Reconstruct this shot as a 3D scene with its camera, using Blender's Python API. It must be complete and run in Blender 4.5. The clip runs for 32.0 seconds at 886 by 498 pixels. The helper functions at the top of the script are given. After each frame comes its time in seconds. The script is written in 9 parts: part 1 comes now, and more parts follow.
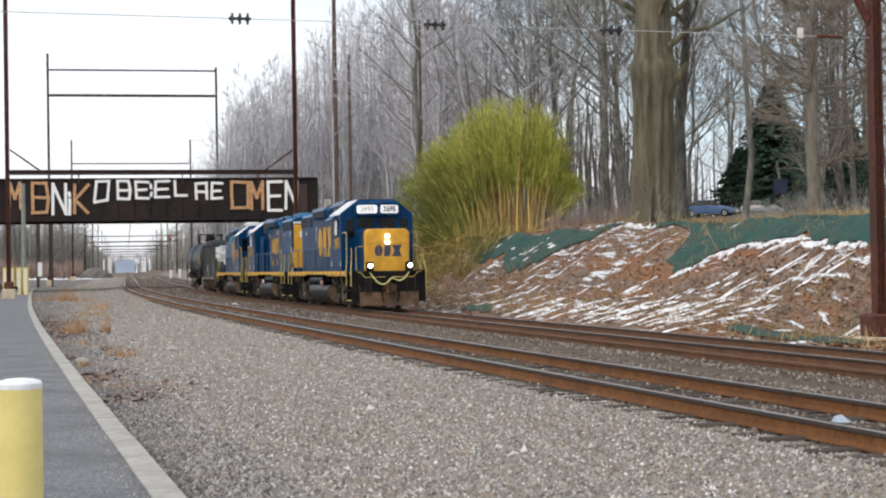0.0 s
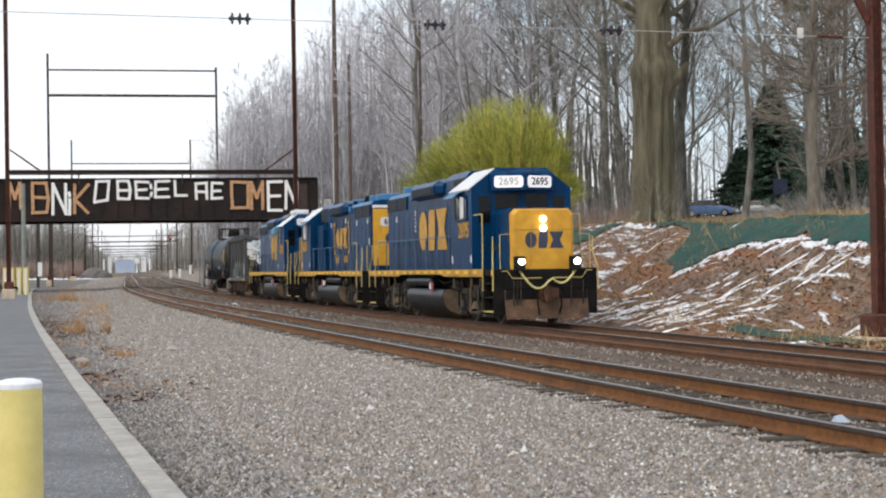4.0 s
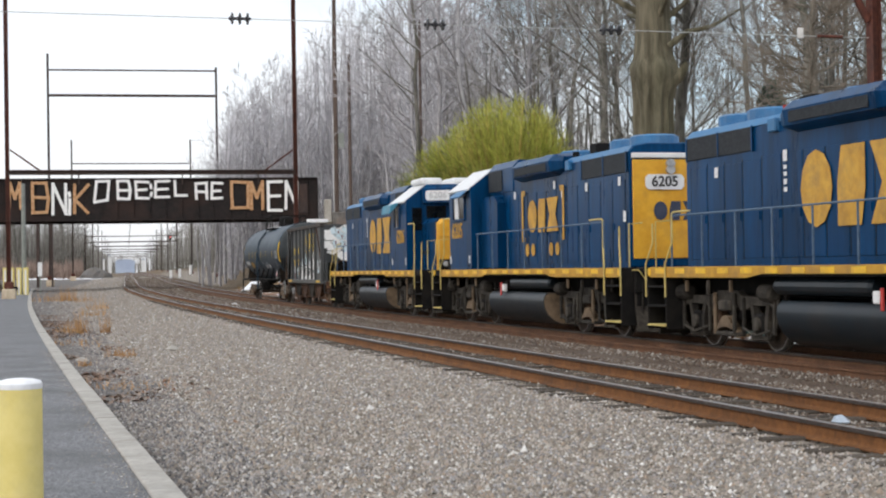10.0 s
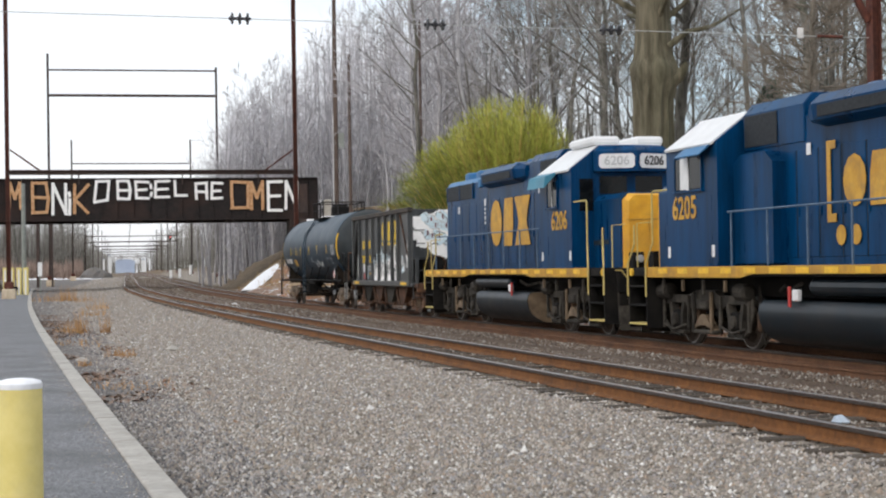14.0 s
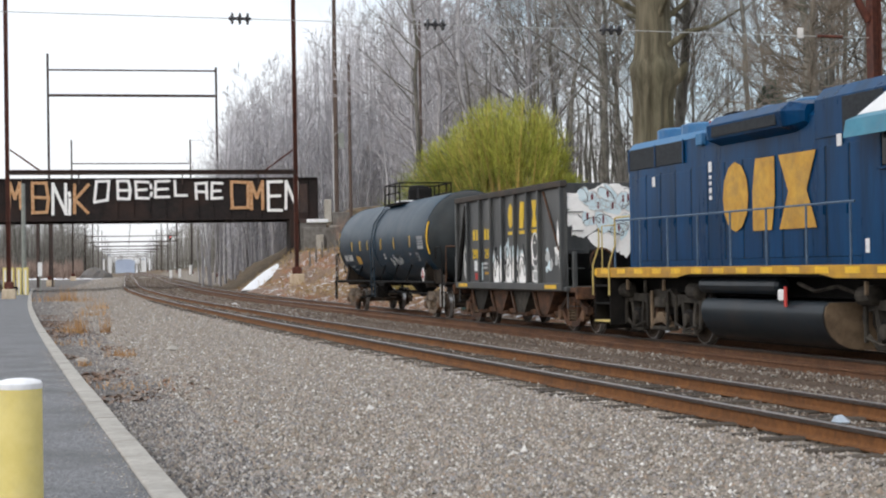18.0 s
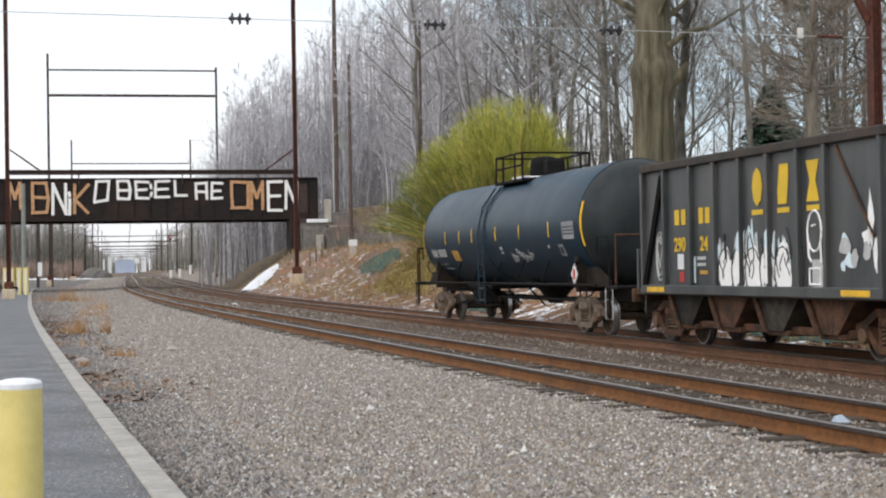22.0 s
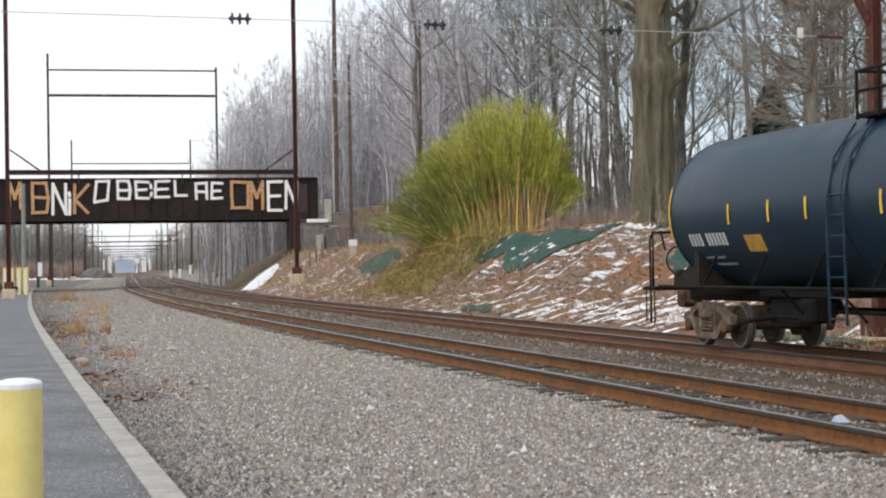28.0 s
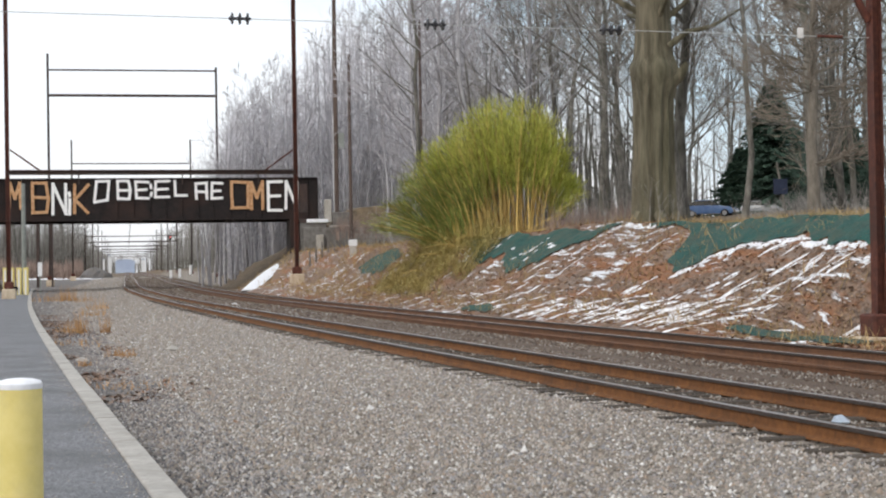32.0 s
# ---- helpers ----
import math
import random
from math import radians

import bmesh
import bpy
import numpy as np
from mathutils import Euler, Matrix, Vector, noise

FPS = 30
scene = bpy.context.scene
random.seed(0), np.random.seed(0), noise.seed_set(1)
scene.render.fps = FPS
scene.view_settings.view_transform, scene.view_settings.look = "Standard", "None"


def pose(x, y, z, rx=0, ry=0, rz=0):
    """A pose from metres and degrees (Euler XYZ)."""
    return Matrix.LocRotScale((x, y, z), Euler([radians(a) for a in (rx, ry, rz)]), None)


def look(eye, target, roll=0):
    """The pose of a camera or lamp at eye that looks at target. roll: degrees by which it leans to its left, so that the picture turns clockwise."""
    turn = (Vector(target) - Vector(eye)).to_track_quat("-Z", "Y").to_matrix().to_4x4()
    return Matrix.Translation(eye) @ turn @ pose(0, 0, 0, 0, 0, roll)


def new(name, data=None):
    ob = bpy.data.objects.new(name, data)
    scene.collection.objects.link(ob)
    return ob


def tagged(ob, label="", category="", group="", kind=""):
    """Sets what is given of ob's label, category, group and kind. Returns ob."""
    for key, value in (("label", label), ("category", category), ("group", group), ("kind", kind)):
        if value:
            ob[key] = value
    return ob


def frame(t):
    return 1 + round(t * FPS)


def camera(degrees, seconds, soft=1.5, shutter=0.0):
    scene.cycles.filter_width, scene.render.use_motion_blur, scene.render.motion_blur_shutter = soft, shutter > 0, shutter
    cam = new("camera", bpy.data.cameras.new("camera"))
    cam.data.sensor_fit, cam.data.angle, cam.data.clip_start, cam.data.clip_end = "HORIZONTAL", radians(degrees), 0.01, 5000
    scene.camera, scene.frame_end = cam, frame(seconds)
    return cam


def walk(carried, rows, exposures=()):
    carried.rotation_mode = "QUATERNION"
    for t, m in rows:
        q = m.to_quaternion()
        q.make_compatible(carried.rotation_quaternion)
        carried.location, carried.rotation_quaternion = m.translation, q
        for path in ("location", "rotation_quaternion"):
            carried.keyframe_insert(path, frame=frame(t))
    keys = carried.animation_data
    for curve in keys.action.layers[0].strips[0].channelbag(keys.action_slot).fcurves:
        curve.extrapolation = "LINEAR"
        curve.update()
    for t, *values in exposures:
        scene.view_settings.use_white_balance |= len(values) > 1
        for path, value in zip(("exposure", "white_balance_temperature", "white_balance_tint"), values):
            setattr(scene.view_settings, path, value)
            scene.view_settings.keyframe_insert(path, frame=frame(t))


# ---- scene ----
# Track frame: s runs along the train's track away from the camera, lat is the distance from its
# centre line towards the camera, z = 0 is the top of its rails.
TH0, BEND, L0 = 0.26684, 0.000323, 14.264
S1, S2, DTH, GRADE = 110.6, 82.2, 0.03894, 0.0035
NEAR = 5.926  # lateral place of the near track


def heading(s):
    u = min(max((s - S1) / S2, 0.0), 1.0)
    return TH0 - BEND * min(s, S1) - DTH * u * u * (3 - 2 * u)


STEP_S = 0.5
S_MIN = -140.0
_xy = [(0.0, 0.0)]
for _i in range(4280):
    _t = heading(S_MIN + (_i + 0.5) * STEP_S)
    _xy.append((_xy[-1][0] - math.sin(_t) * STEP_S, _xy[-1][1] + math.cos(_t) * STEP_S))
_k0 = int(-S_MIN / STEP_S)
_ox = L0 * math.cos(TH0) - _xy[_k0][0]
_oy = L0 * math.sin(TH0) - _xy[_k0][1]
AXIS = [(x + _ox, y + _oy) for x, y in _xy]


def rise(s):
    return GRADE * max(s - 110.0, 0.0) if s < 700 else GRADE * 590


def at(s, lat=0.0, z=0.0):
    """World place of a point of the track frame."""
    k = (s - S_MIN) / STEP_S
    i = min(max(int(k), 0), len(AXIS) - 2)
    f = k - i
    th = heading(s)
    x = AXIS[i][0] * (1 - f) + AXIS[i + 1][0] * f
    y = AXIS[i][1] * (1 - f) + AXIS[i + 1][1] * f
    return Vector((x - lat * math.cos(th), y - lat * math.sin(th), z + rise(s)))


def stand(s, lat=0.0, z=0.0, turn=0.0):
    """Pose on the track: x points towards the camera's end of the line, y away from the camera's side."""
    th = heading(s)
    p = at(s, lat, z)
    return Matrix.Translation(p) @ Matrix.Rotation(th - math.pi / 2 + radians(turn), 4, "Z")


# ---- camera ----
cam = camera(30.5, 32.0, soft=2.1)
EYE = (0.0, 0.0, 1.602)
AIM = look(EYE, (0.0, 100.0, 1.602 + 1.1945), roll=-0.909)
walk(cam, [(0.0, AIM), (32.0, AIM)])

# ---- light ----
world = bpy.data.worlds.new("sky")
scene.world = world
world.use_nodes = True
wn = world.node_tree
sky = wn.nodes.new("ShaderNodeTexSky")
sky.sky_type = "NISHITA"
sky.sun_disc = False
sky.sun_elevation = radians(38)
sky.sun_rotation = radians(215)
sky.air_density = 1.0
sky.dust_density = 3.5
sky.ozone_density = 1.0
bg = wn.nodes["Background"]
# thin bright overcast in front of the clear sky
veil = wn.nodes.new("ShaderNodeMixRGB")
veil.inputs[0].default_value = 0.72
# the cloud is thinner in places, where pale blue shows
way_in = wn.nodes.new("ShaderNodeTexCoord")
cloud = wn.nodes.new("ShaderNodeTexNoise")
cloud.inputs["Scale"].default_value = 9.0
cloud.inputs["Detail"].default_value = 5
wn.links.new(way_in.outputs["Generated"], cloud.inputs[0])
across = wn.nodes.new("ShaderNodeVectorMath")
across.operation = "DOT_PRODUCT"
across.inputs[1].default_value = (0.5, 0.4, 0.77)
wn.links.new(way_in.outputs["Generated"], across.inputs[0])
uneven = wn.nodes.new("ShaderNodeMath")
uneven.operation = "MULTIPLY_ADD"
uneven.inputs[1].default_value = 0.16
wn.links.new(cloud.outputs[0], uneven.inputs[0])
wn.links.new(across.outputs["Value"], uneven.inputs[2])
thin = wn.nodes.new("ShaderNodeValToRGB")
thin.color_ramp.elements[0].position, thin.color_ramp.elements[1].position = 0.565, 0.76
thin.color_ramp.elements[0].color = (0.95, 0.965, 1.0, 1)
thin.color_ramp.elements[1].color = (0.95, 0.965, 1.0, 1)
blue_gap = thin.color_ramp.elements.new(0.65)
blue_gap.color = (0.56, 0.74, 0.87, 1)
wn.links.new(uneven.outputs[0], thin.inputs[0])
glare = wn.nodes.new("ShaderNodeVectorMath")
glare.operation = "SCALE"
glare.inputs["Scale"].default_value = 10.0
wn.links.new(thin.outputs[0], glare.inputs[0])
wn.links.new(glare.outputs[0], veil.inputs[2])
wn.links.new(sky.outputs[0], veil.inputs[1])
wn.links.new(veil.outputs[0], bg.inputs[0])
bg.inputs[1].default_value = 0.13
sun = new("sun", bpy.data.lights.new("sun", "SUN"))
sun.data.energy = 0.7
sun.data.angle = radians(25)
sun.data.color = (1.0, 0.96, 0.9)
sun.matrix_world = look((0, 0, 50), (0 + 0.45, 0 + 0.62, 50 - 0.62))
scene.view_settings.exposure = 0.09
# ---- mesh tools ----
class Shape:
    """Collects vertices and faces for one mesh."""

    def __init__(self):
        self.v, self.f, self.smooth = [], [], False

    def add(self, vs, fs):
        n = len(self.v)
        self.v.extend(tuple(p) for p in vs)
        self.f.extend(tuple(i + n for i in f) for f in fs)
        return self

    def box(self, x0, x1, y0, y1, z0, z1, b=0.012, m=None):
        """A box with chamfered edges."""
        b = min(b, (x1 - x0) * 0.3, (y1 - y0) * 0.3, (z1 - z0) * 0.3)
        c = ((x0 + x1) / 2, (y0 + y1) / 2, (z0 + z1) / 2)
        h = ((x1 - x0) / 2, (y1 - y0) / 2, (z1 - z0) / 2)
        vs, idx = [], {}
        for sx in (-1, 1):
            for sy in (-1, 1):
                for sz in (-1, 1):
                    for ax in range(3):
                        p = []
                        for k, sg in enumerate((sx, sy, sz)):
                            p.append(c[k] + sg * (h[k] - (0 if k == ax else b)))
                        idx[(sx, sy, sz, ax)] = len(vs)
                        vs.append(p)
        fs = []
        for ax in range(3):
            o = [k for k in range(3) if k != ax]
            for sg in (-1, 1):
                ring = []
                for a, bb in ((-1, -1), (1, -1), (1, 1), (-1, 1)):
                    key = [0, 0, 0]
                    key[ax], key[o[0]], key[o[1]] = sg, a, bb
                    ring.append(idx[(*key, ax)])
                fs.append(ring if (sg > 0) == (ax != 1) else ring[::-1])
            for a in (-1, 1):
                for bb in (-1, 1):
                    k1, k2 = [0, 0, 0], [0, 0, 0]
                    k1[ax], k1[o[0]], k1[o[1]] = -1, a, bb
                    k2[ax], k2[o[0]], k2[o[1]] = 1, a, bb
                    q = [idx[(*k1, o[0])], idx[(*k2, o[0])], idx[(*k2, o[1])], idx[(*k1, o[1])]]
                    flip = (a * bb > 0) == (ax != 1)
                    fs.append(q[::-1] if flip else q)
        for sx in (-1, 1):
            for sy in (-1, 1):
                for sz in (-1, 1):
                    t = [idx[(sx, sy, sz, k)] for k in range(3)]
                    fs.append(t if sx * sy * sz > 0 else t[::-1])
        if m is not None:
            vs = [m @ Vector(p) for p in vs]
        return self.add(vs, fs)

    def tube(self, pts, rad, n=8, caps=True, closed=False):
        """A round tube along points; rad is one radius or one for each point."""
        pts = [Vector(p) for p in pts]
        k = len(pts)
        rads = [rad] * k if isinstance(rad, (int, float)) else rad
        vs = []
        up = None
        for i, p in enumerate(pts):
            a = pts[(i - 1) % k] if (i > 0 or closed) else p
            c = pts[(i + 1) % k] if (i < k - 1 or closed) else p
            d = (c - a).normalized()
            if up is None:
                up = Vector((0, 0, 1)) if abs(d.z) < 0.9 else Vector((1, 0, 0))
            e1 = d.cross(up).normalized()
            e2 = e1.cross(d).normalized()
            up = e2
            for j in range(n):
                t = 2 * math.pi * j / n
                vs.append(p + (e1 * math.cos(t) + e2 * math.sin(t)) * rads[i])
        fs = []
        for i in range(k if closed else k - 1):
            for j in range(n):
                a, b = i * n + j, i * n + (j + 1) % n
                c, d = ((i + 1) % k) * n + (j + 1) % n, ((i + 1) % k) * n + j
                fs.append((a, d, c, b))
        if caps and not closed:
            fs.append(tuple(range(n)))
            fs.append(tuple((k - 1) * n + j for j in range(n - 1, -1, -1)))
        return self.add(vs, fs)

    def loft(self, rings, caps=True):
        """Skin over rings of equally many points."""
        n = len(rings[0])
        vs = [p for r in rings for p in r]
        fs = []
        for i in range(len(rings) - 1):
            for j in range(n):
                fs.append((i * n + j, i * n + (j + 1) % n, (i + 1) * n + (j + 1) % n, (i + 1) * n + j))
        if caps:
            fs.append(tuple(range(n - 1, -1, -1)))
            fs.append(tuple((len(rings) - 1) * n + j for j in range(n)))
        return self.add(vs, fs)

    def prism(self, outline, axis, a, b, inset=0.0):
        """An outline of (u, v) pulled along an axis from a to b; u, v are the other two axes in order."""
        def put(u, v, w):
            return {"x": (w, u, v), "y": (u, w, v), "z": (u, v, w)}[axis]
        if inset:
            cu = sum(p[0] for p in outline) / len(outline)
            cv = sum(p[1] for p in outline) / len(outline)
            small = [(cu + (u - cu) * (1 - inset), cv + (v - cv) * (1 - inset)) for u, v in outline]
            d = 0.02 if b > a else -0.02
            return self.loft([[put(u, v, a) for u, v in small], [put(u, v, a + d) for u, v in outline],
                              [put(u, v, b - d) for u, v in outline], [put(u, v, b) for u, v in small]])
        return self.loft([[put(u, v, a) for u, v in outline], [put(u, v, b) for u, v in outline]])

    def mesh(self, name):
        me = bpy.data.meshes.new(name)
        me.from_pydata(self.v, [], self.f)
        return me


def fixed(me):
    bm = bmesh.new()
    bm.from_mesh(me)
    bmesh.ops.recalc_face_normals(bm, faces=bm.faces)
    bm.to_mesh(me)
    bm.free()


def part(name, shape, material, parent=None, label="", smooth=False, fix=True):
    """One mesh object, under a thing or a part where parent is given."""
    if isinstance(shape, Shape):
        me = shape.mesh(name)
        if fix:
            fixed(me)
    elif isinstance(shape, bmesh.types.BMesh):
        me = bpy.data.meshes.new(name)
        shape.to_mesh(me)
        shape.free()
    else:
        me = shape
    if smooth:
        me.shade_smooth()
        me.set_sharp_from_angle(angle=radians(38))
    if material is not None and not me.materials:
        me.materials.append(material)
    ob = new(name, me)
    if parent is not None:
        ob.parent = parent
    if label:
        ob["label"] = label
    return ob


def thing(name, m=None, label="", category="", group="", kind=""):
    ob = new(name)
    ob.empty_display_size = 0.2
    if m is not None:
        ob.matrix_world = m
    return tagged(ob, label, category, group, kind)


# ---- materials ----
def rgb(c):
    return (*c, 1.0)


def surface(name, base, other=None, scale=6.0, rough=0.7, metal=0.0, bump=0.15, bump_scale=40.0, stain=None, stain_scale=0.7,
            stain_amount=0.5, vary=0.0, spec=0.4, stretch=(1, 1, 1), bump_dist=0.01, space="Object", coat=0.0):
    """A worn surface: two colours in fine grain, stains on a larger scale, a small relief."""
    mat = bpy.data.materials.new(name)
    mat.use_nodes = True
    nt = mat.node_tree
    N, K = nt.nodes, nt.links
    pb = N["Principled BSDF"]
    tc = N.new("ShaderNodeTexCoord")
    mp = N.new("ShaderNodeMapping")
    mp.inputs["Scale"].default_value = stretch
    K.new(tc.outputs[space], mp.inputs[0])
    n1 = N.new("ShaderNodeTexNoise")
    n1.inputs["Scale"].default_value = scale
    n1.inputs["Detail"].default_value = 6
    n1.inputs["Roughness"].default_value = 0.65
    K.new(mp.outputs[0], n1.inputs[0])
    r1 = N.new("ShaderNodeValToRGB")
    r1.color_ramp.elements[0].position, r1.color_ramp.elements[1].position = 0.36, 0.64
    r1.color_ramp.elements[0].color = rgb(base)
    r1.color_ramp.elements[1].color = rgb(other or tuple(min(1, c * 1.25 + 0.005) for c in base))
    K.new(n1.outputs[0], r1.inputs[0])
    col = r1.outputs[0]
    if stain:
        n2 = N.new("ShaderNodeTexNoise")
        n2.inputs["Scale"].default_value = stain_scale
        n2.inputs["Detail"].default_value = 8
        n2.inputs["Roughness"].default_value = 0.7
        K.new(mp.outputs[0], n2.inputs[0])
        r2 = N.new("ShaderNodeValToRGB")
        r2.color_ramp.elements[0].position, r2.color_ramp.elements[1].position = 0.45, 0.7
        r2.color_ramp.elements[1].color = (stain_amount,) * 3 + (1,)
        K.new(n2.outputs[0], r2.inputs[0])
        mx = N.new("ShaderNodeMixRGB")
        mx.inputs[2].default_value = rgb(stain)
        K.new(r2.outputs[0], mx.inputs[0])
        K.new(col, mx.inputs[1])
        col = mx.outputs[0]
    if vary:
        oi = N.new("ShaderNodeObjectInfo")
        mm = N.new("ShaderNodeMapRange")
        mm.inputs[3].default_value, mm.inputs[4].default_value = 1 - vary, 1 + vary
        K.new(oi.outputs["Random"], mm.inputs[0])
        hs = N.new("ShaderNodeHueSaturation")
        K.new(mm.outputs[0], hs.inputs["Value"])
        K.new(col, hs.inputs["Color"])
        col = hs.outputs[0]
    K.new(col, pb.inputs["Base Color"])
    rr = N.new("ShaderNodeMapRange")
    rr.inputs[3].default_value, rr.inputs[4].default_value = max(rough - 0.12, 0.02), min(rough + 0.12, 1)
    K.new(n1.outputs[0], rr.inputs[0])
    K.new(rr.outputs[0], pb.inputs["Roughness"])
    pb.inputs["Metallic"].default_value = metal
    pb.inputs["Specular IOR Level"].default_value = spec
    pb.inputs["Coat Weight"].default_value = coat
    if bump:
        n3 = N.new("ShaderNodeTexNoise")
        n3.inputs["Scale"].default_value = bump_scale
        n3.inputs["Detail"].default_value = 5
        K.new(mp.outputs[0], n3.inputs[0])
        bp = N.new("ShaderNodeBump")
        bp.inputs["Strength"].default_value = bump
        bp.inputs["Distance"].default_value = bump_dist
        K.new(n3.outputs[0], bp.inputs["Height"])
        K.new(bp.outputs[0], pb.inputs["Normal"])
    return mat


def island_tint(mat, amount=0.35):
    """Vary the brightness of the joined pieces of a mesh."""
    nt = mat.node_tree
    N, K = nt.nodes, nt.links
    pb = N["Principled BSDF"]
    src = pb.inputs["Base Color"].links[0].from_socket
    g = N.new("ShaderNodeNewGeometry")
    mr = N.new("ShaderNodeMapRange")
    mr.inputs[3].default_value, mr.inputs[4].default_value = 1 - amount, 1 + amount
    K.new(g.outputs["Random Per Island"], mr.inputs[0])
    hs = N.new("ShaderNodeHueSaturation")
    K.new(mr.outputs[0], hs.inputs["Value"])
    K.new(src, hs.inputs["Color"])
    K.new(hs.outputs[0], pb.inputs["Base Color"])
    return mat


def stone_mix(name, tones, rough=0.9):
    """Each joined stone takes one of the tones."""
    mat = surface(name, (0.8, 0.8, 0.8), (1.0, 1.0, 1.0), 9, rough, bump=0.2)
    nt = mat.node_tree
    N, K = nt.nodes, nt.links
    pb = N["Principled BSDF"]
    src = pb.inputs["Base Color"].links[0].from_socket
    g = N.new("ShaderNodeNewGeometry")
    ramp = N.new("ShaderNodeValToRGB")
    ramp.color_ramp.interpolation = "CONSTANT"
    while len(ramp.color_ramp.elements) < len(tones):
        ramp.color_ramp.elements.new(0.5)
    for i, c in enumerate(tones):
        ramp.color_ramp.elements[i].position = i / len(tones)
        ramp.color_ramp.elements[i].color = rgb(c)
    K.new(g.outputs["Random Per Island"], ramp.inputs[0])
    mx = N.new("ShaderNodeMixRGB")
    mx.blend_type = "MULTIPLY"
    mx.inputs[0].default_value = 1.0
    K.new(ramp.outputs[0], mx.inputs[1])
    K.new(src, mx.inputs[2])
    K.new(mx.outputs[0], pb.inputs["Base Color"])
    return mat


def glow(name, color, strength):
    mat = bpy.data.materials.new(name)
    mat.use_nodes = True
    pb = mat.node_tree.nodes["Principled BSDF"]
    pb.inputs["Base Color"].default_value = rgb((0.8, 0.8, 0.8))
    pb.inputs["Emission Color"].default_value = rgb(color)
    pb.inputs["Emission Strength"].default_value = strength
    return mat


M_GRAVEL = surface("gravel", (0.17, 0.148, 0.124), (0.34, 0.302, 0.258), 16, 0.95, bump=1.0, bump_scale=26, bump_dist=0.04, stain=(0.2, 0.165, 0.125), stain_scale=0.35, stain_amount=0.7)
M_CINDER = surface("cinders", (0.075, 0.07, 0.068), (0.19, 0.178, 0.17), 20, 0.95, bump=1.0, bump_scale=26, bump_dist=0.03, stain=(0.2, 0.16, 0.12), stain_scale=0.6, stain_amount=0.6)
M_BALLAST = surface("ballast", (0.08, 0.06, 0.046), (0.22, 0.17, 0.135), 20, 0.95, bump=1.0, bump_scale=24, bump_dist=0.04, stain=(0.12, 0.075, 0.05), stain_scale=0.4, stain_amount=0.6)
GRAVEL_TONES = [(0.319, 0.283, 0.240), (0.407, 0.371, 0.328), (0.231, 0.198, 0.165), (0.440, 0.387, 0.332), (0.341, 0.330, 0.328), (0.363, 0.288, 0.226), (0.165, 0.149, 0.132), (0.473, 0.435, 0.391), (0.275, 0.234, 0.185), (0.374, 0.325, 0.292), (0.638, 0.616, 0.583), (0.259, 0.253, 0.259)]
M_STONE = stone_mix("gravel_stone", GRAVEL_TONES)
M_DSTONE = stone_mix("dark_gravel_stone", [(0.168, 0.161, 0.161), (0.28, 0.269, 0.266), (0.105, 0.098, 0.098), (0.364, 0.343, 0.322), (0.224, 0.203, 0.189), (0.462, 0.448, 0.434), (0.14, 0.137, 0.143), (0.308, 0.266, 0.231)])
M_BSTONE = stone_mix("ballast_stone", [(0.14, 0.103, 0.078), (0.21, 0.172, 0.14), (0.08, 0.058, 0.045), (0.27, 0.235, 0.2), (0.165, 0.115, 0.082), (0.11, 0.085, 0.07), (0.38, 0.355, 0.32)])
M_ASPHALT = surface("asphalt", (0.055, 0.058, 0.065), (0.31, 0.314, 0.325), 42, 0.92, bump=0.8, bump_scale=90, stain=(0.1, 0.102, 0.105), stain_scale=0.7, stain_amount=0.8)
M_KERB = surface("kerb_concrete", (0.36, 0.34, 0.31), (0.47, 0.45, 0.41), 8, 0.9, bump=0.4, bump_scale=60, stain=(0.22, 0.2, 0.17), stain_scale=1.3, stain_amount=0.5)
M_CONCRETE = surface("concrete", (0.4, 0.38, 0.34), (0.52, 0.49, 0.44), 5, 0.9, bump=0.3, stain=(0.22, 0.18, 0.13), stain_scale=0.8, stain_amount=0.6)
M_RAIL = surface("rail_rust", (0.145, 0.06, 0.019), (0.24, 0.104, 0.034), 12, 0.8, 0.2, bump=0.3, stain=(0.06, 0.028, 0.015), stain_scale=1.2, stain_amount=0.65)
M_RAIL_FAR = surface("rail_old_rust", (0.125, 0.06, 0.031), (0.205, 0.102, 0.054), 12, 0.8, 0.2, bump=0.3, stain=(0.06, 0.033, 0.024), stain_scale=1.2, stain_amount=0.65)
M_RAILSIDE = surface("rail_head_grime", (0.04, 0.032, 0.028), (0.085, 0.066, 0.055), 9, 0.6, 0.4, bump=0.1)
M_RAILTOP = surface("rail_head_steel", (0.32, 0.305, 0.3), (0.46, 0.44, 0.43), 10, 0.34, 0.85, bump=0.1, stain=(0.13, 0.1, 0.08), stain_scale=2, stain_amount=0.5)
M_TIE = surface("tie_wood", (0.035, 0.028, 0.022), (0.1, 0.08, 0.06), 9, 0.9, bump=0.5, vary=0.4, stretch=(1, 8, 1))
M_GROUND = surface("soil", (0.09, 0.068, 0.045), (0.24, 0.175, 0.115), 1.6, 0.95, bump=0.8, bump_scale=9, bump_dist=0.06, stain=(0.19, 0.15, 0.09), stain_scale=0.15, stain_amount=0.6)
M_STEEL_RUST = surface("rusty_steel", (0.075, 0.027, 0.02), (0.16, 0.055, 0.036), 6, 0.8, 0.2, bump=0.3, stain=(0.05, 0.03, 0.025), stain_scale=0.6, stain_amount=0.7)
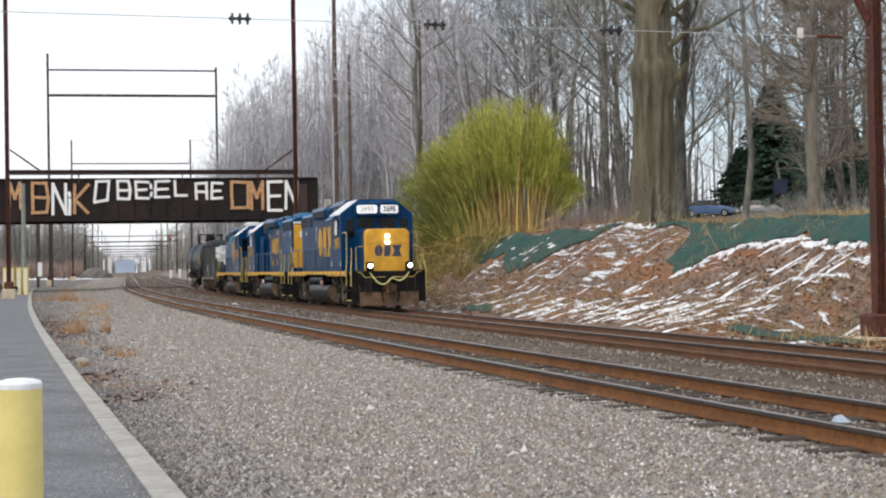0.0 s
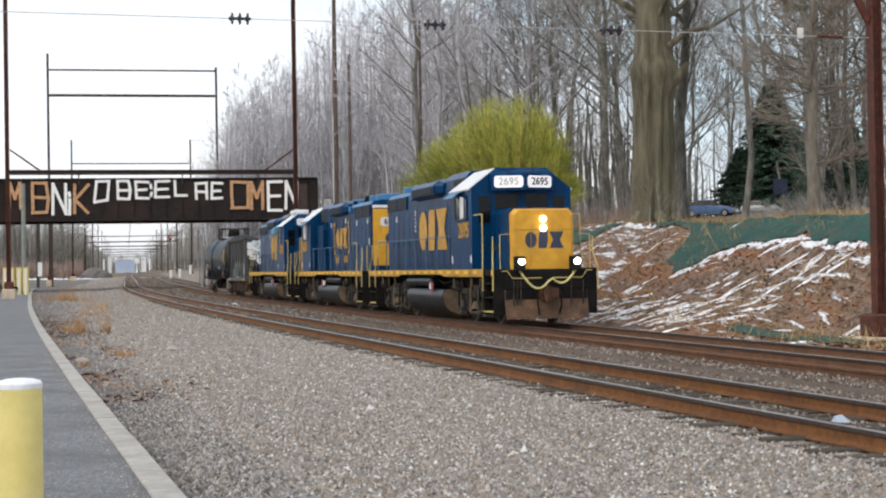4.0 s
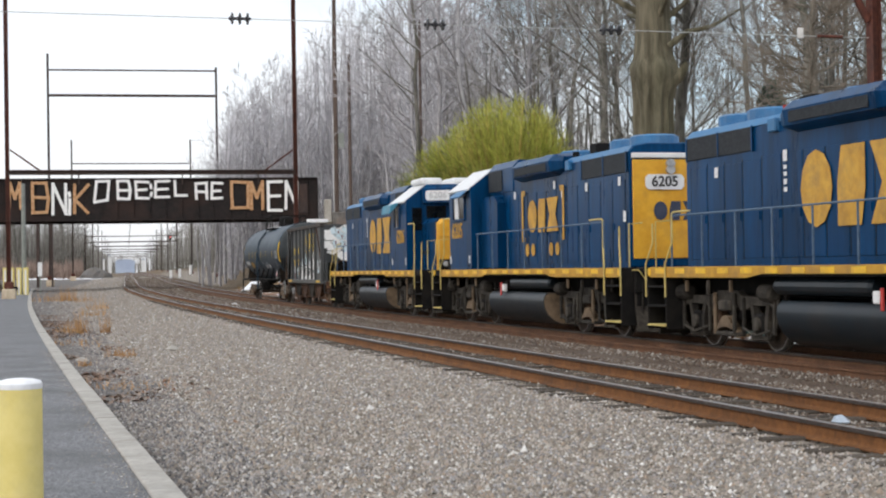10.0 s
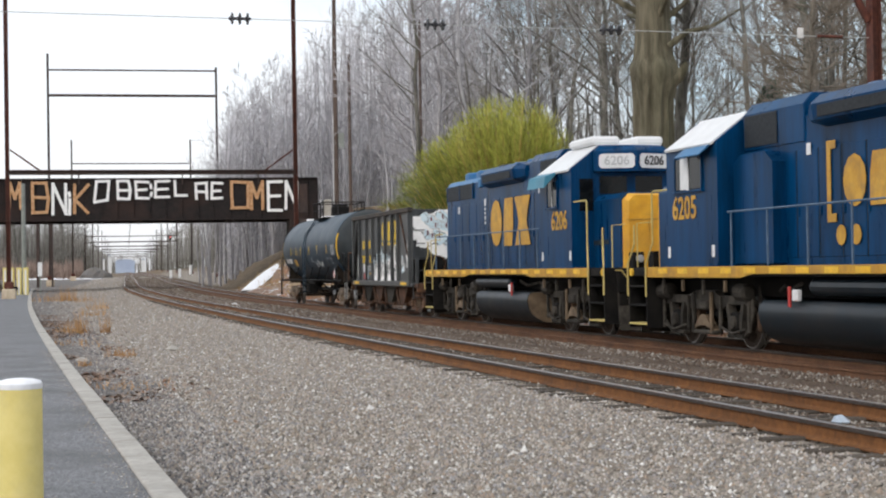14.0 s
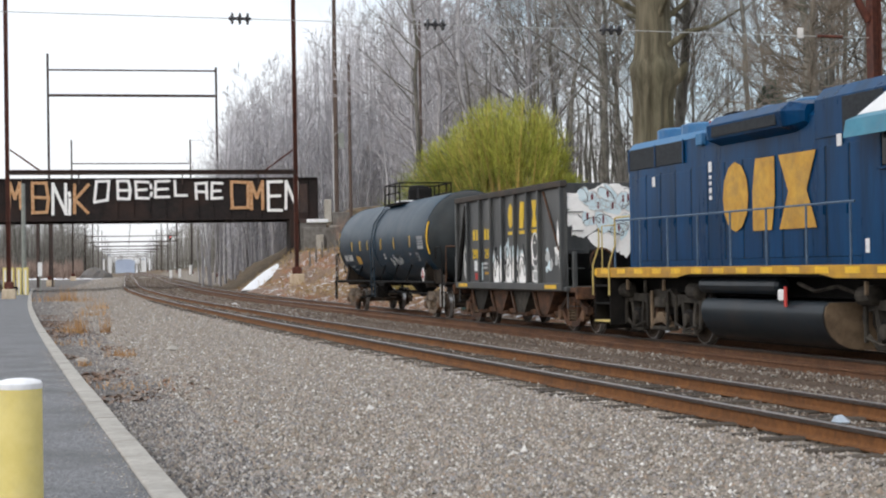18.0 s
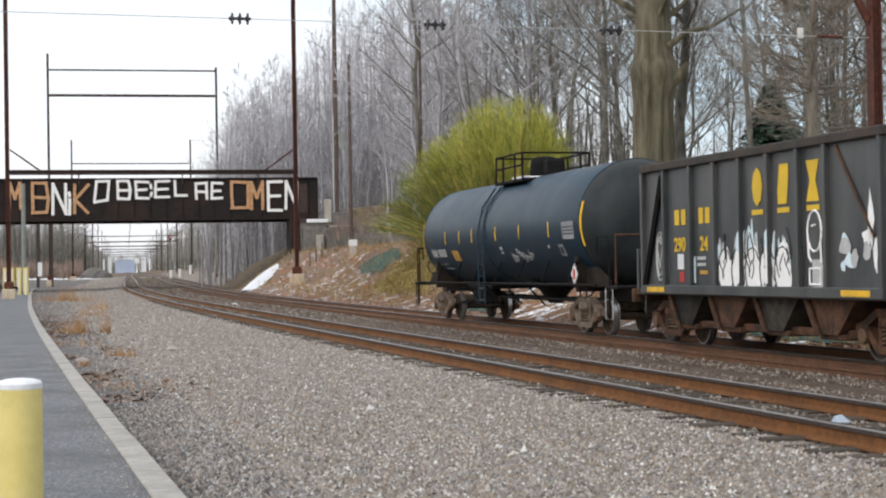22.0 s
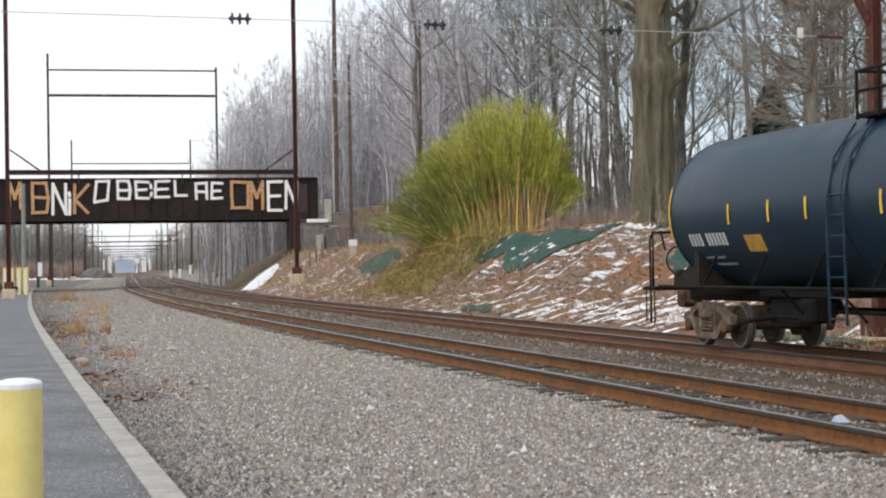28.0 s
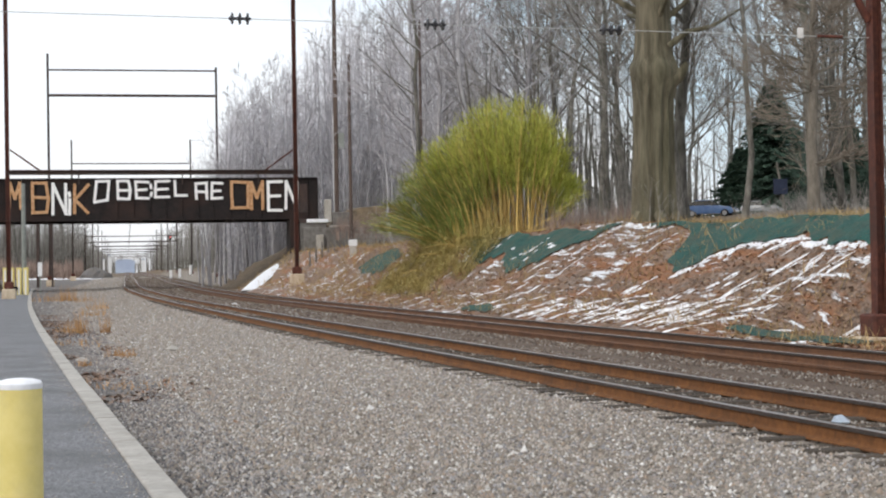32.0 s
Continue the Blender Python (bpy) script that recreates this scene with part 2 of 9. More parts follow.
M_STEEL_DARK = surface("dark_steel", (0.045, 0.035, 0.035), (0.085, 0.062, 0.055), 4, 0.75, 0.2, bump=0.2, stain=(0.1, 0.05, 0.03), stain_scale=0.5, stain_amount=0.5)
M_GIRDER = surface("girder_paint", (0.009, 0.007, 0.007), (0.026, 0.018, 0.017), 3, 0.75, 0.1, bump=0.3, stain=(0.06, 0.028, 0.018), stain_scale=0.3, stain_amount=0.6)
M_WHITE_SPRAY = surface("white_spray_paint", (0.86, 0.86, 0.85), (0.95, 0.95, 0.94), 5, 0.8, bump=0)
M_ORANGE_SPRAY = surface("orange_spray_paint", (0.45, 0.22, 0.09), (0.66, 0.42, 0.24), 3, 0.8, bump=0)
M_INSULATOR = surface("glazed_porcelain", (0.02, 0.02, 0.025), (0.05, 0.05, 0.055), 9, 0.25, bump=0.05)
M_WIRE = surface("wire", (0.42, 0.44, 0.43), (0.55, 0.57, 0.55), 30, 0.6, 0.1, bump=0)
M_YELLOW = surface("yellow_post_paint", (0.72, 0.6, 0.2), (0.8, 0.68, 0.27), 3, 0.55, bump=0.1, stain=(0.5, 0.42, 0.2), stain_scale=2.2, stain_amount=0.4)
M_CHIP = surface("white_chip", (0.6, 0.59, 0.57), (0.8, 0.79, 0.77), 6, 0.8, bump=0.1)
M_SNOW = surface("snow", (0.8, 0.82, 0.86), (0.9, 0.915, 0.94), 14, 0.8, bump=0.6, bump_scale=20, stain=(0.5, 0.47, 0.43), stain_scale=3, stain_amount=0.35)
M_BARK = surface("bark", (0.055, 0.052, 0.045), (0.235, 0.222, 0.2), 3.2, 0.95, bump=0.7, bump_scale=14, bump_dist=0.03, stretch=(1, 1, 0.4), stain=(0.15, 0.155, 0.115), stain_scale=1.1, stain_amount=0.6, vary=0.35)
# paler, bluer tone for distant twigs: haze mixed into the colour
M_HAZE_STEM = surface("hazed_grey_bark", (0.35, 0.345, 0.362), (0.58, 0.572, 0.6), 3, 0.95, bump=0.3, vary=0.5)
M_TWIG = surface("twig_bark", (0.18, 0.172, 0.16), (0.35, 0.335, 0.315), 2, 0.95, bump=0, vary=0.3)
# bark and twigs of far trees, with distance haze put into their colour
M_HAZE_BARK = surface("hazed_bark", (0.235, 0.229, 0.24), (0.44, 0.431, 0.45), 5, 0.95, bump=0.4, stretch=(1, 1, 0.2), vary=0.3)
M_HAZE_TWIG = surface("hazed_twigs", (0.33, 0.324, 0.342), (0.54, 0.531, 0.556), 2, 0.95, bump=0, vary=0.25)
# ---- ground ----
def ease(a, b, x):
    u = min(max((x - a) / (b - a), 0.0), 1.0)
    return u * u * (3 - 2 * u)


ROAD_S = 168.0  # where the road bridge crosses


def ground_z(s, lat):
    z = -0.36
    hump = 7.6 - (max(0.0, ROAD_S - s - 3.4) * 4.0 if s < ROAD_S and lat < 0 else max(0.0, abs(s - ROAD_S) - 6.0) * 0.75)
    hump *= 1.0 - ease(26, 40, -lat)
    low = 2.5 + 0.4 * ease(34, 47, s) + 0.3 * ease(44, 62, s) + 0.15 * math.sin(s * 0.21) * ease(30, 60, s) if s < 150 else 3.2 - 2.4 * ease(178, 200, s)
    crest = max(low, hump)
    if lat < -2.9:
        foot = 4.3 + 1.7 * (1.0 - ease(35.5, 39.5, s)) if s > 20 else 6.0
        u = min(max((-lat - foot) / (1.65 * crest - (foot - 4.3)), 0.0), 1.0)
        u = u * 0.75 + 0.25 * u * u * (3 - 2 * u)
        z += (crest + 0.36) * u
        z = max(z, -0.34 + 0.33 * ease(36, 42, s) * min(max(-lat - 3.0, 0.0), 2.4)) if s < 150 else z
        far = max(0.0, -lat - 14.0)
        z += min(far * 0.08, 3.1) + (0.03 * math.sin(s * 0.6 + lat * 0.7) if u >= 1 else 0.12 * u * math.sin(s * 0.9 + lat * 1.1))
    if lat > 19:
        side = max(-0.36, hump - 0.6 * max(0.0, 27.0 - lat))
        z = max(z, side)
    if s > 250 and lat > 24:
        z += min((lat - 24) * 0.02, 1.5)
    return z


def spread(a, b, fine, grow, limit):
    out, v, d = [], a, fine
    while v < b:
        out.append(v)
        v += d
        d = min(d * grow, limit)
    out.append(b)
    return out


s_list = [-135, -90, -60, -40, -25] + [-15 + 2.0 * i for i in range(115)] + spread(215.0, 1990.0, 4, 1.15, 200)
lat_list = [-v for v in spread(24.0, 1500.0, 3, 1.4, 300)][::-1] + [-22 + i * 0.7 for i in range(29)] + [-1.5, 0, 3, 6, 8, 10, 12, 14, 17, 19] \
    + [20 + i for i in range(9)] + spread(30.0, 1500.0, 4, 1.4, 300)
g = Shape()
for s in s_list:
    for lat in lat_list:
        g.v.append(tuple(at(s, lat, ground_z(s, lat) - (0.14 if 20 < s < 147 and -11.5 < lat < -3.6 else 0.0))))
nl = len(lat_list)
for i in range(len(s_list) - 1):
    for j in range(nl - 1):
        a = i * nl + j
        g.f.append((a, a + nl, a + nl + 1, a + 1))
ground = part("ground", g, M_GROUND, smooth=True)
tagged(ground, "brown soil and leaf litter rising to a wooded bank", "ground", kind="structure")


def kerb_shift(s):
    """The kerb runs straight while the line bends away from it."""
    d = max(0.0, min(s, 190.0) - 13.0)
    return 0.0092 * d + 0.000045 * d * d + 0.00017 * max(0.0, min(s, 190.0) - 120.0) ** 2


def strip(name, s0, s1, step, section, material, zoff=0.0, closed=True, parent=None, smooth=False):
    """A cross-section of (lat, z) pulled along the line."""
    sh = Shape()
    n = max(2, int(math.ceil((s1 - s0) / step)) + 1)
    k = len(section)
    for i in range(n):
        s = s0 + (s1 - s0) * i / (n - 1)
        for lat, z in section:
            sh.v.append(tuple(at(s, lat + (kerb_shift(s) if lat > 12.5 else 0.0), z + zoff)))
    for i in range(n - 1):
        for j in range(k if closed else k - 1):
            sh.f.append((i * k + j, (i + 1) * k + j, (i + 1) * k + (j + 1) % k, i * k + (j + 1) % k))
    if closed:
        sh.f.append(tuple(range(k)))
        sh.f.append(tuple((n - 1) * k + j for j in range(k - 1, -1, -1)))
    return part(name, sh, material, parent, smooth=smooth)


def strip_shape(s0, s1, lat0, lat1, z):
    """A flat slab across the line."""
    ring = lambda s: [at(s, lat0, z), at(s, lat1, z), at(s, lat1, z - 0.3), at(s, lat0, z - 0.3)]
    return Shape().loft([ring(s0), ring(s1)])


# gravel yard between the platform and the near track, and the ballast under both tracks
yard = strip("gravel_yard", -40, 400, 4, [(6.82, -0.122), (7.3, -0.132), (7.9, -0.2), (9, -0.3), (11, -0.32), (12.9, -0.33), (12.9, -0.6), (6.82, -0.6)], M_GRAVEL)
tagged(yard, "grey gravel yard beside the track", "gravel", kind="structure")
bed = strip("ballast", -60, 900, 4, [(-3.9, -0.5), (-2.9, -0.3), (-1.5, -0.215), (1.5, -0.215), (2.4, -0.3), (3.4, -0.3), (4.4, -0.135),
                                     (6.9, -0.135), (7.42, -0.26), (7.5, -0.6), (-3.9, -0.7)], M_BALLAST)
tagged(bed, "rust-stained ballast under two railway tracks", "ballast", kind="structure")

cinders = strip("cinder_strip", 24, 186, 2, [(11.7, -0.326), (12.4, -0.312), (12.87, -0.308), (12.87, -0.4), (11.7, -0.4)], M_CINDER)
tagged(cinders, "dark cinder strip along the foot of the kerb", "gravel", kind="structure")

# ---- platform ----
platform = thing("platform", None, "worn grey asphalt platform with a pale concrete kerb", "platform", kind="structure")
strip("asphalt", -30, 186, 4, [(13.12, -0.215), (13.4, -0.2), (34, -0.14), (34, -0.7), (13.12, -0.7)], M_ASPHALT, parent=platform)
far_walk = strip("gravel_road", 186, 346, 6, [(12.2, -0.3), (16.5, -0.27), (34, -0.2), (34, -0.7), (12.2, -0.7)], M_CINDER)
tagged(far_walk, "dark gravel service road beyond the platform", "road", kind="structure")
rk = random.Random(4)
for i in range(74):
    s = -8 + i * 2.6
    sh = Shape()
    z = -0.19 + rk.uniform(-0.008, 0.008)
    d = rk.uniform(-0.003, 0.003)
    e = 0.0
    sec = [(12.86, z - 0.012), (12.875, z), (13.105, z), (13.12, z - 0.012), (13.12, -0.65), (12.86, -0.65)]
    rings = []
    for q in (s + 0.012, s + 1.3, s + 2.588):
        rings.append([tuple(at(q, l + d + kerb_shift(q), zz)) for l, zz in sec])
    sh.loft(rings)
    part("kerb_stone", sh, M_KERB, platform)
# ---- tracks ----
def rail_section(c, z):
    """Foot, web and head of a flat-bottomed rail."""
    p = [(-0.076, -0.186), (0.076, -0.186), (0.076, -0.172), (0.02, -0.155), (0.011, -0.14), (0.011, -0.055), (0.036, -0.04),
         (0.037, -0.004), (-0.037, -0.004), (-0.036, -0.04), (-0.011, -0.055), (-0.011, -0.14), (-0.02, -0.155), (-0.076, -0.172)]
    return [(c + a, z + b) for a, b in p]


def build_track(name, lat, z, rust, s_far, label):
    tr = thing(name, None, label, "railway track", kind="structure")
    for side in (-1, 1):
        c = lat + side * 0.755
        sh = Shape()
        sec = rail_section(c, z)
        rail = strip("rail", -60, s_far, 3, sec, rust, parent=tr)
        for q in (-1, 1):
            strip("head_side", -60, s_far, 3, [(c + q * 0.039, z - 0.044), (c + q * 0.04, z - 0.006), (c + q * 0.033, z - 0.0045), (c + q * 0.033, z - 0.044)], M_RAILSIDE, parent=rail)
        strip("rail_head", -60, s_far, 3, [(c - 0.034, z - 0.004), (c - 0.03, z), (c + 0.03, z), (c + 0.034, z - 0.004)], M_RAILTOP, parent=rail)
    return tr


track_far = build_track("track_far", 0.0, 0.0, M_RAIL_FAR, 900, "rusty railway track with worn steel rail heads")
track_near = build_track("track_near", NEAR, 0.076, M_RAIL, 900, "rust-brown railway track on old wooden ties")

# a worn-out rail left lying along the far track
spare = strip("spare_rail", -60, 150, 3, rail_section(1.5, -0.07), M_RAIL_FAR)
tagged(spare, "rusty worn rail lying beside the far track", "rail")

# leaf-strewn bank with patches of old snow, cut along the line
def bank_material():
    mat = surface("bank_litter", (0.085, 0.055, 0.04), (0.31, 0.205, 0.14), 5.0, 0.95, bump=1.0, bump_scale=12, bump_dist=0.08,
                  stain=(0.34, 0.29, 0.25), stain_scale=1.3, stain_amount=0.7)
    nt = mat.node_tree
    N, K = nt.nodes, nt.links
    pb = N["Principled BSDF"]
    src = pb.inputs["Base Color"].links[0].from_socket
    tc = N.new("ShaderNodeTexCoord")
    mp = N.new("ShaderNodeMapping")
    mp.inputs["Rotation"].default_value = (0, 0, radians(-32))
    mp.inputs["Scale"].default_value = (0.33, 2.3, 1.0)
    K.new(tc.outputs["Object"], mp.inputs[0])
    n = N.new("ShaderNodeTexNoise")
    n.inputs["Scale"].default_value = 2.0
    n.inputs["Detail"].default_value = 9
    n.inputs["Roughness"].default_value = 0.62
    K.new(mp.outputs[0], n.inputs[0])
    big = N.new("ShaderNodeTexNoise")
    big.inputs["Scale"].default_value = 0.16
    K.new(tc.outputs["Object"], big.inputs[0])
    m1 = N.new("ShaderNodeMath")
    m1.operation = "MULTIPLY_ADD"
    m1.inputs[1].default_value = 0.5
    K.new(big.outputs[0], m1.inputs[0])
    K.new(n.outputs[0], m1.inputs[2])
    ramp = N.new("ShaderNodeValToRGB")
    ramp.color_ramp.elements[0].position, ramp.color_ramp.elements[1].position = 0.838, 0.885
    K.new(m1.outputs[0], ramp.inputs[0])
    mx = N.new("ShaderNodeMixRGB")
    mx.inputs[2].default_value = (0.8, 0.83, 0.87, 1)
    K.new(ramp.outputs[0], mx.inputs[0])
    # patches of fresher rust-coloured leaves
    n3 = N.new("ShaderNodeTexNoise")
    n3.inputs["Scale"].default_value = 0.55
    n3.inputs["Detail"].default_value = 8
    n3.inputs["Roughness"].default_value = 0.72
    K.new(mp.outputs[0], n3.inputs[0])
    r3 = N.new("ShaderNodeValToRGB")
    r3.color_ramp.elements[0].position, r3.color_ramp.elements[1].position = 0.48, 0.6
    r3.color_ramp.elements[1].color = (0.75, 0.75, 0.75, 1)
    K.new(n3.outputs[0], r3.inputs[0])
    leafy = N.new("ShaderNodeMixRGB")
    leafy.inputs[2].default_value = (0.3, 0.122, 0.048, 1)
    K.new(r3.outputs[0], leafy.inputs[0])
    K.new(src, leafy.inputs[1])
    K.new(leafy.outputs[0], mx.inputs[1])
    K.new(mx.outputs[0], pb.inputs["Base Color"])
    return mat


M_BANK = bank_material()
BANK_AT = stand(60)
BANK_INV = BANK_AT.inverted()


def draped(name, s0, s1, lat_of, n, k, lift, material, rough=0.0, seed=0):
    """A sheet that lies on the bank; lat_of(s) gives its lower and upper edge."""
    sh = Shape()
    for i in range(n + 1):
        s = s0 + (s1 - s0) * i / n
        lo, hi = lat_of(s)
        for j in range(k + 1):
            lat = lo + (hi - lo) * j / k
            p = at(s, lat, ground_z(s, lat) + lift + rough * noise.noise((s * 1.3 + seed, lat * 1.3, 0)))
            sh.v.append(tuple(BANK_INV @ p))
    for i in range(n):
        for j in range(k):
            a = i * (k + 1) + j
            sh.f.append((a, a + 1, a + k + 2, a + k + 1))
    ob = part(name, sh, material, smooth=True)
    ob.matrix_world = BANK_AT
    return ob


bank = draped("bank", 18, 150, lambda s: (-3.1, -11.8), 250, 32, 0.06, M_BANK, 0.07)
tagged(bank, "railway bank of brown leaves with streaks of old snow", "bank", kind="structure")

# green erosion blankets pegged over the top of the bank
M_CLOTH = surface("green_mesh_cloth", (0.008, 0.052, 0.044), (0.02, 0.09, 0.073), 3, 0.8, bump=1.0, bump_scale=7, bump_dist=0.06, stain=(0.1, 0.085, 0.055), stain_scale=1.1, stain_amount=0.7)


def lerp_table(tab, s):
    for (a, *va), (b, *vb) in zip(tab, tab[1:]):
        if s <= b:
            u = (s - a) / (b - a)
            return [x + (y - x) * u for x, y in zip(va, vb)]
    return tab[-1][1:]


def ragged(tab, s, seed):
    lo, hi = lerp_table(tab, s)
    return lo + 0.28 * noise.noise((s * 1.1, seed, 0)) + 0.1 * noise.noise((s * 4.3, seed, 2)), hi


def blanket(tab, seed, label):
    ob = draped("erosion_blanket", tab[0][0], tab[-1][0], lambda s: ragged(tab, s, seed), max(12, int((tab[-1][0] - tab[0][0]) * 5)), 16, 0.13, M_CLOTH, 0.07)
    tagged(ob, label, "ground cloth", "green blankets on the bank")


blanket([(30, -7.5, -10.8), (38.5, -7.5, -10.8), (41.2, -7.75, -10.8), (43.5, -8.3, -10.8), (45, -7.9, -10.8), (47.2, -7.6, -10.8), (49.5, -6.8, -10.8), (51.0, -7.0, -10.7), (52.2, -8.6, -10.5), (56.5, -9.1, -10.2), (58.5, -9.4, -9.8)], 3, "dark green mesh blanket over the top of the bank")
blanket([(61.5, -9.2, -9.4), (63, -8.8, -9.4), (65.2, -8.3, -9.4), (66.2, -7.2, -9.4), (69.6, -6.8, -9.3), (71.5, -7.3, -9.3), (73, -7.7, -9.3), (77, -7.4, -9.3), (80, -8.0, -9.2), (83, -8.7, -9.1)], 8, "green mesh blanket with snow along its edge")
blanket([(33.0, -3.6, -4.7), (35.2, -3.5, -5.2), (37.0, -3.7, -4.6), (39.2, -3.8, -4.2)], 12, "small green cloth at the foot of the bank")
blanket([(98, -6.8, -8.4), (102, -6.6, -8.8), (107, -7.2, -8.6)], 15, "green cloth scrap half under snow")
blanket([(60.8, -3.4, -3.75), (62.5, -3.3, -4.15), (64.5, -3.5, -3.8)], 17, "green cloth scrap at the foot of the bank")


def scatter_mesh(name, verts, faces, material, label, category):
    me = bpy.data.meshes.new(name)
    me.from_pydata(verts, [], faces)
    me.materials.append(material)
    ob = new(name, me)
    return tagged(ob, label, category, kind="stuff")


# snow that lies along the blanket's edge and in streaks down the bank
rs2 = random.Random(41)
sv, sf = [], []


def skin(s, lat):
    """Height of the bank's littered surface."""
    return ground_z(s, lat) + 0.06 + 0.07 * noise.noise((s * 1.3, lat * 1.3, 0))


def snow_patch(s, lat, ls, ll, tilt, lift=0.0):
    n = 10
    base = len(sv)
    sv.append(tuple(at(s, lat, skin(s, lat) + 0.055 + lift)))
    for k in range(n):
        a = 2 * math.pi * k / n
        r1 = rs2.uniform(0.5, 1.2)
        ds, dl = ls * math.cos(a) * r1, ll * math.sin(a) * r1
        q, w = s + ds, lat + dl + tilt * ds
        sv.append(tuple(at(q, w, skin(q, w) + 0.012 + lift)))
    for k in range(n):
        sf.append((base, base + 1 + k, base + 1 + (k + 1) % n))


def drift(s, lat, length, slope, width, lift=0.0):
    """A broken streak of snow that climbs the bank towards the viewer."""
    slope = max(slope, 0.45) * (1.0 + 0.04 * max(0.0, 50.0 - s))
    run = length / math.hypot(1.0, slope)
    n = max(3, int(length / 0.11))
    for k in range(n):
        u = (k + rs2.random()) / n
        if noise.noise((s * 3.1 + u * length * 3.4, lat * 3.1, 6.0)) < 0.14:
            continue
        bend = 0.3 * noise.noise((s * 2.3 + u * length * 1.5, lat * 2.0, 4.0))
        w = width * (0.4 + 0.6 * math.sin(math.pi * min(max(u, 0.05), 0.95))) * rs2.uniform(0.5, 1.25)
        snow_patch(s - u * run + rs2.gauss(0, 0.06), lat - u * run * slope + bend + rs2.gauss(0, width * 1.4), rs2.uniform(0.14, 0.28), w * 1.05, slope, lift)


# along the edge of the large blanket
edge = [(38.5, -7.5), (41.2, -7.7), (43.5, -8.2), (45, -7.8), (47.2, -7.5), (49.5, -6.75)]
for (s0, l0), (s1, l1) in zip(edge, edge[1:]):
    for k in range(14):
        u = (k + rs2.random()) / 14
        snow_patch(s0 + (s1 - s0) * u, l0 + (l1 - l0) * u + rs2.uniform(-0.1, 0.14), rs2.uniform(0.15, 0.4), rs2.uniform(0.04, 0.13), (l1 - l0) / (s1 - s0))
# long streaks below it, broad at the foot
for s, lat, length, slope, width in ((52.6, -5.3, 5.2, 0.3, 0.13), (51.8, -6.0, 1.8, 0.9, 0.1), (46.4, -4.0, 2.6, 0.9, 0.12), (44.6, -4.4, 3.2, 0.7, 0.11), (49.6, -4.0, 3.0, 0.4, 0.13),
                                     (42.6, -4.2, 3.4, 0.3, 0.12), (40.0, -6.0, 2.2, 0.95, 0.1), (45.4, -6.0, 2.6, 0.16, 0.08), (51.2, -4.2, 1.6, 0.8, 0.1), (48.4, -3.9, 2.4, 0.6, 0.13),
                                     (47.4, -5.2, 2.6, 0.6, 0.1), (50.6, -4.9, 2.2, 0.6, 0.1), (54.6, -7.6, 1.6, 0.5, 0.07), (49.8, -6.4, 1.6, 0.5, 0.08), (41.0, -5.0, 2.0, 0.6, 0.07)):
    drift(s, lat, length * 0.5, slope * 0.75, width)
    drift(s - 0.4 * length, lat - 0.2 * length + rs2.uniform(-0.4, 0.4), length * 0.3, slope, width * 0.9)
for k in range(120):
    drift(rs2.uniform(41, 58), rs2.uniform(-4.7, -3.2), rs2.uniform(0.3, 1.0), rs2.uniform(0.6, 1.3), rs2.uniform(0.07, 0.16))
for k in range(270):
    s = 34 + 49 * rs2.random()
    lat = -3.4 - 4.6 * rs2.random() ** 1.25
    bare = 52.2 < s < 57.0 and lat < -4.6
    keep = 1.0 if 41 < s < 52 and lat > -6.3 else (0.62 if 57 < s < 70 else 0.4)
    if s < 40.5:
        keep = 0.45
    if lat > -4.9 and 42 < s < 66:
        keep = 1.0
    if bare:
        keep = 0.1
    if rs2.random() > keep or (66 < s < 83 and lat < -6.7) or noise.noise((s * 0.3, lat * 0.6, 3.3)) < -0.25:
        continue
    drift(s, lat, rs2.uniform(0.25, 0.9), rs2.uniform(0.7, 1.5), rs2.uniform(0.06, 0.15))
# along the crest and over the blankets
for k in range(60):
    s = rs2.uniform(51, 66)
    snow_patch(s, -9.45 + rs2.gauss(0, 0.07), rs2.uniform(0.2, 0.7), rs2.uniform(0.05, 0.12), 0.0)
for k in range(13):
    drift(rs2.uniform(65, 82), rs2.uniform(-8.4, -7.2), rs2.uniform(0.8, 2.2), rs2.uniform(0.35, 0.6), rs2.uniform(0.03, 0.06), 0.05)
for k in range(7):
    drift(rs2.uniform(40, 55), rs2.uniform(-9.4, -8.6), rs2.uniform(0.2, 0.6), 0.4, 0.03, 0.05)
for k in range(85):
    drift(rs2.uniform(88, 118), rs2.uniform(-8.4, -3.4), rs2.uniform(0.4, 1.6), rs2.uniform(0.1, 0.5), rs2.uniform(0.05, 0.13))
for k in range(40):
    snow_patch(rs2.uniform(36, 50), rs2.uniform(-13.5, -10.2), rs2.uniform(0.3, 1.0), rs2.uniform(0.1, 0.3), 0.0)
for k in range(34):
    snow_patch(rs2.uniform(30, 38), rs2.uniform(-11.6, -10.1), rs2.uniform(0.3, 0.9), rs2.uniform(0.1, 0.25), 0.0, 0.05)
scatter_mesh("snow_patches", sv, sf, M_SNOW, "thin streaks of old snow lying on the bank", "snow")

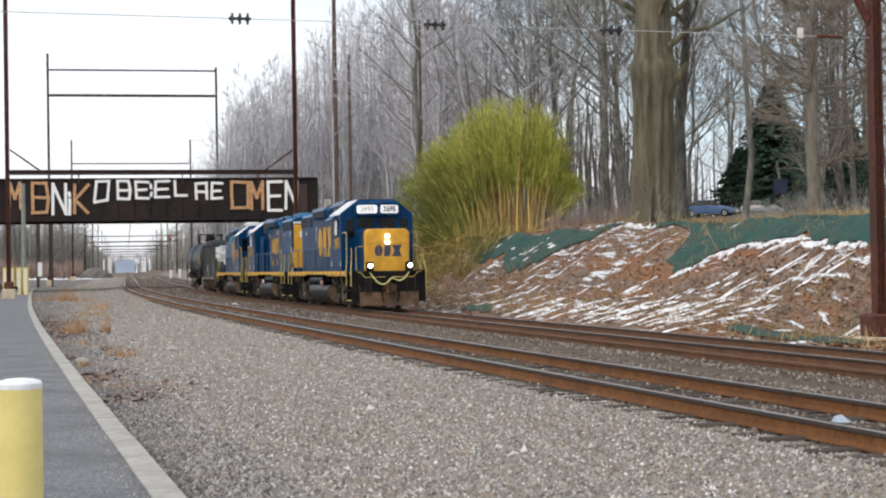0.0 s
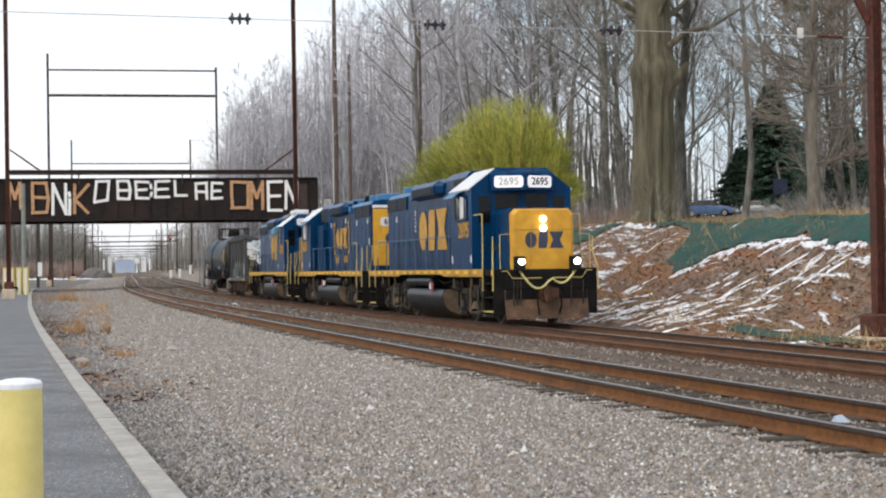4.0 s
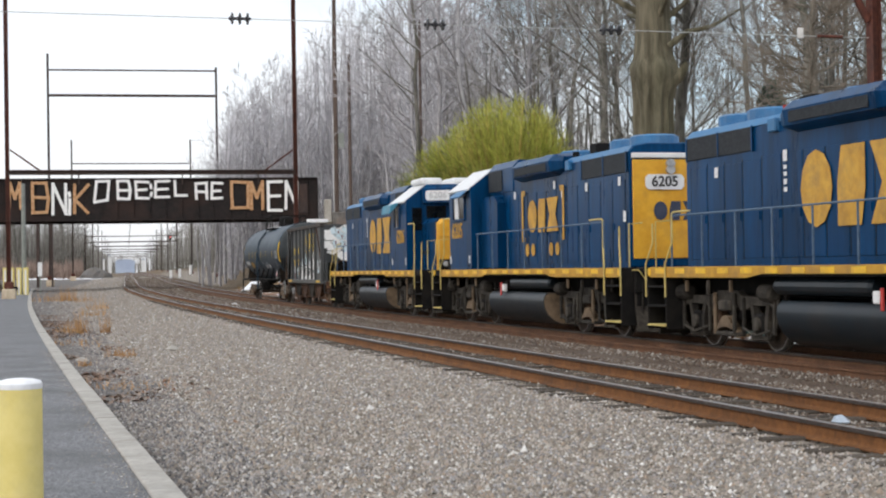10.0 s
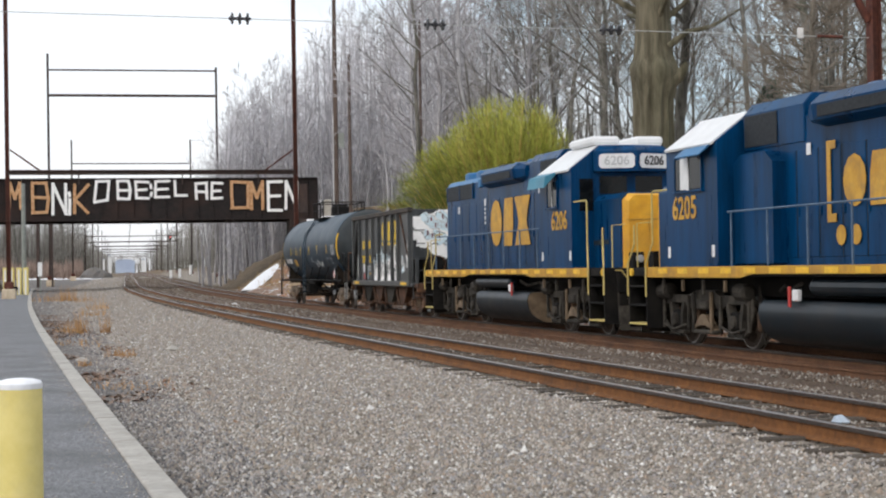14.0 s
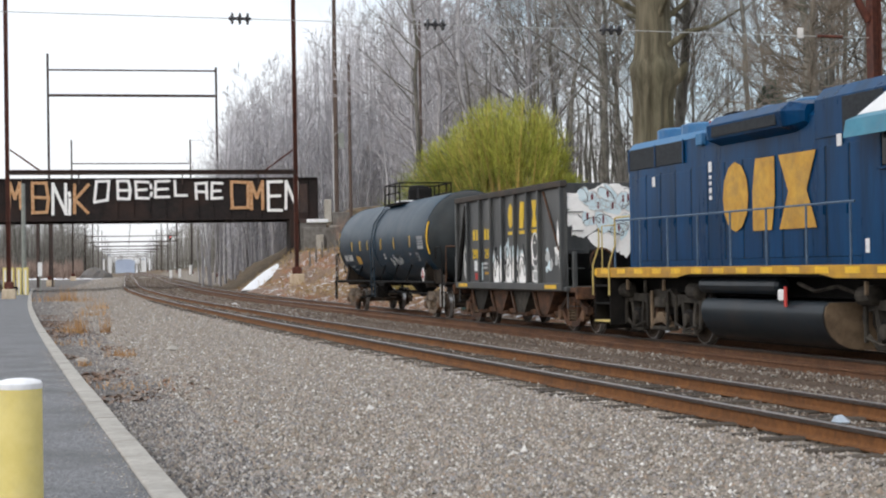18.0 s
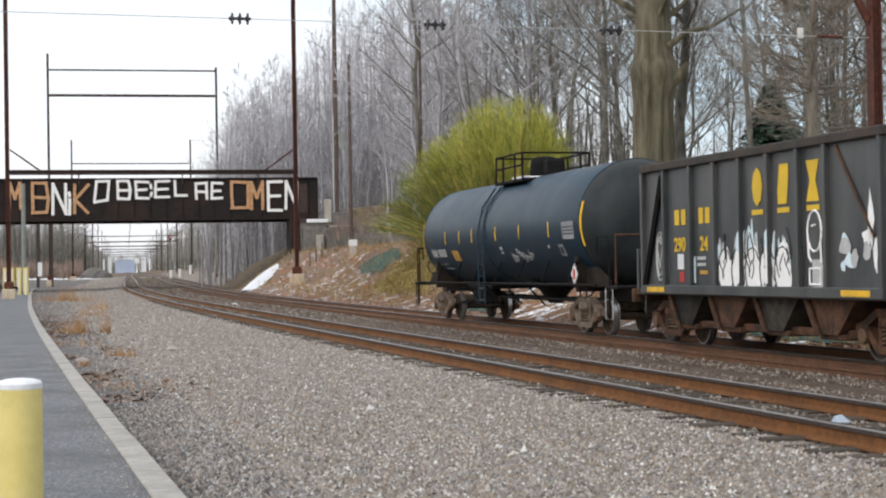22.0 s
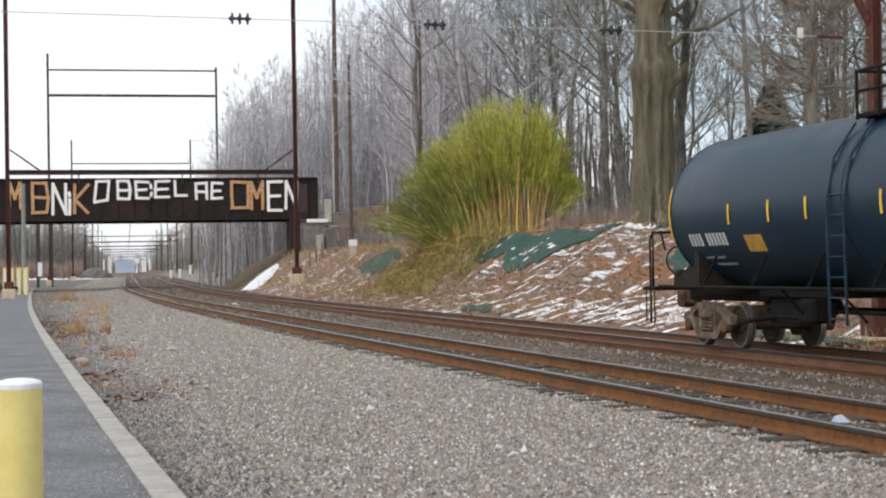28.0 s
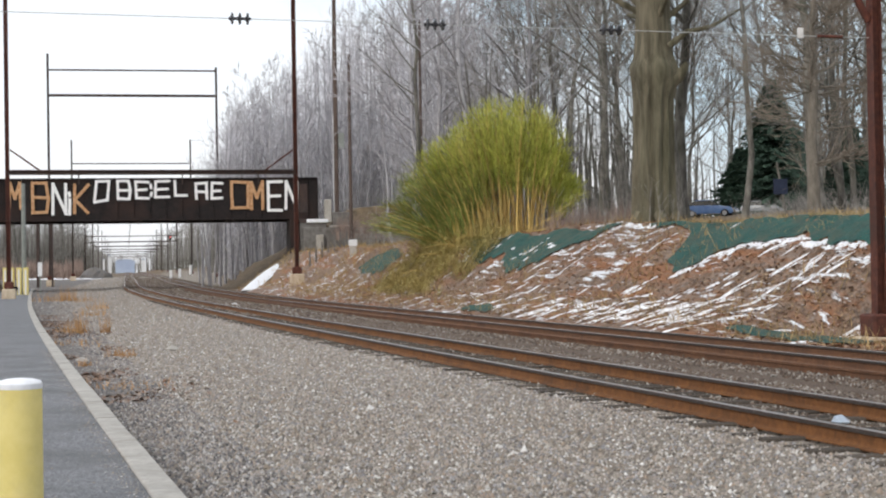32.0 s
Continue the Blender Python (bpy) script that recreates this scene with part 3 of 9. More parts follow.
# fallen leaves and dry grass over the bank
M_LEAF = stone_mix("dead_leaf", [(0.3, 0.14, 0.06), (0.2, 0.085, 0.04), (0.42, 0.25, 0.14), (0.12, 0.06, 0.035), (0.36, 0.17, 0.075), (0.33, 0.27, 0.22), (0.26, 0.12, 0.055), (0.47, 0.34, 0.2)])
M_STRAW = island_tint(surface("dry_grass", (0.3, 0.2, 0.09), (0.46, 0.34, 0.17), 1.0, 0.9, bump=0), 0.4)
lv, lf, gv, gf = [], [], [], []
for k in range(42000):
    s = 27 + 85 * rs2.random() ** 1.5
    lat = rs2.uniform(-10.6, -3.2)
    p = at(s, lat, skin(s, lat) + 0.01 + rs2.uniform(0, 0.04))
    a = rs2.uniform(0, 6.28)
    d = Vector((math.cos(a), math.sin(a), rs2.uniform(-0.3, 0.5))) * rs2.uniform(0.035, 0.085)
    e = Vector((-math.sin(a), math.cos(a), rs2.uniform(-0.3, 0.4))) * rs2.uniform(0.02, 0.05)
    b = len(lv)
    lv.extend([tuple(p - d), tuple(p + e), tuple(p + d), tuple(p - e)])
    lf.append((b, b + 1, b + 2, b + 3))


def blade(p, h, spread_r, w=0.012):
    a = rs2.uniform(0, 6.28)
    tip = p + Vector((rs2.uniform(-spread_r, spread_r), rs2.uniform(-spread_r, spread_r), h))
    e = Vector((math.cos(a), math.sin(a), 0)) * w
    b = len(gv)
    gv.extend([tuple(p - e), tuple(p + e), tuple(tip)])
    gf.append((b, b + 1, b + 2))


for k in range(9000):
    s = rs2.uniform(30, 118)
    lat = rs2.uniform(-11.5, -3.3)
    if noise.noise((s * 0.17, lat * 0.4, 9.1)) < 0.05 and s < 80 and lat < -5:
        continue
    blade(at(s, lat, ground_z(s, lat) + 0.06), rs2.uniform(0.12, 0.5), 0.3, 0.014)
for k in range(800):
    s = rs2.uniform(34, 50)
    lat = rs2.uniform(-10.4, -8.2)
    if noise.noise((s * 0.5, lat * 0.8, 5.5)) > 0.0:
        blade(at(s, lat, skin(s, lat) + 0.04), rs2.uniform(0.08, 0.3), 0.25, 0.01)
for k in range(2600):
    s = rs2.uniform(28, 56)
    lat = -9.75 + rs2.gauss(0, 0.35)
    if noise.noise((s * 0.45, lat * 0.5, 2.5)) > -0.12:
        blade(at(s, lat, skin(s, lat) + 0.05), rs2.uniform(0.04, 0.3), 0.3, 0.011)
for k in range(1500):
    s = rs2.uniform(33.0, 44)
    lat = -3.4 - 3.4 * rs2.random() ** 1.6
    blade(at(s, lat, skin(s, lat) - 0.02), rs2.uniform(0.06, 0.18), 0.3, 0.01)
for k in range(6500):
    s = rs2.uniform(90, 162)
    lat = rs2.uniform(-24, -4.2)
    blade(at(s, lat, ground_z(s, lat)), rs2.uniform(0.12, 0.6), 0.6, 0.03)
scatter_mesh("leaf_litter", lv, lf, M_LEAF, "brown dead leaves scattered over the bank", "leaves")
scatter_mesh("dry_grass", gv, gf, M_STRAW, "dry straw-coloured grass on the bank", "grass")

# loose stones of the yard and of the ballast
OCT = ((1, 0, -0.35), (-1, 0, -0.35), (0, 1, -0.35), (0, -1, -0.35), (0, 0, 1))
OCT_F = ((0, 2, 4), (2, 1, 4), (1, 3, 4), (3, 0, 4))


def stones(n, s0, s1, power, l0, l1, z_of, r0, r1, seed, along_kerb=False):
    r = random.Random(seed)
    v, f = [], []
    while len(v) < n * 5:
        s = s0 + (s1 - s0) * r.random() ** power
        lat = r.uniform(l0, l1 + kerb_shift(s)) if along_kerb else r.uniform(l0, l1)
        p = at(s, lat, z_of(lat))
        if p.y < 11 or abs(p.x) > p.y * 0.285:
            continue
        rad = r.uniform(r0, r1) * (1.7 if r.random() < 0.04 else 1)
        th = r.uniform(0, 6.28)
        c, sn = math.cos(th), math.sin(th)
        b = len(v)
        for x, y, z in OCT:
            k = rad * r.uniform(0.65, 1.25)
            x, y, z = x * k, y * k, z * k * 0.8
            z2 = z + 0.4 * x
            v.append((p.x + c * x - sn * y, p.y + sn * x + c * y, p.z + z2 + rad * 0.25))
        f.extend(tuple(i + b for i in t) for t in OCT_F)
    return v, f


def yard_z(lat):
    if lat < 7.3:
        return -0.13
    if lat < 7.9:
        return -0.132 - 0.113 * (lat - 7.3)
    return -0.2 - 0.091 * (lat - 7.9) if lat < 9 else -0.3 - 0.008 * (lat - 9)


v, f = stones(96000, 4.5, 62, 1.6, 6.9, 12.6, yard_z, 0.012, 0.028, 1)
v2, f2 = stones(42000, 56, 190, 1.5, 7.1, 12.9, yard_z, 0.018, 0.042, 6)
f.extend(tuple(i + len(v) for i in t) for t in f2)
v.extend(v2)
v2, f2 = stones(14000, 180, 400, 1.3, 7.1, 12.9, yard_z, 0.045, 0.085, 26)
f.extend(tuple(i + len(v) for i in t) for t in f2)
v.extend(v2)
scatter_mesh("yard_stones", v, f, M_STONE, "loose grey gravel stones of the yard", "gravel")
v, f = stones(15000, 4.5, 60, 1.5, 11.75, 12.85, lambda l: -0.318, 0.012, 0.028, 8, True)
v2, f2 = stones(9000, 45, 186, 1.3, 11.6, 12.85, lambda l: -0.32, 0.02, 0.05, 18, True)
f.extend(tuple(i + len(v) for i in t) for t in f2)
v.extend(v2)
scatter_mesh("kerb_gravel", v, f, M_DSTONE, "dark damp gravel along the foot of the kerb", "gravel")
v, f = stones(900, 6, 60, 1.4, 7.4, 12.4, yard_z, 0.012, 0.028, 11)
v2, f2 = stones(70, 6, 70, 1.3, 7.4, 12.6, yard_z, 0.026, 0.038, 12)
f.extend(tuple(i + len(v) for i in t) for t in f2)
v.extend(v2)
scatter_mesh("pale_chips", v, f, M_CHIP, "small white stone chips among the gravel", "gravel")
v, f = stones(9000, 6.5, 40, 1.7, 13.15, 17.5, lambda l: -0.206, 0.004, 0.011, 9)
scatter_mesh("platform_grit", v, f, M_STONE, "pale grit scattered over the asphalt platform", "grit")


def bed_z(lat):
    if lat > 4.4:
        return -0.132
    if lat > 3.4:
        return -0.3 + 0.165 * (lat - 3.4)
    return -0.3 if lat > 2.4 else -0.21


v, f = stones(36000, 6.5, 70, 1.3, 0.85, 6.8, bed_z, 0.018, 0.036, 3)
scatter_mesh("ballast_stones", v, f, M_BSTONE, "brown-stained ballast stones between the rails", "gravel")
v, f = stones(15000, 62, 190, 1.4, 0.9, 6.9, bed_z, 0.03, 0.065, 15)
v2, f2 = stones(14000, 182, 420, 1.3, -3.0, 6.9, lambda l: -0.3 if l < -1.6 else bed_z(l), 0.05, 0.09, 35)
f.extend(tuple(i + len(v) for i in t) for t in f2)
v.extend(v2)
scatter_mesh("far_ballast_stones", v, f, M_BSTONE, "brown-grey ballast stones along the far stretch of the line", "gravel")
v, f = stones(9000, 6.5, 60, 1.3, 5.75, 6.62, bed_z, 0.014, 0.032, 13)
v2, f2 = stones(6000, 6.5, 70, 1.3, 4.7, 5.15, bed_z, 0.016, 0.034, 14)
f.extend(tuple(i + len(v) for i in t) for t in f2)
v.extend(v2)
scatter_mesh("track_stones", v, f, M_STONE, "grey gravel thrown in beside the near track's rails", "gravel")
# ---- road bridge ----
def bridge():
    m = stand(ROAD_S)
    br = thing("road_bridge", m, "dark rusty steel girder road bridge covered in graffiti", "bridge")
    # local y = -lat; the girder runs across the line
    y0, y1 = -26.0, 12.6
    for x, nm in ((4.5, "girder"), (-4.5, "girder")):
        sh = Shape()
        sh.box(x - 0.02, x + 0.02, y0, y1, 6.75, 10.75, 0.005)
        gir = part(nm, sh, M_GIRDER, br)
        sh = Shape()
        sh.box(x - 0.28, x + 0.28, y0, y1 + 0.05, 10.75, 10.85, 0.01)
        part("top_flange", sh, M_GIRDER, gir)
        sh = Shape()
        sh.box(x - 0.3, x + 0.3, y0, y1 + 0.05, 6.62, 6.75, 0.01)
        part("bottom_flange", sh, M_GIRDER, gir)
        sh = Shape()
        sh.box(x - 0.24, x + 0.24, y1, y1 + 0.06, 6.75, 10.75, 0.01)
        part("end_plate", sh, M_GIRDER, gir)
        if x > 0:
            for i in range(25):
                y = y1 - 0.9 - i * 1.58
                sh = Shape().box(x + 0.02, x + 0.16, y - 0.018, y + 0.018, 6.76, 10.74, 0.004)
                part("stiffener", sh, M_GIRDER, gir)
            # lighter end panel by the abutment
            sh = Shape().box(x + 0.025, x + 0.04, y1 - 2.2, y1 - 1.0, 7.3, 10.2, 0.004)
            part("patch_plate", sh, M_STEEL_DARK, gir)
    sh = Shape()
    sh.box(-4.4, 4.4, y0, y1, 7.4, 7.75, 0.02)
    part("deck", sh, M_CONCRETE, br)
    for i in range(12):
        y = y1 - 1.5 - i * 3.2
        part("floor_beam", Shape().box(-4.2, 4.2, y - 0.12, y + 0.12, 6.8, 7.4, 0.01), M_GIRDER, br)
    # pipe hangers under the girder
    for y in (-5.4, -1.5, 3.4):
        sh = Shape().tube([(4.6, y, 6.7), (4.6, y, 6.35), (4.6, y + 0.35, 6.35)], 0.05, 6)
        part("hanger", sh, M_STEEL_DARK, br)
    # bearing and abutment at the wooded side
    part("bearing", Shape().box(3.6, 5.2, 10.6, 12.4, 6.2, 6.62, 0.03), M_STEEL_DARK, br)
    return br, m


road_bridge, BRIDGE_AT = bridge()

STROKES = {
    "O": [[(0, 0), (1, 0), (1, 1), (0, 1), (0, 0)]],
    "D": [[(0, 0), (0.8, 0.1), (1, 1), (0.1, 1), (0, 0)]],
    "B": [[(0, 0), (0.9, 0), (1, 0.5), (0, 0.5)], [(0, 0), (0, 1), (0.85, 1), (1, 0.5)]],
    "E": [[(1, 0), (0, 0), (0, 1), (1, 1)], [(0, 0.5), (0.85, 0.5)]],
    "L": [[(0, 1), (0, 0), (1, 0)]],
    "A": [[(0, 0), (0, 1), (1, 1), (1, 0)], [(0, 0.45), (1, 0.45)]],
    "M": [[(0, 0), (0.05, 1), (0.5, 0.4), (0.95, 1), (1, 0)]],
    "N": [[(0, 0), (0, 1), (1, 0), (1, 1)]],
    "i": [[(0.5, 0), (0.5, 0.62)], [(0.5, 0.8), (0.5, 0.95)]],
    "K": [[(0, 0), (0, 1)], [(1, 1), (0, 0.45), (1, 0)]],
    ":": [[(0.5, 0.2), (0.5, 0.34)], [(0.5, 0.66), (0.5, 0.8)]],
    "I": [[(0.5, 0), (0.5, 1)]],
}


def stroke_letter(ch, y, z, w, h, t, x, jitter, r):
    """A hand-painted block letter on the girder, facing local +x; reading runs towards +y."""
    sh = Shape()
    for line in STROKES[ch]:
        pts = [(y + u * w + r.uniform(-jitter, jitter), z + v * h + r.uniform(-jitter, jitter)) for u, v in line]
        for (a, b), (c, d) in zip(pts, pts[1:]):
            dx, dz = c - a, d - b
            ln = math.hypot(dx, dz) or 1
            ex, ez = dx / ln * t * 0.45, dz / ln * t * 0.45
            nx, nz = -dz / ln * t / 2, dx / ln * t / 2
            sh.add([(x, a - ex + nx, b - ez + nz), (x, a - ex - nx, b - ez - nz), (x, c + ex - nx, d + ez - nz), (x, c + ex + nx, d + ez + nz)], [(0, 1, 2, 3)])
            x += 0.0015
    return sh


rg = random.Random(11)
SPRAY = [("M", -17.7, 7.9, 1.1, 2.5, "o"), ("B", -15.45, 7.5, 1.5, 2.95, "o"), ("N", -13.5, 7.35, 1.2, 2.9, "w"), ("i", -12.2, 7.35, 0.5, 2.2, "w"), ("K", -11.45, 7.5, 1.3, 2.7, "o"),
         ("D", -9.5, 8.5, 1.45, 2.05, "w"), ("B", -7.25, 8.8, 1.25, 1.75, "w"), ("E", -5.5, 8.85, 1.25, 1.6, "w"), (":", -4.25, 8.8, 0.5, 1.7, "w"), ("E", -3.6, 8.95, 1.35, 1.55, "w"),
         ("L", -1.65, 9.05, 1.15, 1.5, "w"), ("A", 0.4, 8.75, 1.1, 1.55, "w"), ("E", 2.0, 8.8, 1.0, 1.5, "w"), ("O", 3.95, 7.85, 1.65, 2.55, "o"), ("M", 5.9, 7.7, 1.2, 2.7, "o"),
         ("E", 7.65, 7.5, 1.3, 2.9, "w"), ("N", 9.4, 7.7, 1.1, 2.7, "w")]
for ch, y, z, w, h, c in SPRAY:
    sh = stroke_letter(ch, y, z, w, h, 0.27 if h < 2.2 else 0.3, 4.72, 0.05, rg)
    part("graffiti_letter", sh, M_ORANGE_SPRAY if c[0] == "o" else M_WHITE_SPRAY, road_bridge, "sprayed %s block letter" % ("orange" if c[0] == "o" else "white"))

# abutments of the bridge
M_ABUT = surface("old_concrete", (0.14, 0.132, 0.122), (0.24, 0.228, 0.21), 3, 0.9, bump=0.4, stain=(0.09, 0.07, 0.055), stain_scale=0.5, stain_amount=0.7)
ab = thing("bridge_abutment", BRIDGE_AT, "stained concrete abutment and wing wall under the bridge's end", "abutment")
part("abutment_wall", Shape().box(-5.2, 5.2, 10.7, 13.4, -0.5, 6.2, 0.05), M_ABUT, ab)
part("wing_wall", Shape().box(4.9, 5.5, 11.0, 16.4, -0.5, 5.75, 0.05), M_ABUT, ab)
part("wing_coping", Shape().box(4.8, 5.6, 13.7, 16.5, 5.75, 5.95, 0.03), M_CONCRETE, ab, "pale coping with a skin of snow")
part("upper_wall", Shape().box(4.3, 4.85, 14.05, 16.2, 5.5, 7.3, 0.05), M_ABUT, ab)
part("parapet", Shape().box(4.2, 4.9, 13.3, 14.0, 6.2, 8.6, 0.05), M_CONCRETE, ab, "pale concrete end post")
part("wall_cap", Shape().box(4.0, 5.4, 11.4, 13.6, 6.2, 6.6, 0.05), M_SNOW, ab, "snow lying on the ledge")
part("buttress", Shape().box(5.5, 6.1, 12.3, 13.0, 0.2, 5.0, 0.05), M_CONCRETE, ab, "pale concrete buttress")
part("pier_frame", Shape().box(2.0, 5.5, 9.7, 10.5, -0.5, 6.6, 0.03), M_GIRDER, ab, "dark steel bent")
ab2 = thing("bridge_abutment", BRIDGE_AT, "concrete abutment at the platform's end of the bridge", "abutment")
part("abutment_wall", Shape().box(-5.2, 5.2, -27.5, -24.0, -0.5, 6.6, 0.05), M_ABUT, ab2)

# ---- catenary gantries ----
M_FOOTING = surface("rust_streaked_concrete", (0.5, 0.41, 0.29), (0.64, 0.55, 0.42), 3, 0.9, bump=0.3, stain=(0.26, 0.12, 0.06), stain_scale=1.6, stain_amount=0.7, stretch=(1, 1, 0.3))
GANTRY_S, GANTRY_STEP, POST_L, POST_R = 34.45, 90.05, 16.08, -5.48


def h_column(x, y, z0, z1, d, w):
    """A steel H-column."""
    h, v, f = d / 2, w / 2, 0.028
    out = [(x - h, y - v), (x + h, y - v), (x + h, y - v + f), (x + f / 2, y - v + f), (x + f / 2, y + v - f), (x + h, y + v - f), (x + h, y + v), (x - h, y + v),
           (x - h, y + v - f), (x - f / 2, y + v - f), (x - f / 2, y - v + f), (x - h, y - v + f)]
    return Shape().prism(out, "z", z0, z1)


def insulator(pts_from, pts_to, discs=3):
    a, b = Vector(pts_from), Vector(pts_to)
    sh = Shape()
    rings_p, rings_r = [], []
    n = discs
    for i in range(n):
        for f, r in ((0.05, 0.03), (0.35, 0.035), (0.4, 0.125), (0.6, 0.13), (0.72, 0.05), (0.95, 0.03)):
            rings_p.append(a.lerp(b, (i + f) / n))
            rings_r.append(r)
    sh.tube(rings_p, rings_r, 10)
    return sh


def gantry(k, full=True):
    s = GANTRY_S + GANTRY_STEP * k
    m = stand(s)
    near = k <= 1
    g = thing("catenary_gantry", m, "rust-brown steel catenary gantry spanning the tracks", "gantry", "catenary gantries along the line")
    top_z = {0: 24.0, 1: 27.0, 2: 28.2, 3: 25.6}.get(k, 17.0)
    for lat in (POST_R, POST_L):
        if k == 0 and lat == POST_L:
            continue
        y = -lat + (0.14 if k == 0 else 0.0)
        w = 0.29 if k == 0 else (0.36 if near else 0.32)
        post = part("post", h_column(0, y, 0.1, top_z + (1.6 if k == 2 and lat > 0 else 0), w, w * 0.85), M_STEEL_RUST if near else M_STEEL_DARK, g)
        fz = -0.18 if k == 0 else (1.3 if k == 1 and lat == POST_R else 0.52)
        part("base_plate", Shape().box(-0.36, 0.36, y - 0.34, y + 0.34, fz, fz + 0.55, 0.05), M_STEEL_RUST, g)
        part("footing", Shape().box(-0.5, 0.5, y - 0.5, y + 0.5, -0.7, fz + 0.01, 0.06), M_FOOTING, g, "cream concrete footing streaked with rust")
    return g, m, top_z


for k in range(0, 12):
    g, m, tz = gantry(k)
    yr, yl = -POST_R, -POST_L
    if k == 0:
        continue
    if k == 1:
        # a deep built-up beam with knee braces
        sh = Shape()
        sh.box(-0.2, 0.2, yl, yr, 9.02, 9.1, 0.01)
        sh.box(-0.2, 0.2, yl, yr, 9.3, 9.38, 0.01)
        sh.box(-0.03, 0.03, yl, yr, 9.1, 9.3, 0.004)
        part("cross_beam", sh, M_STEEL_DARK, g)
        for ya, yb in ((yr - 0.2, yr - 2.4), (yl + 0.2, yl + 2.4)):
            part("knee_brace", Shape().tube([(0, ya, 10.9), (0, yb, 9.3)], 0.07, 6), M_STEEL_RUST, g)
        for y in (-10.9, -3.2, 2.6):
            part("hanger", Shape().tube([(0, y, 9.05), (0, y, 8.3)], 0.05, 6), M_STEEL_DARK, g)
    else:
        zs = {2: (27.7, 24.4), 3: (21.2,)}.get(k, (9.5, 8.2))
        for i, z in enumerate(zs):
            t = 0.16 if (k == 2 and i == 1) else 0.1
            part("cross_beam", Shape().box(-t, t, yl, yr, z - t, z + t, 0.01), M_STEEL_DARK, g)

# cross-span wires of the nearest gantry with their insulators, drawn across the picture's top
m = stand(GANTRY_S)
span = thing("span_wire", m, "pale span wire with strings of dark disc insulators over the tracks", "overhead wire")
yr = -POST_R
zr, zl = 6.905, 7.05


def span_point(u):
    return (0.0, yr + (-POST_L - yr) * u, zr + (zl - zr) * u + 0.0)


part("wire", Shape().tube([span_point(u / 12) for u in range(13)], 0.009, 5), M_WIRE, span)
for u0, u1 in ((0.288, 0.314), (0.48, 0.504), (0.68, 0.703)):
    part("insulator", insulator(span_point(u0), span_point(u1)), M_INSULATOR, span, "string of three dark glazed discs", smooth=True)
part("end_clamp", Shape().tube([span_point(0.032), span_point(0.062)], 0.035, 8), M_STEEL_RUST, span)
part("tag", Shape().box(-0.02, 0.02, yr - 1.85, yr - 1.7, 6.86, 7.1, 0.01), M_CHIP, span, "white tag on the wire")
part("strut", Shape().tube([(0, yr, 7.3), (0, yr - 0.9, 8.9)], 0.09, 6), M_STEEL_RUST, span)

# trolley wires along the tracks beyond the bridge
for lat in (0.0, NEAR):
    for z0 in (6.6, 7.4):
        sh = Shape()
        sh.tube([tuple(at(s, lat, z0)) for s in range(176, 800, 12)], 0.02, 4)
        w = part("contact_wire", sh, M_STEEL_DARK)
        tagged(w, "thin dark contact wire over the track", "overhead wire", "contact wires", )
# ---- trees ----
def place(px_dir, y, lift=0.0):
    """Pose on the ground at depth y, px_dir to the side for each metre of depth."""
    p = Vector((px_dir * y, y))
    best = min(range(0, 1400), key=lambda i: (AXIS[i][0] - p.x) ** 2 + (AXIS[i][1] - p.y) ** 2)
    s = S_MIN + best * STEP_S
    th = heading(s)
    d = Vector((p.x - AXIS[best][0], p.y - AXIS[best][1]))
    lat = -(d.x * math.cos(th) + d.y * math.sin(th))
    return Vector((p.x, p.y, ground_z(s, lat) + rise(s) + lift))


def limb(sh, p, d, length, r0, r1, n, sides, r, lift=0.25, wob=0.2):
    """One bending limb; returns its points, directions and radii."""
    pts, dirs, rads = [Vector(p)], [d.normalized()], [r0]
    d = d.normalized()
    for i in range(n):
        d = (d + Vector((r.uniform(-wob, wob), r.uniform(-wob, wob), r.uniform(-wob, wob) + lift / n))).normalized()
        pts.append(pts[-1] + d * length / n)
        dirs.append(d)
        rads.append(r0 + (r1 - r0) * (i + 1) / n)
    sh.tube(pts, rads, sides, caps=False)
    return pts, dirs, rads


def side_dir(d, r, ang):
    a = Vector((r.uniform(-1, 1), r.uniform(-1, 1), r.uniform(-1, 1)))
    e = d.cross(a).normalized()
    return (d * math.cos(ang) + e * math.sin(ang)).normalized()


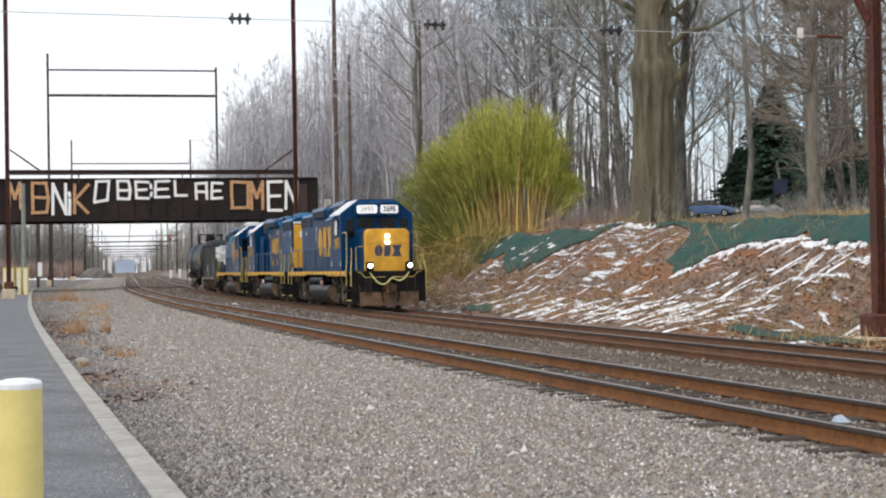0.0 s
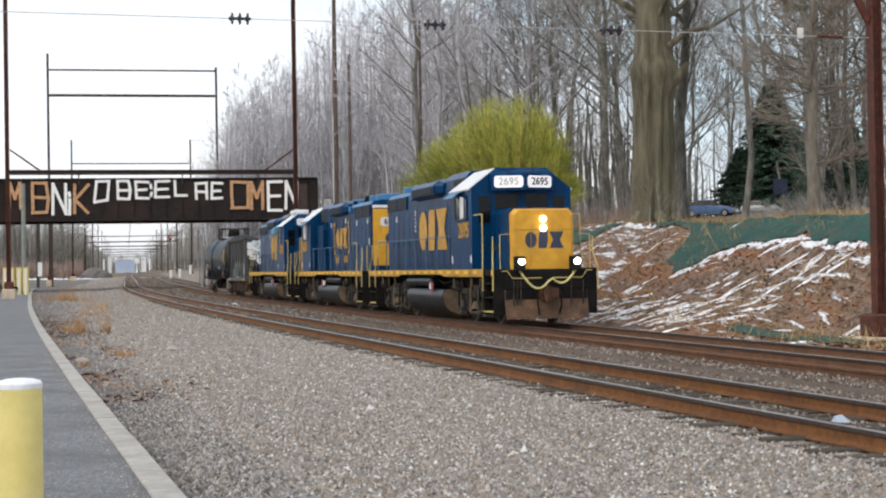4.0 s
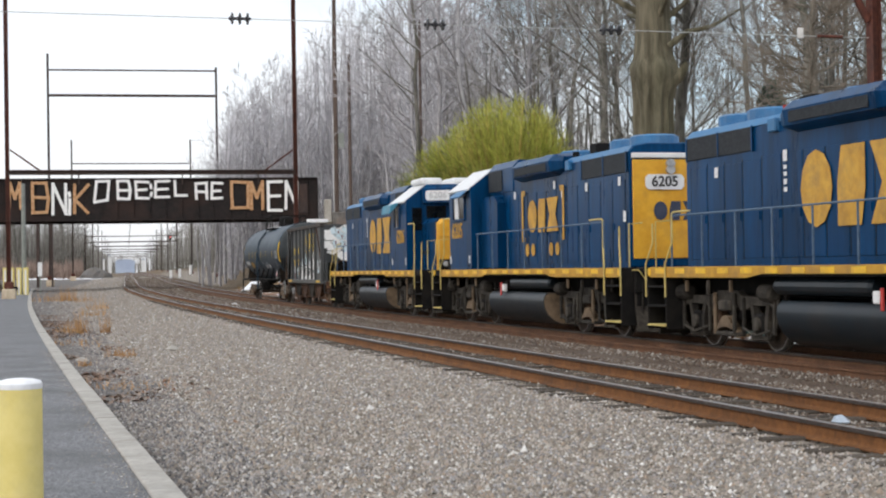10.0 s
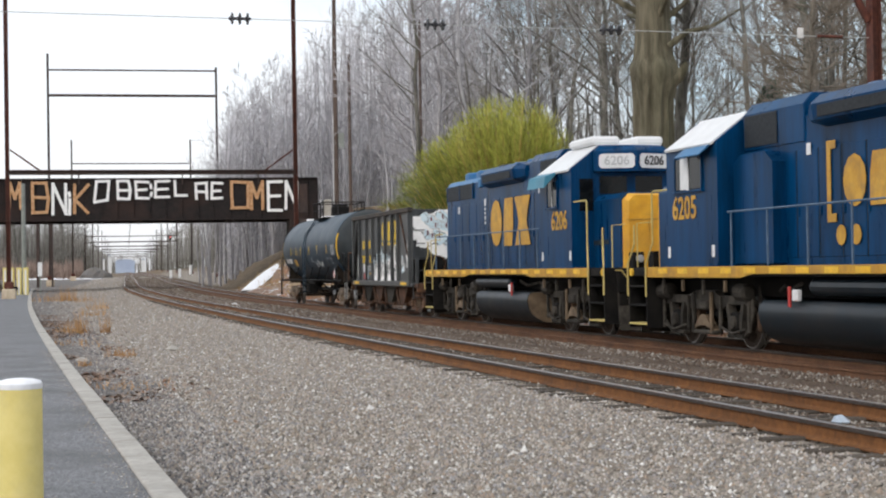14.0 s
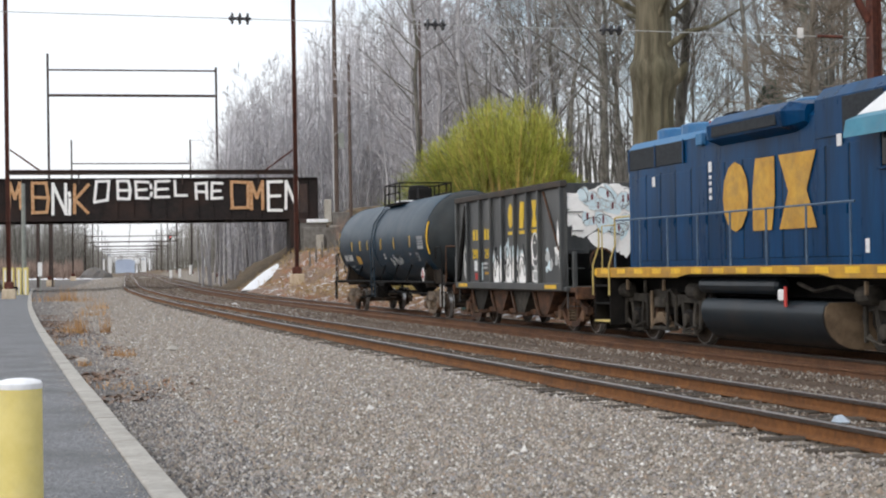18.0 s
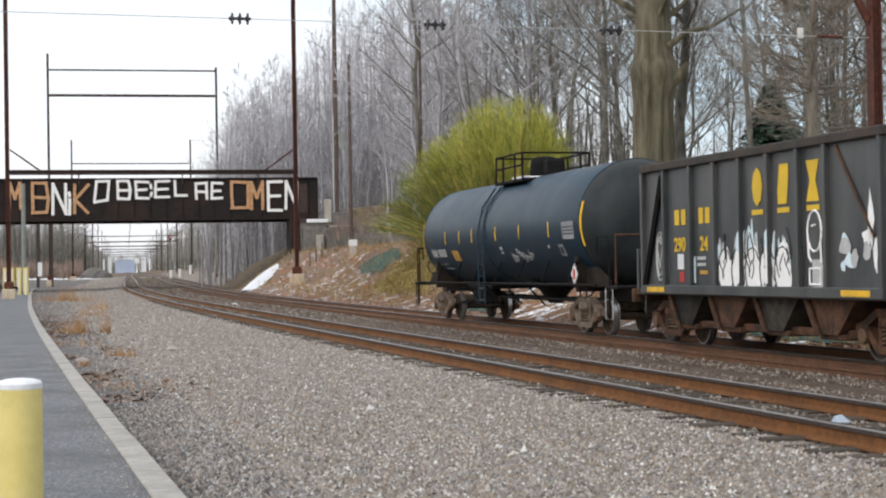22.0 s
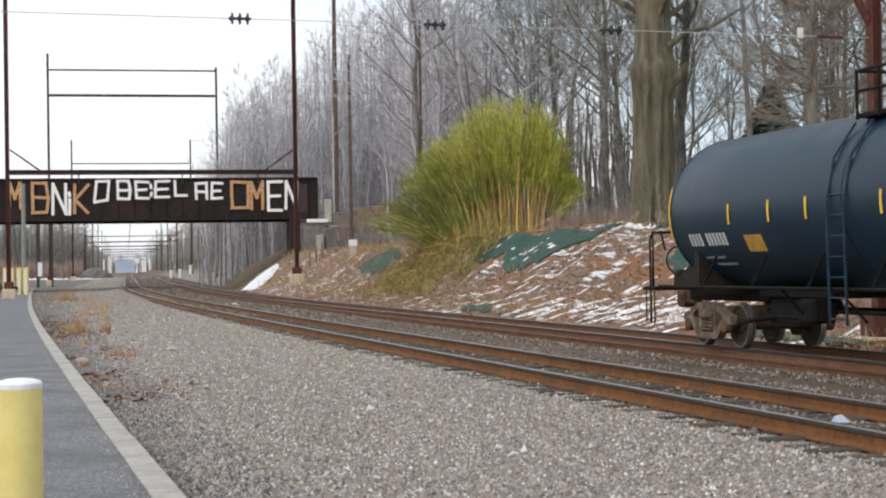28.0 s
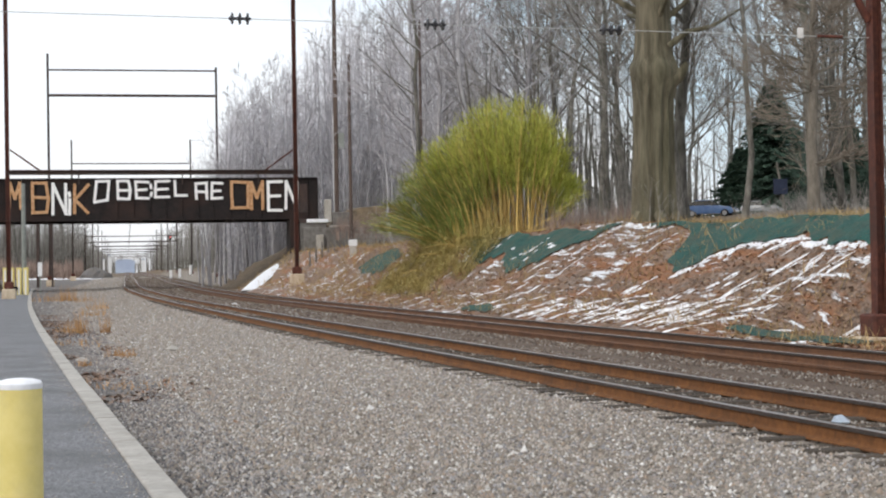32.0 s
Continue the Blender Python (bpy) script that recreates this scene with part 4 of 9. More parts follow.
def bare_tree(seed, height, r0, first, prim, sec, ter, fine, reach=0.3, lean=0.03, droop=0.35, thick=1.0, bark=M_BARK, twig=M_TWIG):
    """Meshes of the trunk with its limbs and of the crown's twigs."""
    r = random.Random(seed)
    tr, cr = Shape(), Shape()
    n = 12
    pts, rads = [], []
    x = y = 0.0
    lx, ly = r.uniform(-lean, lean), r.uniform(-lean, lean)
    for i in range(n + 1):
        t = i / n
        x += lx * height / n + r.uniform(-0.24, 0.24)
        y += ly * height / n + r.uniform(-0.24, 0.24)
        pts.append(Vector((x if i else 0, y if i else 0, -0.4 + (height + 0.4) * t)))
        rads.append(r0 * ((1 - t) ** 0.8 * 0.95 + 0.05) * (1.35 if i == 0 else 1))
    tr.tube(pts, rads, 8, caps=False)
    for a in range(prim):
        t = first + (0.97 - first) * (a + r.random()) / prim
        k = min(int(t * n), n - 1)
        p = pts[k].lerp(pts[k + 1], t * n - k)
        rr = rads[k] * 0.5
        az = r.uniform(0, 2 * math.pi)
        up = 0.55 + 0.5 * t
        d = Vector((math.cos(az), math.sin(az), up))
        ln = height * reach * (1.15 - 0.75 * t) * r.uniform(0.75, 1.2)
        lp, ld, lr = limb(tr, p, d, ln, rr, rr * 0.25, 5, 5, r, 0.3)
        for b in range(sec):
            f = 0.3 + 0.7 * (b + r.random()) / sec
            j = min(int(f * 5), 4)
            q = lp[j].lerp(lp[j + 1], f * 5 - j)
            d2 = side_dir(ld[j], r, r.uniform(0.5, 0.95))
            d2.z = d2.z * 0.8 + 0.2
            l2 = ln * 0.5 * r.uniform(0.6, 1.15) * (1.2 - 0.5 * f)
            p2, dd2, r2 = limb(cr, q, d2, l2, max(lr[j] * 0.45, 0.018), 0.012, 3, 3, r, 0.25)
            for c in range(ter):
                f2 = 0.25 + 0.75 * (c + r.random()) / ter
                j2 = min(int(f2 * 3), 2)
                q2 = p2[j2].lerp(p2[j2 + 1], f2 * 3 - j2)
                d3 = side_dir(dd2[j2], r, r.uniform(0.4, 0.9))
                l3 = l2 * 0.5 * r.uniform(0.6, 1.2)
                p3, dd3, r3 = limb(cr, q2, d3, l3, 0.014 * thick, 0.007 * thick, 2, 3, r, droop)
                for e in range(fine):
                    q3 = p3[0].lerp(p3[2], r.uniform(0.3, 1))
                    d4 = side_dir(dd3[1], r, r.uniform(0.4, 0.9))
                    e1 = d4.cross(Vector((0.3, 0.2, 1))).normalized() * 0.009 * thick
                    tip = q3 + d4 * l3 * r.uniform(0.35, 0.7)
                    cr.add([q3 - e1, q3 + e1, tip], [(0, 1, 2)])
    t_me = tr.mesh("trunk")
    t_me.materials.append(bark)
    t_me.shade_smooth()
    c_me = cr.mesh("crown")
    c_me.materials.append(twig)
    return t_me, c_me


def tree_thing(meshes, pos, turn, size, label, group="", name="bare_tree", lean=(0, 0)):
    t = thing(name, Matrix.Translation(pos) @ Euler((lean[0], lean[1], turn)).to_matrix().to_4x4(), label, "tree", group)
    t.scale = (size, size, size)
    part("trunk", meshes[0], None, t)
    part("crown", meshes[1], None, t)
    return t


NEAR_TREES = [bare_tree(20 + i, 21 + (i % 3) * 2, 0.13 + 0.035 * (i % 3), 0.16 + 0.07 * (i % 3), 20, 6, 6, 3, reach=0.4, lean=0.08) for i in range(6)]
FAR_TREES = [bare_tree(60 + i, 20 + (i % 3) * 2, 0.15 + 0.03 * (i % 2), 0.2, 16, 4, 4, 2, reach=0.34, lean=0.05, thick=2.0, bark=M_HAZE_BARK, twig=M_HAZE_TWIG) for i in range(5)]
WOOD_LABEL = "tall bare grey tree with fine twigs in the winter wood"
SMALL_TREES = [bare_tree(90 + i, 20, 0.2, 0.15, 11, 3, 3, 1, reach=0.34, lean=0.06) for i in range(3)]
rt = random.Random(5)


def clear_of_road(s, lat):
    return abs(s - ROAD_S) > 9


count = 0
for i in range(900):
    s = rt.uniform(22, 120)
    lat = -14 - 56 * rt.random() ** 1.2
    if count >= 30:
        break
    p = at(s, lat, ground_z(s, lat))
    d = p.x / p.y
    if d < -0.06 or d > 0.3 or p.y < 62 or (-0.05 < d < 0.09 and lat > -19) or (0.155 < d < 0.175 and lat > -49) or (d > 0.15 and rt.random() < 0.35) or (0.0 < d < 0.14 and rt.random() < 0.5) or (0.15 < d < 0.225 and p.y < 166):
        continue
    tree_thing(NEAR_TREES[rt.randrange(6)], p, rt.uniform(0, 6.28), rt.uniform(0.8, 1.15), WOOD_LABEL, "bare trees of the wood")
    count += 1
count = 0
for i in range(1800):
    s = rt.uniform(95, 330)
    lat = -8.5 - 45 * rt.random() ** 1.4
    if count >= 90:
        break
    p = at(s, lat, ground_z(s, lat))
    if not clear_of_road(s, lat) or (s < 178 and lat > -15) or p.x / p.y > 0.06 or -0.2 < p.x / p.y < -0.135:
        continue
    tree_thing(FAR_TREES[rt.randrange(5)], p, rt.uniform(0, 6.28), rt.uniform(0.78, 1.12), WOOD_LABEL, "bare trees of the wood")
    count += 1
for i in range(70):
    s = rt.uniform(440, 560)
    lat = 18 + 22 * rt.random() ** 1.5
    p = at(s, lat, ground_z(s, lat))
    tree_thing(SMALL_TREES[rt.randrange(3)], p, rt.uniform(0, 6.28), rt.uniform(0.6, 0.9), "small bare tree beside the line", "small bare trees beyond the bridge")

for i in range(26):
    y = rt.uniform(96, 210)
    d = rt.uniform(-0.1, 0.07)
    if d < -0.032 and y < 180:
        continue
    p = place(d, y)
    if y > 150 and d < -0.06 and y < 185:
        continue
    tree_thing(FAR_TREES[rt.randrange(5)], p, rt.uniform(0, 6.28), rt.uniform(1.0, 1.3), WOOD_LABEL, "bare trees of the wood")

rn = random.Random(55)
for i in range(42):
    y = rn.uniform(195, 300)
    d = rn.uniform(-0.134, -0.03)
    tree_thing(FAR_TREES[rn.randrange(5)], place(d, y), rn.uniform(0, 6.28), rn.uniform(0.9, 1.15) * (0.95 + 2.6 * (d + 0.1)), WOOD_LABEL, "bare trees of the wood")
for i in range(46):
    y = rn.uniform(380, 520)
    d = rn.uniform(-0.275, -0.226)
    tree_thing(SMALL_TREES[rn.randrange(3)], place(d, y), rn.uniform(0, 6.28), rn.uniform(0.85, 1.1), "small bare tree beside the line", "small bare trees beyond the bridge")

for i in range(9):
    tree_thing(NEAR_TREES[rn.randrange(6)], place(rn.uniform(0.146, 0.24), rn.uniform(176, 225)), rn.uniform(0, 6.28), rn.uniform(1.2, 1.55), WOOD_LABEL, "bare trees of the wood")

# far woods on both sides of the line
fw, fc = Shape(), Shape()
for i in range(760):
    s = rt.uniform(300, 1300)
    side = rt.random() < 0.5
    lat = -9 - 50 * rt.random() if side else 19 + 50 * rt.random() ** 1.4
    h = rt.uniform(12, 20) if side else rt.uniform(9, 14)
    if not side and s < 440:
        s += 150
    b = at(s, lat, ground_z(s, lat) - 0.3)
    top = b + Vector((rt.uniform(-1, 1), rt.uniform(-1, 1), h))
    fw.tube([b, b.lerp(top, 0.5), top], [0.2, 0.14, 0.03], 4, caps=False)
    for k in range(36):
        q = b.lerp(top, rt.uniform(0.25, 0.98))
        az = rt.uniform(0, 6.28)
        d = Vector((math.cos(az), math.sin(az), rt.uniform(0.4, 1.3))) * rt.uniform(1.5, 3.6)
        e = Vector((-math.sin(az), math.cos(az), 0)) * 0.07
        fc.add([q - e, q + e, q + d], [(0, 1, 2)])
        fc.add([q + Vector((0, 0, -0.08)), q + Vector((0, 0, 0.08)), q + d + e * 6], [(0, 1, 2)])
for i in range(150):
    b = at(rt.uniform(960, 1250), rt.uniform(-30, 40), -0.4)
    top = b + Vector((rt.uniform(-1, 1), 0, rt.uniform(6, 12)))
    fw.tube([b, b.lerp(top, 0.5), top], [0.3, 0.2, 0.05], 4, caps=False)
    for k in range(24):
        q = b.lerp(top, rt.uniform(0.1, 0.98))
        d = Vector((rt.uniform(-1, 1), rt.uniform(-1, 1), rt.uniform(0, 1.2))) * rt.uniform(1.5, 3.0)
        e = Vector((0.12, 0, 0))
        fc.add([q - e, q + e, q + d], [(0, 1, 2)])
woods = thing("far_woods", None, "grey leafless woods along the line in the distance", "woods", kind="stuff")
part("trunks", fw, M_BARK, woods, fix=False)
part("twigs", fc, M_TWIG, woods, fix=False)

# deeper wood behind the bank, thin stems and twigs
dw, dp, dc = Shape(), Shape(), Shape()
for i in range(660):
    y = rt.uniform(105, 240)
    d = rt.uniform(0.0, 0.3)
    if i >= 330:
        y = rt.uniform(180, 300) if i < 540 else rt.uniform(385, 540)
        d = rt.uniform(0.06, 0.3) if i < 450 else (rt.uniform(-0.15, -0.09) if i < 540 else rt.uniform(-0.28, -0.227))
    if 0.15 < d < 0.225 and y < 175:
        continue
    b = place(d, y, -0.3)
    h = rt.uniform(5, 15) if i < 450 else (rt.uniform(9, 14) if i < 540 else rt.uniform(12, 19))
    top = b + Vector((rt.uniform(-1.2, 1.2), rt.uniform(-1, 1), h))
    (dp if 450 <= i < 540 else dw).tube([b, b.lerp(top, 0.5) + Vector((rt.uniform(-0.3, 0.3), 0, 0)), top], [0.13, 0.09, 0.02], 4, caps=False)
    for k in range(26):
        q = b.lerp(top, rt.uniform(0.15, 0.98))
        az = rt.uniform(0, 6.28)
        v = Vector((math.cos(az), math.sin(az), rt.uniform(0.2, 1.2))) * rt.uniform(0.8, 2.4)
        e = Vector((-math.sin(az), math.cos(az), 0)) * 0.022
        dc.add([q - e, q + e, q + v], [(0, 1, 2)])
        q2 = q + v * 0.5
        dc.add([q2 - e * 0.7, q2 + e * 0.7, q2 + Vector((v.y, -v.x, v.z)) * 0.5], [(0, 1, 2)])
# dense grey twigs of the wood beyond the bridge
hw, hc = Shape(), Shape()
tops = [(-0.137, 0.098), (-0.1, 0.114), (-0.078, 0.142), (-0.05, 0.162), (0.03, 0.17)]
for i in range(330):
    y = rn.uniform(186, 265)
    d = rn.uniform(-0.137, 0.02)
    b = place(d, y, -0.3)
    if abs(y - ROAD_S) < 12:
        continue
    h = lerp_table(tops, d)[0] * y * rn.uniform(0.72, 1.02)
    top = b + Vector((rn.uniform(-1.0, 1.0), rn.uniform(-1, 1), h))
    hw.tube([b, b.lerp(top, 0.5) + Vector((rn.uniform(-0.4, 0.4), 0, 0)), top], [0.17, 0.11, 0.02], 4, caps=False)
    for k in range(60):
        q = b.lerp(top, rn.uniform(0.22, 0.99))
        az = rn.uniform(0, 6.28)
        v = Vector((math.cos(az), math.sin(az), rn.uniform(0.5, 1.6))) * rn.uniform(1.0, 2.6)
        e = Vector((-math.sin(az), math.cos(az), 0)) * 0.04
        hc.add([q - e, q + e, q + v], [(0, 1, 2)])
        q2 = q + v * 0.45
        hc.add([q2 - e * 0.7, q2 + e * 0.7, q2 + Vector((v.y, -v.x, v.z)) * 0.55], [(0, 1, 2)])
hazy = thing("bridge_woods", None, "dense grey winter wood beyond the road bridge", "woods", kind="stuff")
# both colours here are lightened to stand in for distance haze
part("stems", hw, M_HAZE_TWIG, hazy, fix=False)
part("twigs", hc, M_HAZE_STEM, hazy, fix=False)
deep = thing("deep_wood", None, "grey winter wood behind the bank", "woods", kind="stuff")
part("stems", dw, M_BARK, deep, fix=False)
part("pale_stems", dp, M_HAZE_BARK, deep, "pale grey slender stems", fix=False)
part("twigs", dc, M_TWIG, deep, fix=False)

# the massive many-stemmed tree on the bank
M_BARK_BIG = surface("furrowed_bark", (0.07, 0.062, 0.04), (0.215, 0.19, 0.133), 3.2, 0.95, bump=1.0, bump_scale=7, bump_dist=0.08, stretch=(1, 1, 0.12), stain=(0.085, 0.09, 0.05), stain_scale=0.5, stain_amount=0.6)


def big_tree():
    r = random.Random(77)
    base = place(0.1302, 73)
    t = thing("old_tree", Matrix.Translation(base), "massive old tree with fused furrowed grey-brown stems and a dark burr", "tree")
    tr, cr = Shape(), Shape()
    # one thick trunk: grooves between the fused stems below, a burr where they meet, a plain shaft above
    grooves = [-1.78, -1.13, -0.66, 0.1, 1.0, 1.9, 2.8, 3.6]
    n, rings = 64, []
    for i in range(96):
        z = -0.5 + i * 0.215
        core = 1.02 + 0.3 * math.exp(-(z + 0.5) / 0.45) - 0.02 * max(0.0, min(z, 5.0)) + 0.2 * math.exp(-((z - 6.75) / 0.75) ** 2)
        core -= 0.09 * ease(6.9, 8.2, z) + 0.03 * max(0.0, z - 8.0)
        low = 1.0 - ease(5.4, 6.4, z)
        ring = []
        for k in range(n):
            a = 2 * math.pi * k / n - math.pi
            cut = 0.0
            for g in grooves:
                q = (a - g - 0.1 * math.sin(z * 0.8 + g * 3) + math.pi) % (2 * math.pi) - math.pi
                cut += math.exp(-(q / 0.15) ** 2)
            rad = core * (1 - 0.2 * min(cut, 1.0) * (0.12 + 0.88 * low))
            rad += 0.05 * noise.noise((math.cos(a) * 2.2, math.sin(a) * 2.2, z * 0.5)) + 0.03 * noise.noise((math.cos(a) * 7, math.sin(a) * 7, z * 1.1))
            swell = math.exp(-((z - 6.75) / 0.8) ** 2)
            rad += swell * (0.16 * noise.noise((math.cos(a) * 2.6 + 3, math.sin(a) * 2.6, z * 1.4)) + 0.05 * noise.noise((math.cos(a) * 6, math.sin(a) * 6, z * 3)))
            ring.append((rad * math.cos(a) + 0.012 * z, rad * math.sin(a), z))
        rings.append(ring)
    tr.loft(rings, caps=False)
    # broken stub on the burr, and a root flare
    tr.tube([(0.85, -0.3, 6.55), (1.2, -0.4, 6.75), (1.42, -0.45, 7.05), (1.5, -0.45, 7.3)], [0.4, 0.3, 0.2, 0.08], 10)
    tr.tube([(0.7, -0.7, 8.0), (1.5, -0.9, 8.6), (2.6, -1.1, 8.8), (3.9, -1.0, 9.6)], [0.16, 0.12, 0.09, 0.04], 8)
    for a in (-2.5, -1.4, -0.5, 0.6, 2.2):
        tr.tube([(0.9 * math.cos(a), 0.9 * math.sin(a), 0.5), (1.3 * math.cos(a), 1.3 * math.sin(a), 0.05), (2.0 * math.cos(a), 2.0 * math.sin(a), -0.35)], [0.3, 0.2, 0.08], 8)
    for i in range(20):
        z = r.uniform(8.4, 19)
        az = r.uniform(0, 6.28)
        d = Vector((math.cos(az), math.sin(az), r.uniform(0.2, 0.9)))
        lp, ld, lr = limb(tr, (d.x * 0.6, d.y * 0.6, z), d, r.uniform(3, 7), 0.15, 0.035, 5, 6, r, 0.3)
        for b in range(9):
            f = r.uniform(0.2, 0.95)
            j = min(int(f * 5), 4)
            q = lp[j].lerp(lp[j + 1], f * 5 - j)
            p2, dd, rr2 = limb(cr, q, side_dir(ld[j], r, 0.8), r.uniform(1, 2.6), 0.035, 0.012, 3, 3, r)
            for c in range(9):
                q2 = p2[0].lerp(p2[3], r.uniform(0.2, 1))
                limb(cr, q2, side_dir(dd[1], r, 0.7), r.uniform(0.4, 1.1), 0.012, 0.006, 2, 3, r)
    part("trunk", tr, M_BARK_BIG, t, smooth=True)
    part("crown", cr, M_TWIG, t, fix=False)


big_tree()
M_DARK_BARK = surface("dark_bark", (0.014, 0.013, 0.012), (0.04, 0.036, 0.032), 4, 0.8, bump=0.6, stretch=(1, 1, 0.3))
# single trees on the bank's edge
solo = [(0.066, 91, 0.22, 0.8, 39, "dark trunk at the edge of the bamboo"), (0.0725, 93, 0.12, 0.6, 40, "slim dark trunk at the edge of the bamboo"), (0.1495, 78, 0.3, 1.0, 31, "leaning grey-brown trunk beside the old tree"), (0.1848, 62, 0.14, 0.8, 32, "slim bare tree at the bank's edge"),
        (0.2465, 62, 0.16, 0.75, 34, "slim bare tree behind the bank"), (0.094, 98, 0.2, 0.9, 35, "bare tree behind the bamboo"),
        (0.072, 102, 0.2, 0.95, 36, "bare tree behind the bamboo"), (0.104, 92, 0.2, 0.95, 38, "bare tree beside the old tree"), (-0.012, 105, 0.2, 1.0, 37, "dark slim trunk behind the bamboo")]
for d, y, rad, size, sd, lab in solo:
    tree_thing(bare_tree(sd, 22 if sd < 39 else 6.5, rad / size, 0.4, 14, 4, 4, 3, bark=M_DARK_BARK if sd > 38 else M_BARK), place(d, y), 0.0 if sd == 31 else 0.3 * sd, size, lab, lean=(0, 0.1 if sd == 31 else 0))


def spreading_tree():
    """Pale-barked tree with long, level, crowded twigs."""
    r = random.Random(9)
    t = thing("spreading_tree", Matrix.Translation(place(0.2285, 58)), "pale-barked tree with crowded level branches on the bank", "tree")
    tr, cr = Shape(), Shape()
    tr.tube([(0, 0, -0.4), (0.02, 0, 1.5), (-0.05, 0, 3.2), (0.1, 0, 5), (0.05, 0, 7), (0.2, 0, 9.5)], [0.27, 0.22, 0.2, 0.16, 0.11, 0.04], 10, caps=False)
    for i in range(60):
        z = r.uniform(1.8, 8.8)
        az = r.uniform(0, 6.28)
        d = Vector((math.cos(az), math.sin(az), r.uniform(-0.05, 0.45)))
        ln = r.uniform(2.2, 4.6) * (1 - 0.05 * z)
        lp, ld, lr = limb(tr, (0, 0, z), d, ln, 0.034, 0.01, 5, 4, r, 0.3, 0.26)
        for b in range(9):
            f = r.uniform(0.15, 0.98)
            j = min(int(f * 5), 4)
            q = lp[j].lerp(lp[j + 1], f * 5 - j)
            p2, dd, rr2 = limb(cr, q, side_dir(ld[j], r, 0.6), ln * r.uniform(0.2, 0.42), 0.014, 0.007, 3, 3, r, 0.1)
            for c in range(5):
                q2 = p2[0].lerp(p2[3], r.uniform(0.2, 1))
                limb(cr, q2, side_dir(dd[1], r, 0.6), r.uniform(0.3, 0.8), 0.008, 0.004, 2, 3, r)
    part("trunk", tr, surface("pale_bark", (0.12, 0.105, 0.085), (0.23, 0.205, 0.17), 5, 0.9, bump=0.5, stretch=(1, 1, 0.3)), t, smooth=True)
    part("crown", cr, surface("tan_twigs", (0.16, 0.134, 0.108), (0.28, 0.238, 0.19), 2, 0.9, bump=0), t, fix=False)


spreading_tree()

# undergrowth of saplings and brush
bv, bf = [], []
rb = random.Random(17)
for k in range(3600):
    if k < 2200:
        s, lat = rb.uniform(24, 150), -12.5 - 50 * rb.random() ** 1.5
    elif k < 3000:
        s, lat = rb.uniform(175, 330), -8 - 40 * rb.random() ** 1.3
    else:
        s, lat = rb.uniform(128, 178), -13 - 30 * rb.random()
    p = at(s, lat, ground_z(s, lat))
    h = rb.uniform(0.8, 4.5) * (0.6 if lat > -15 else 1)
    if 0.145 < p.x / p.y < 0.215 and p.y < 172:
        if p.y > 72 or 0.148 < p.x / p.y < 0.184:
            continue
        h *= 0.22
    if 0.215 < p.x / p.y < 0.3 and p.y > 50:
        h *= 0.25
    top = p + Vector((rb.uniform(-0.5, 0.5), rb.uniform(-0.5, 0.5), h))
    sticks = [(p, top, 0.022)]
    for j in range(7):
        q = p.lerp(top, rb.uniform(0.25, 0.95))
        sticks.append((q, q + Vector((rb.uniform(-0.7, 0.7), rb.uniform(-0.7, 0.7), rb.uniform(0.1, 0.9))), 0.012))
    for a0, b0, w in sticks:
        az = rb.uniform(0, 6.28)
        e = Vector((math.cos(az), math.sin(az), 0)) * w
        e2 = Vector((-math.sin(az), math.cos(az), 0)) * w
        n0 = len(bv)
        bv.extend([tuple(a0 - e), tuple(a0 + e), tuple(a0 + e2), tuple(b0)])
        bf.extend([(n0, n0 + 1, n0 + 3), (n0 + 1, n0 + 2, n0 + 3), (n0 + 2, n0, n0 + 3)])
scatter_mesh("undergrowth", bv, bf, M_TWIG, "tangled bare brush and saplings in the wood", "brush")

# brown brush beside the service road beyond the bridge
M_BRUSH = island_tint(surface("brown_brush", (0.2, 0.145, 0.12), (0.36, 0.275, 0.235), 1.2, 0.95, bump=0), 0.4)
fb = Shape()
for k in range(2600):
    s = rb.uniform(352, 420)
    lat = rb.uniform(17, 45)
    p = at(s, lat, ground_z(s, lat) - 0.1)
    h = rb.uniform(0.5, 2.2)
    for j in range(3):
        e = Vector((rb.uniform(-1, 1), rb.uniform(-0.3, 0.3), 0)).normalized() * 0.035
        fb.add([p - e, p + e, p + Vector((rb.uniform(-0.8, 0.8), rb.uniform(-0.5, 0.5), h * rb.uniform(0.6, 1)))], [(0, 1, 2)])
for k in range(4200):
    y = rb.uniform(348, 440)
    d = rb.uniform(-0.285, -0.223)
    p = place(d, y, -0.1)
    h = (3.7 + 0.02 * (y - 348)) * rb.uniform(0.45, 1.1) * (1.0 + 0.5 * noise.noise((d * 150, y * 0.05, 0.5)))
    for j in range(3):
        e = Vector((rb.uniform(-1, 1), rb.uniform(-0.3, 0.3), 0)).normalized() * 0.19
        fb.add([p - e, p + e, p + Vector((rb.uniform(-0.9, 0.9), rb.uniform(-0.5, 0.5), h * rb.uniform(0.6, 1)))], [(0, 1, 2)])
brush = part("far_brush", fb, M_BRUSH, None, fix=False)
tagged(brush, "low brown brush beside the service road", "brush", kind="stuff")

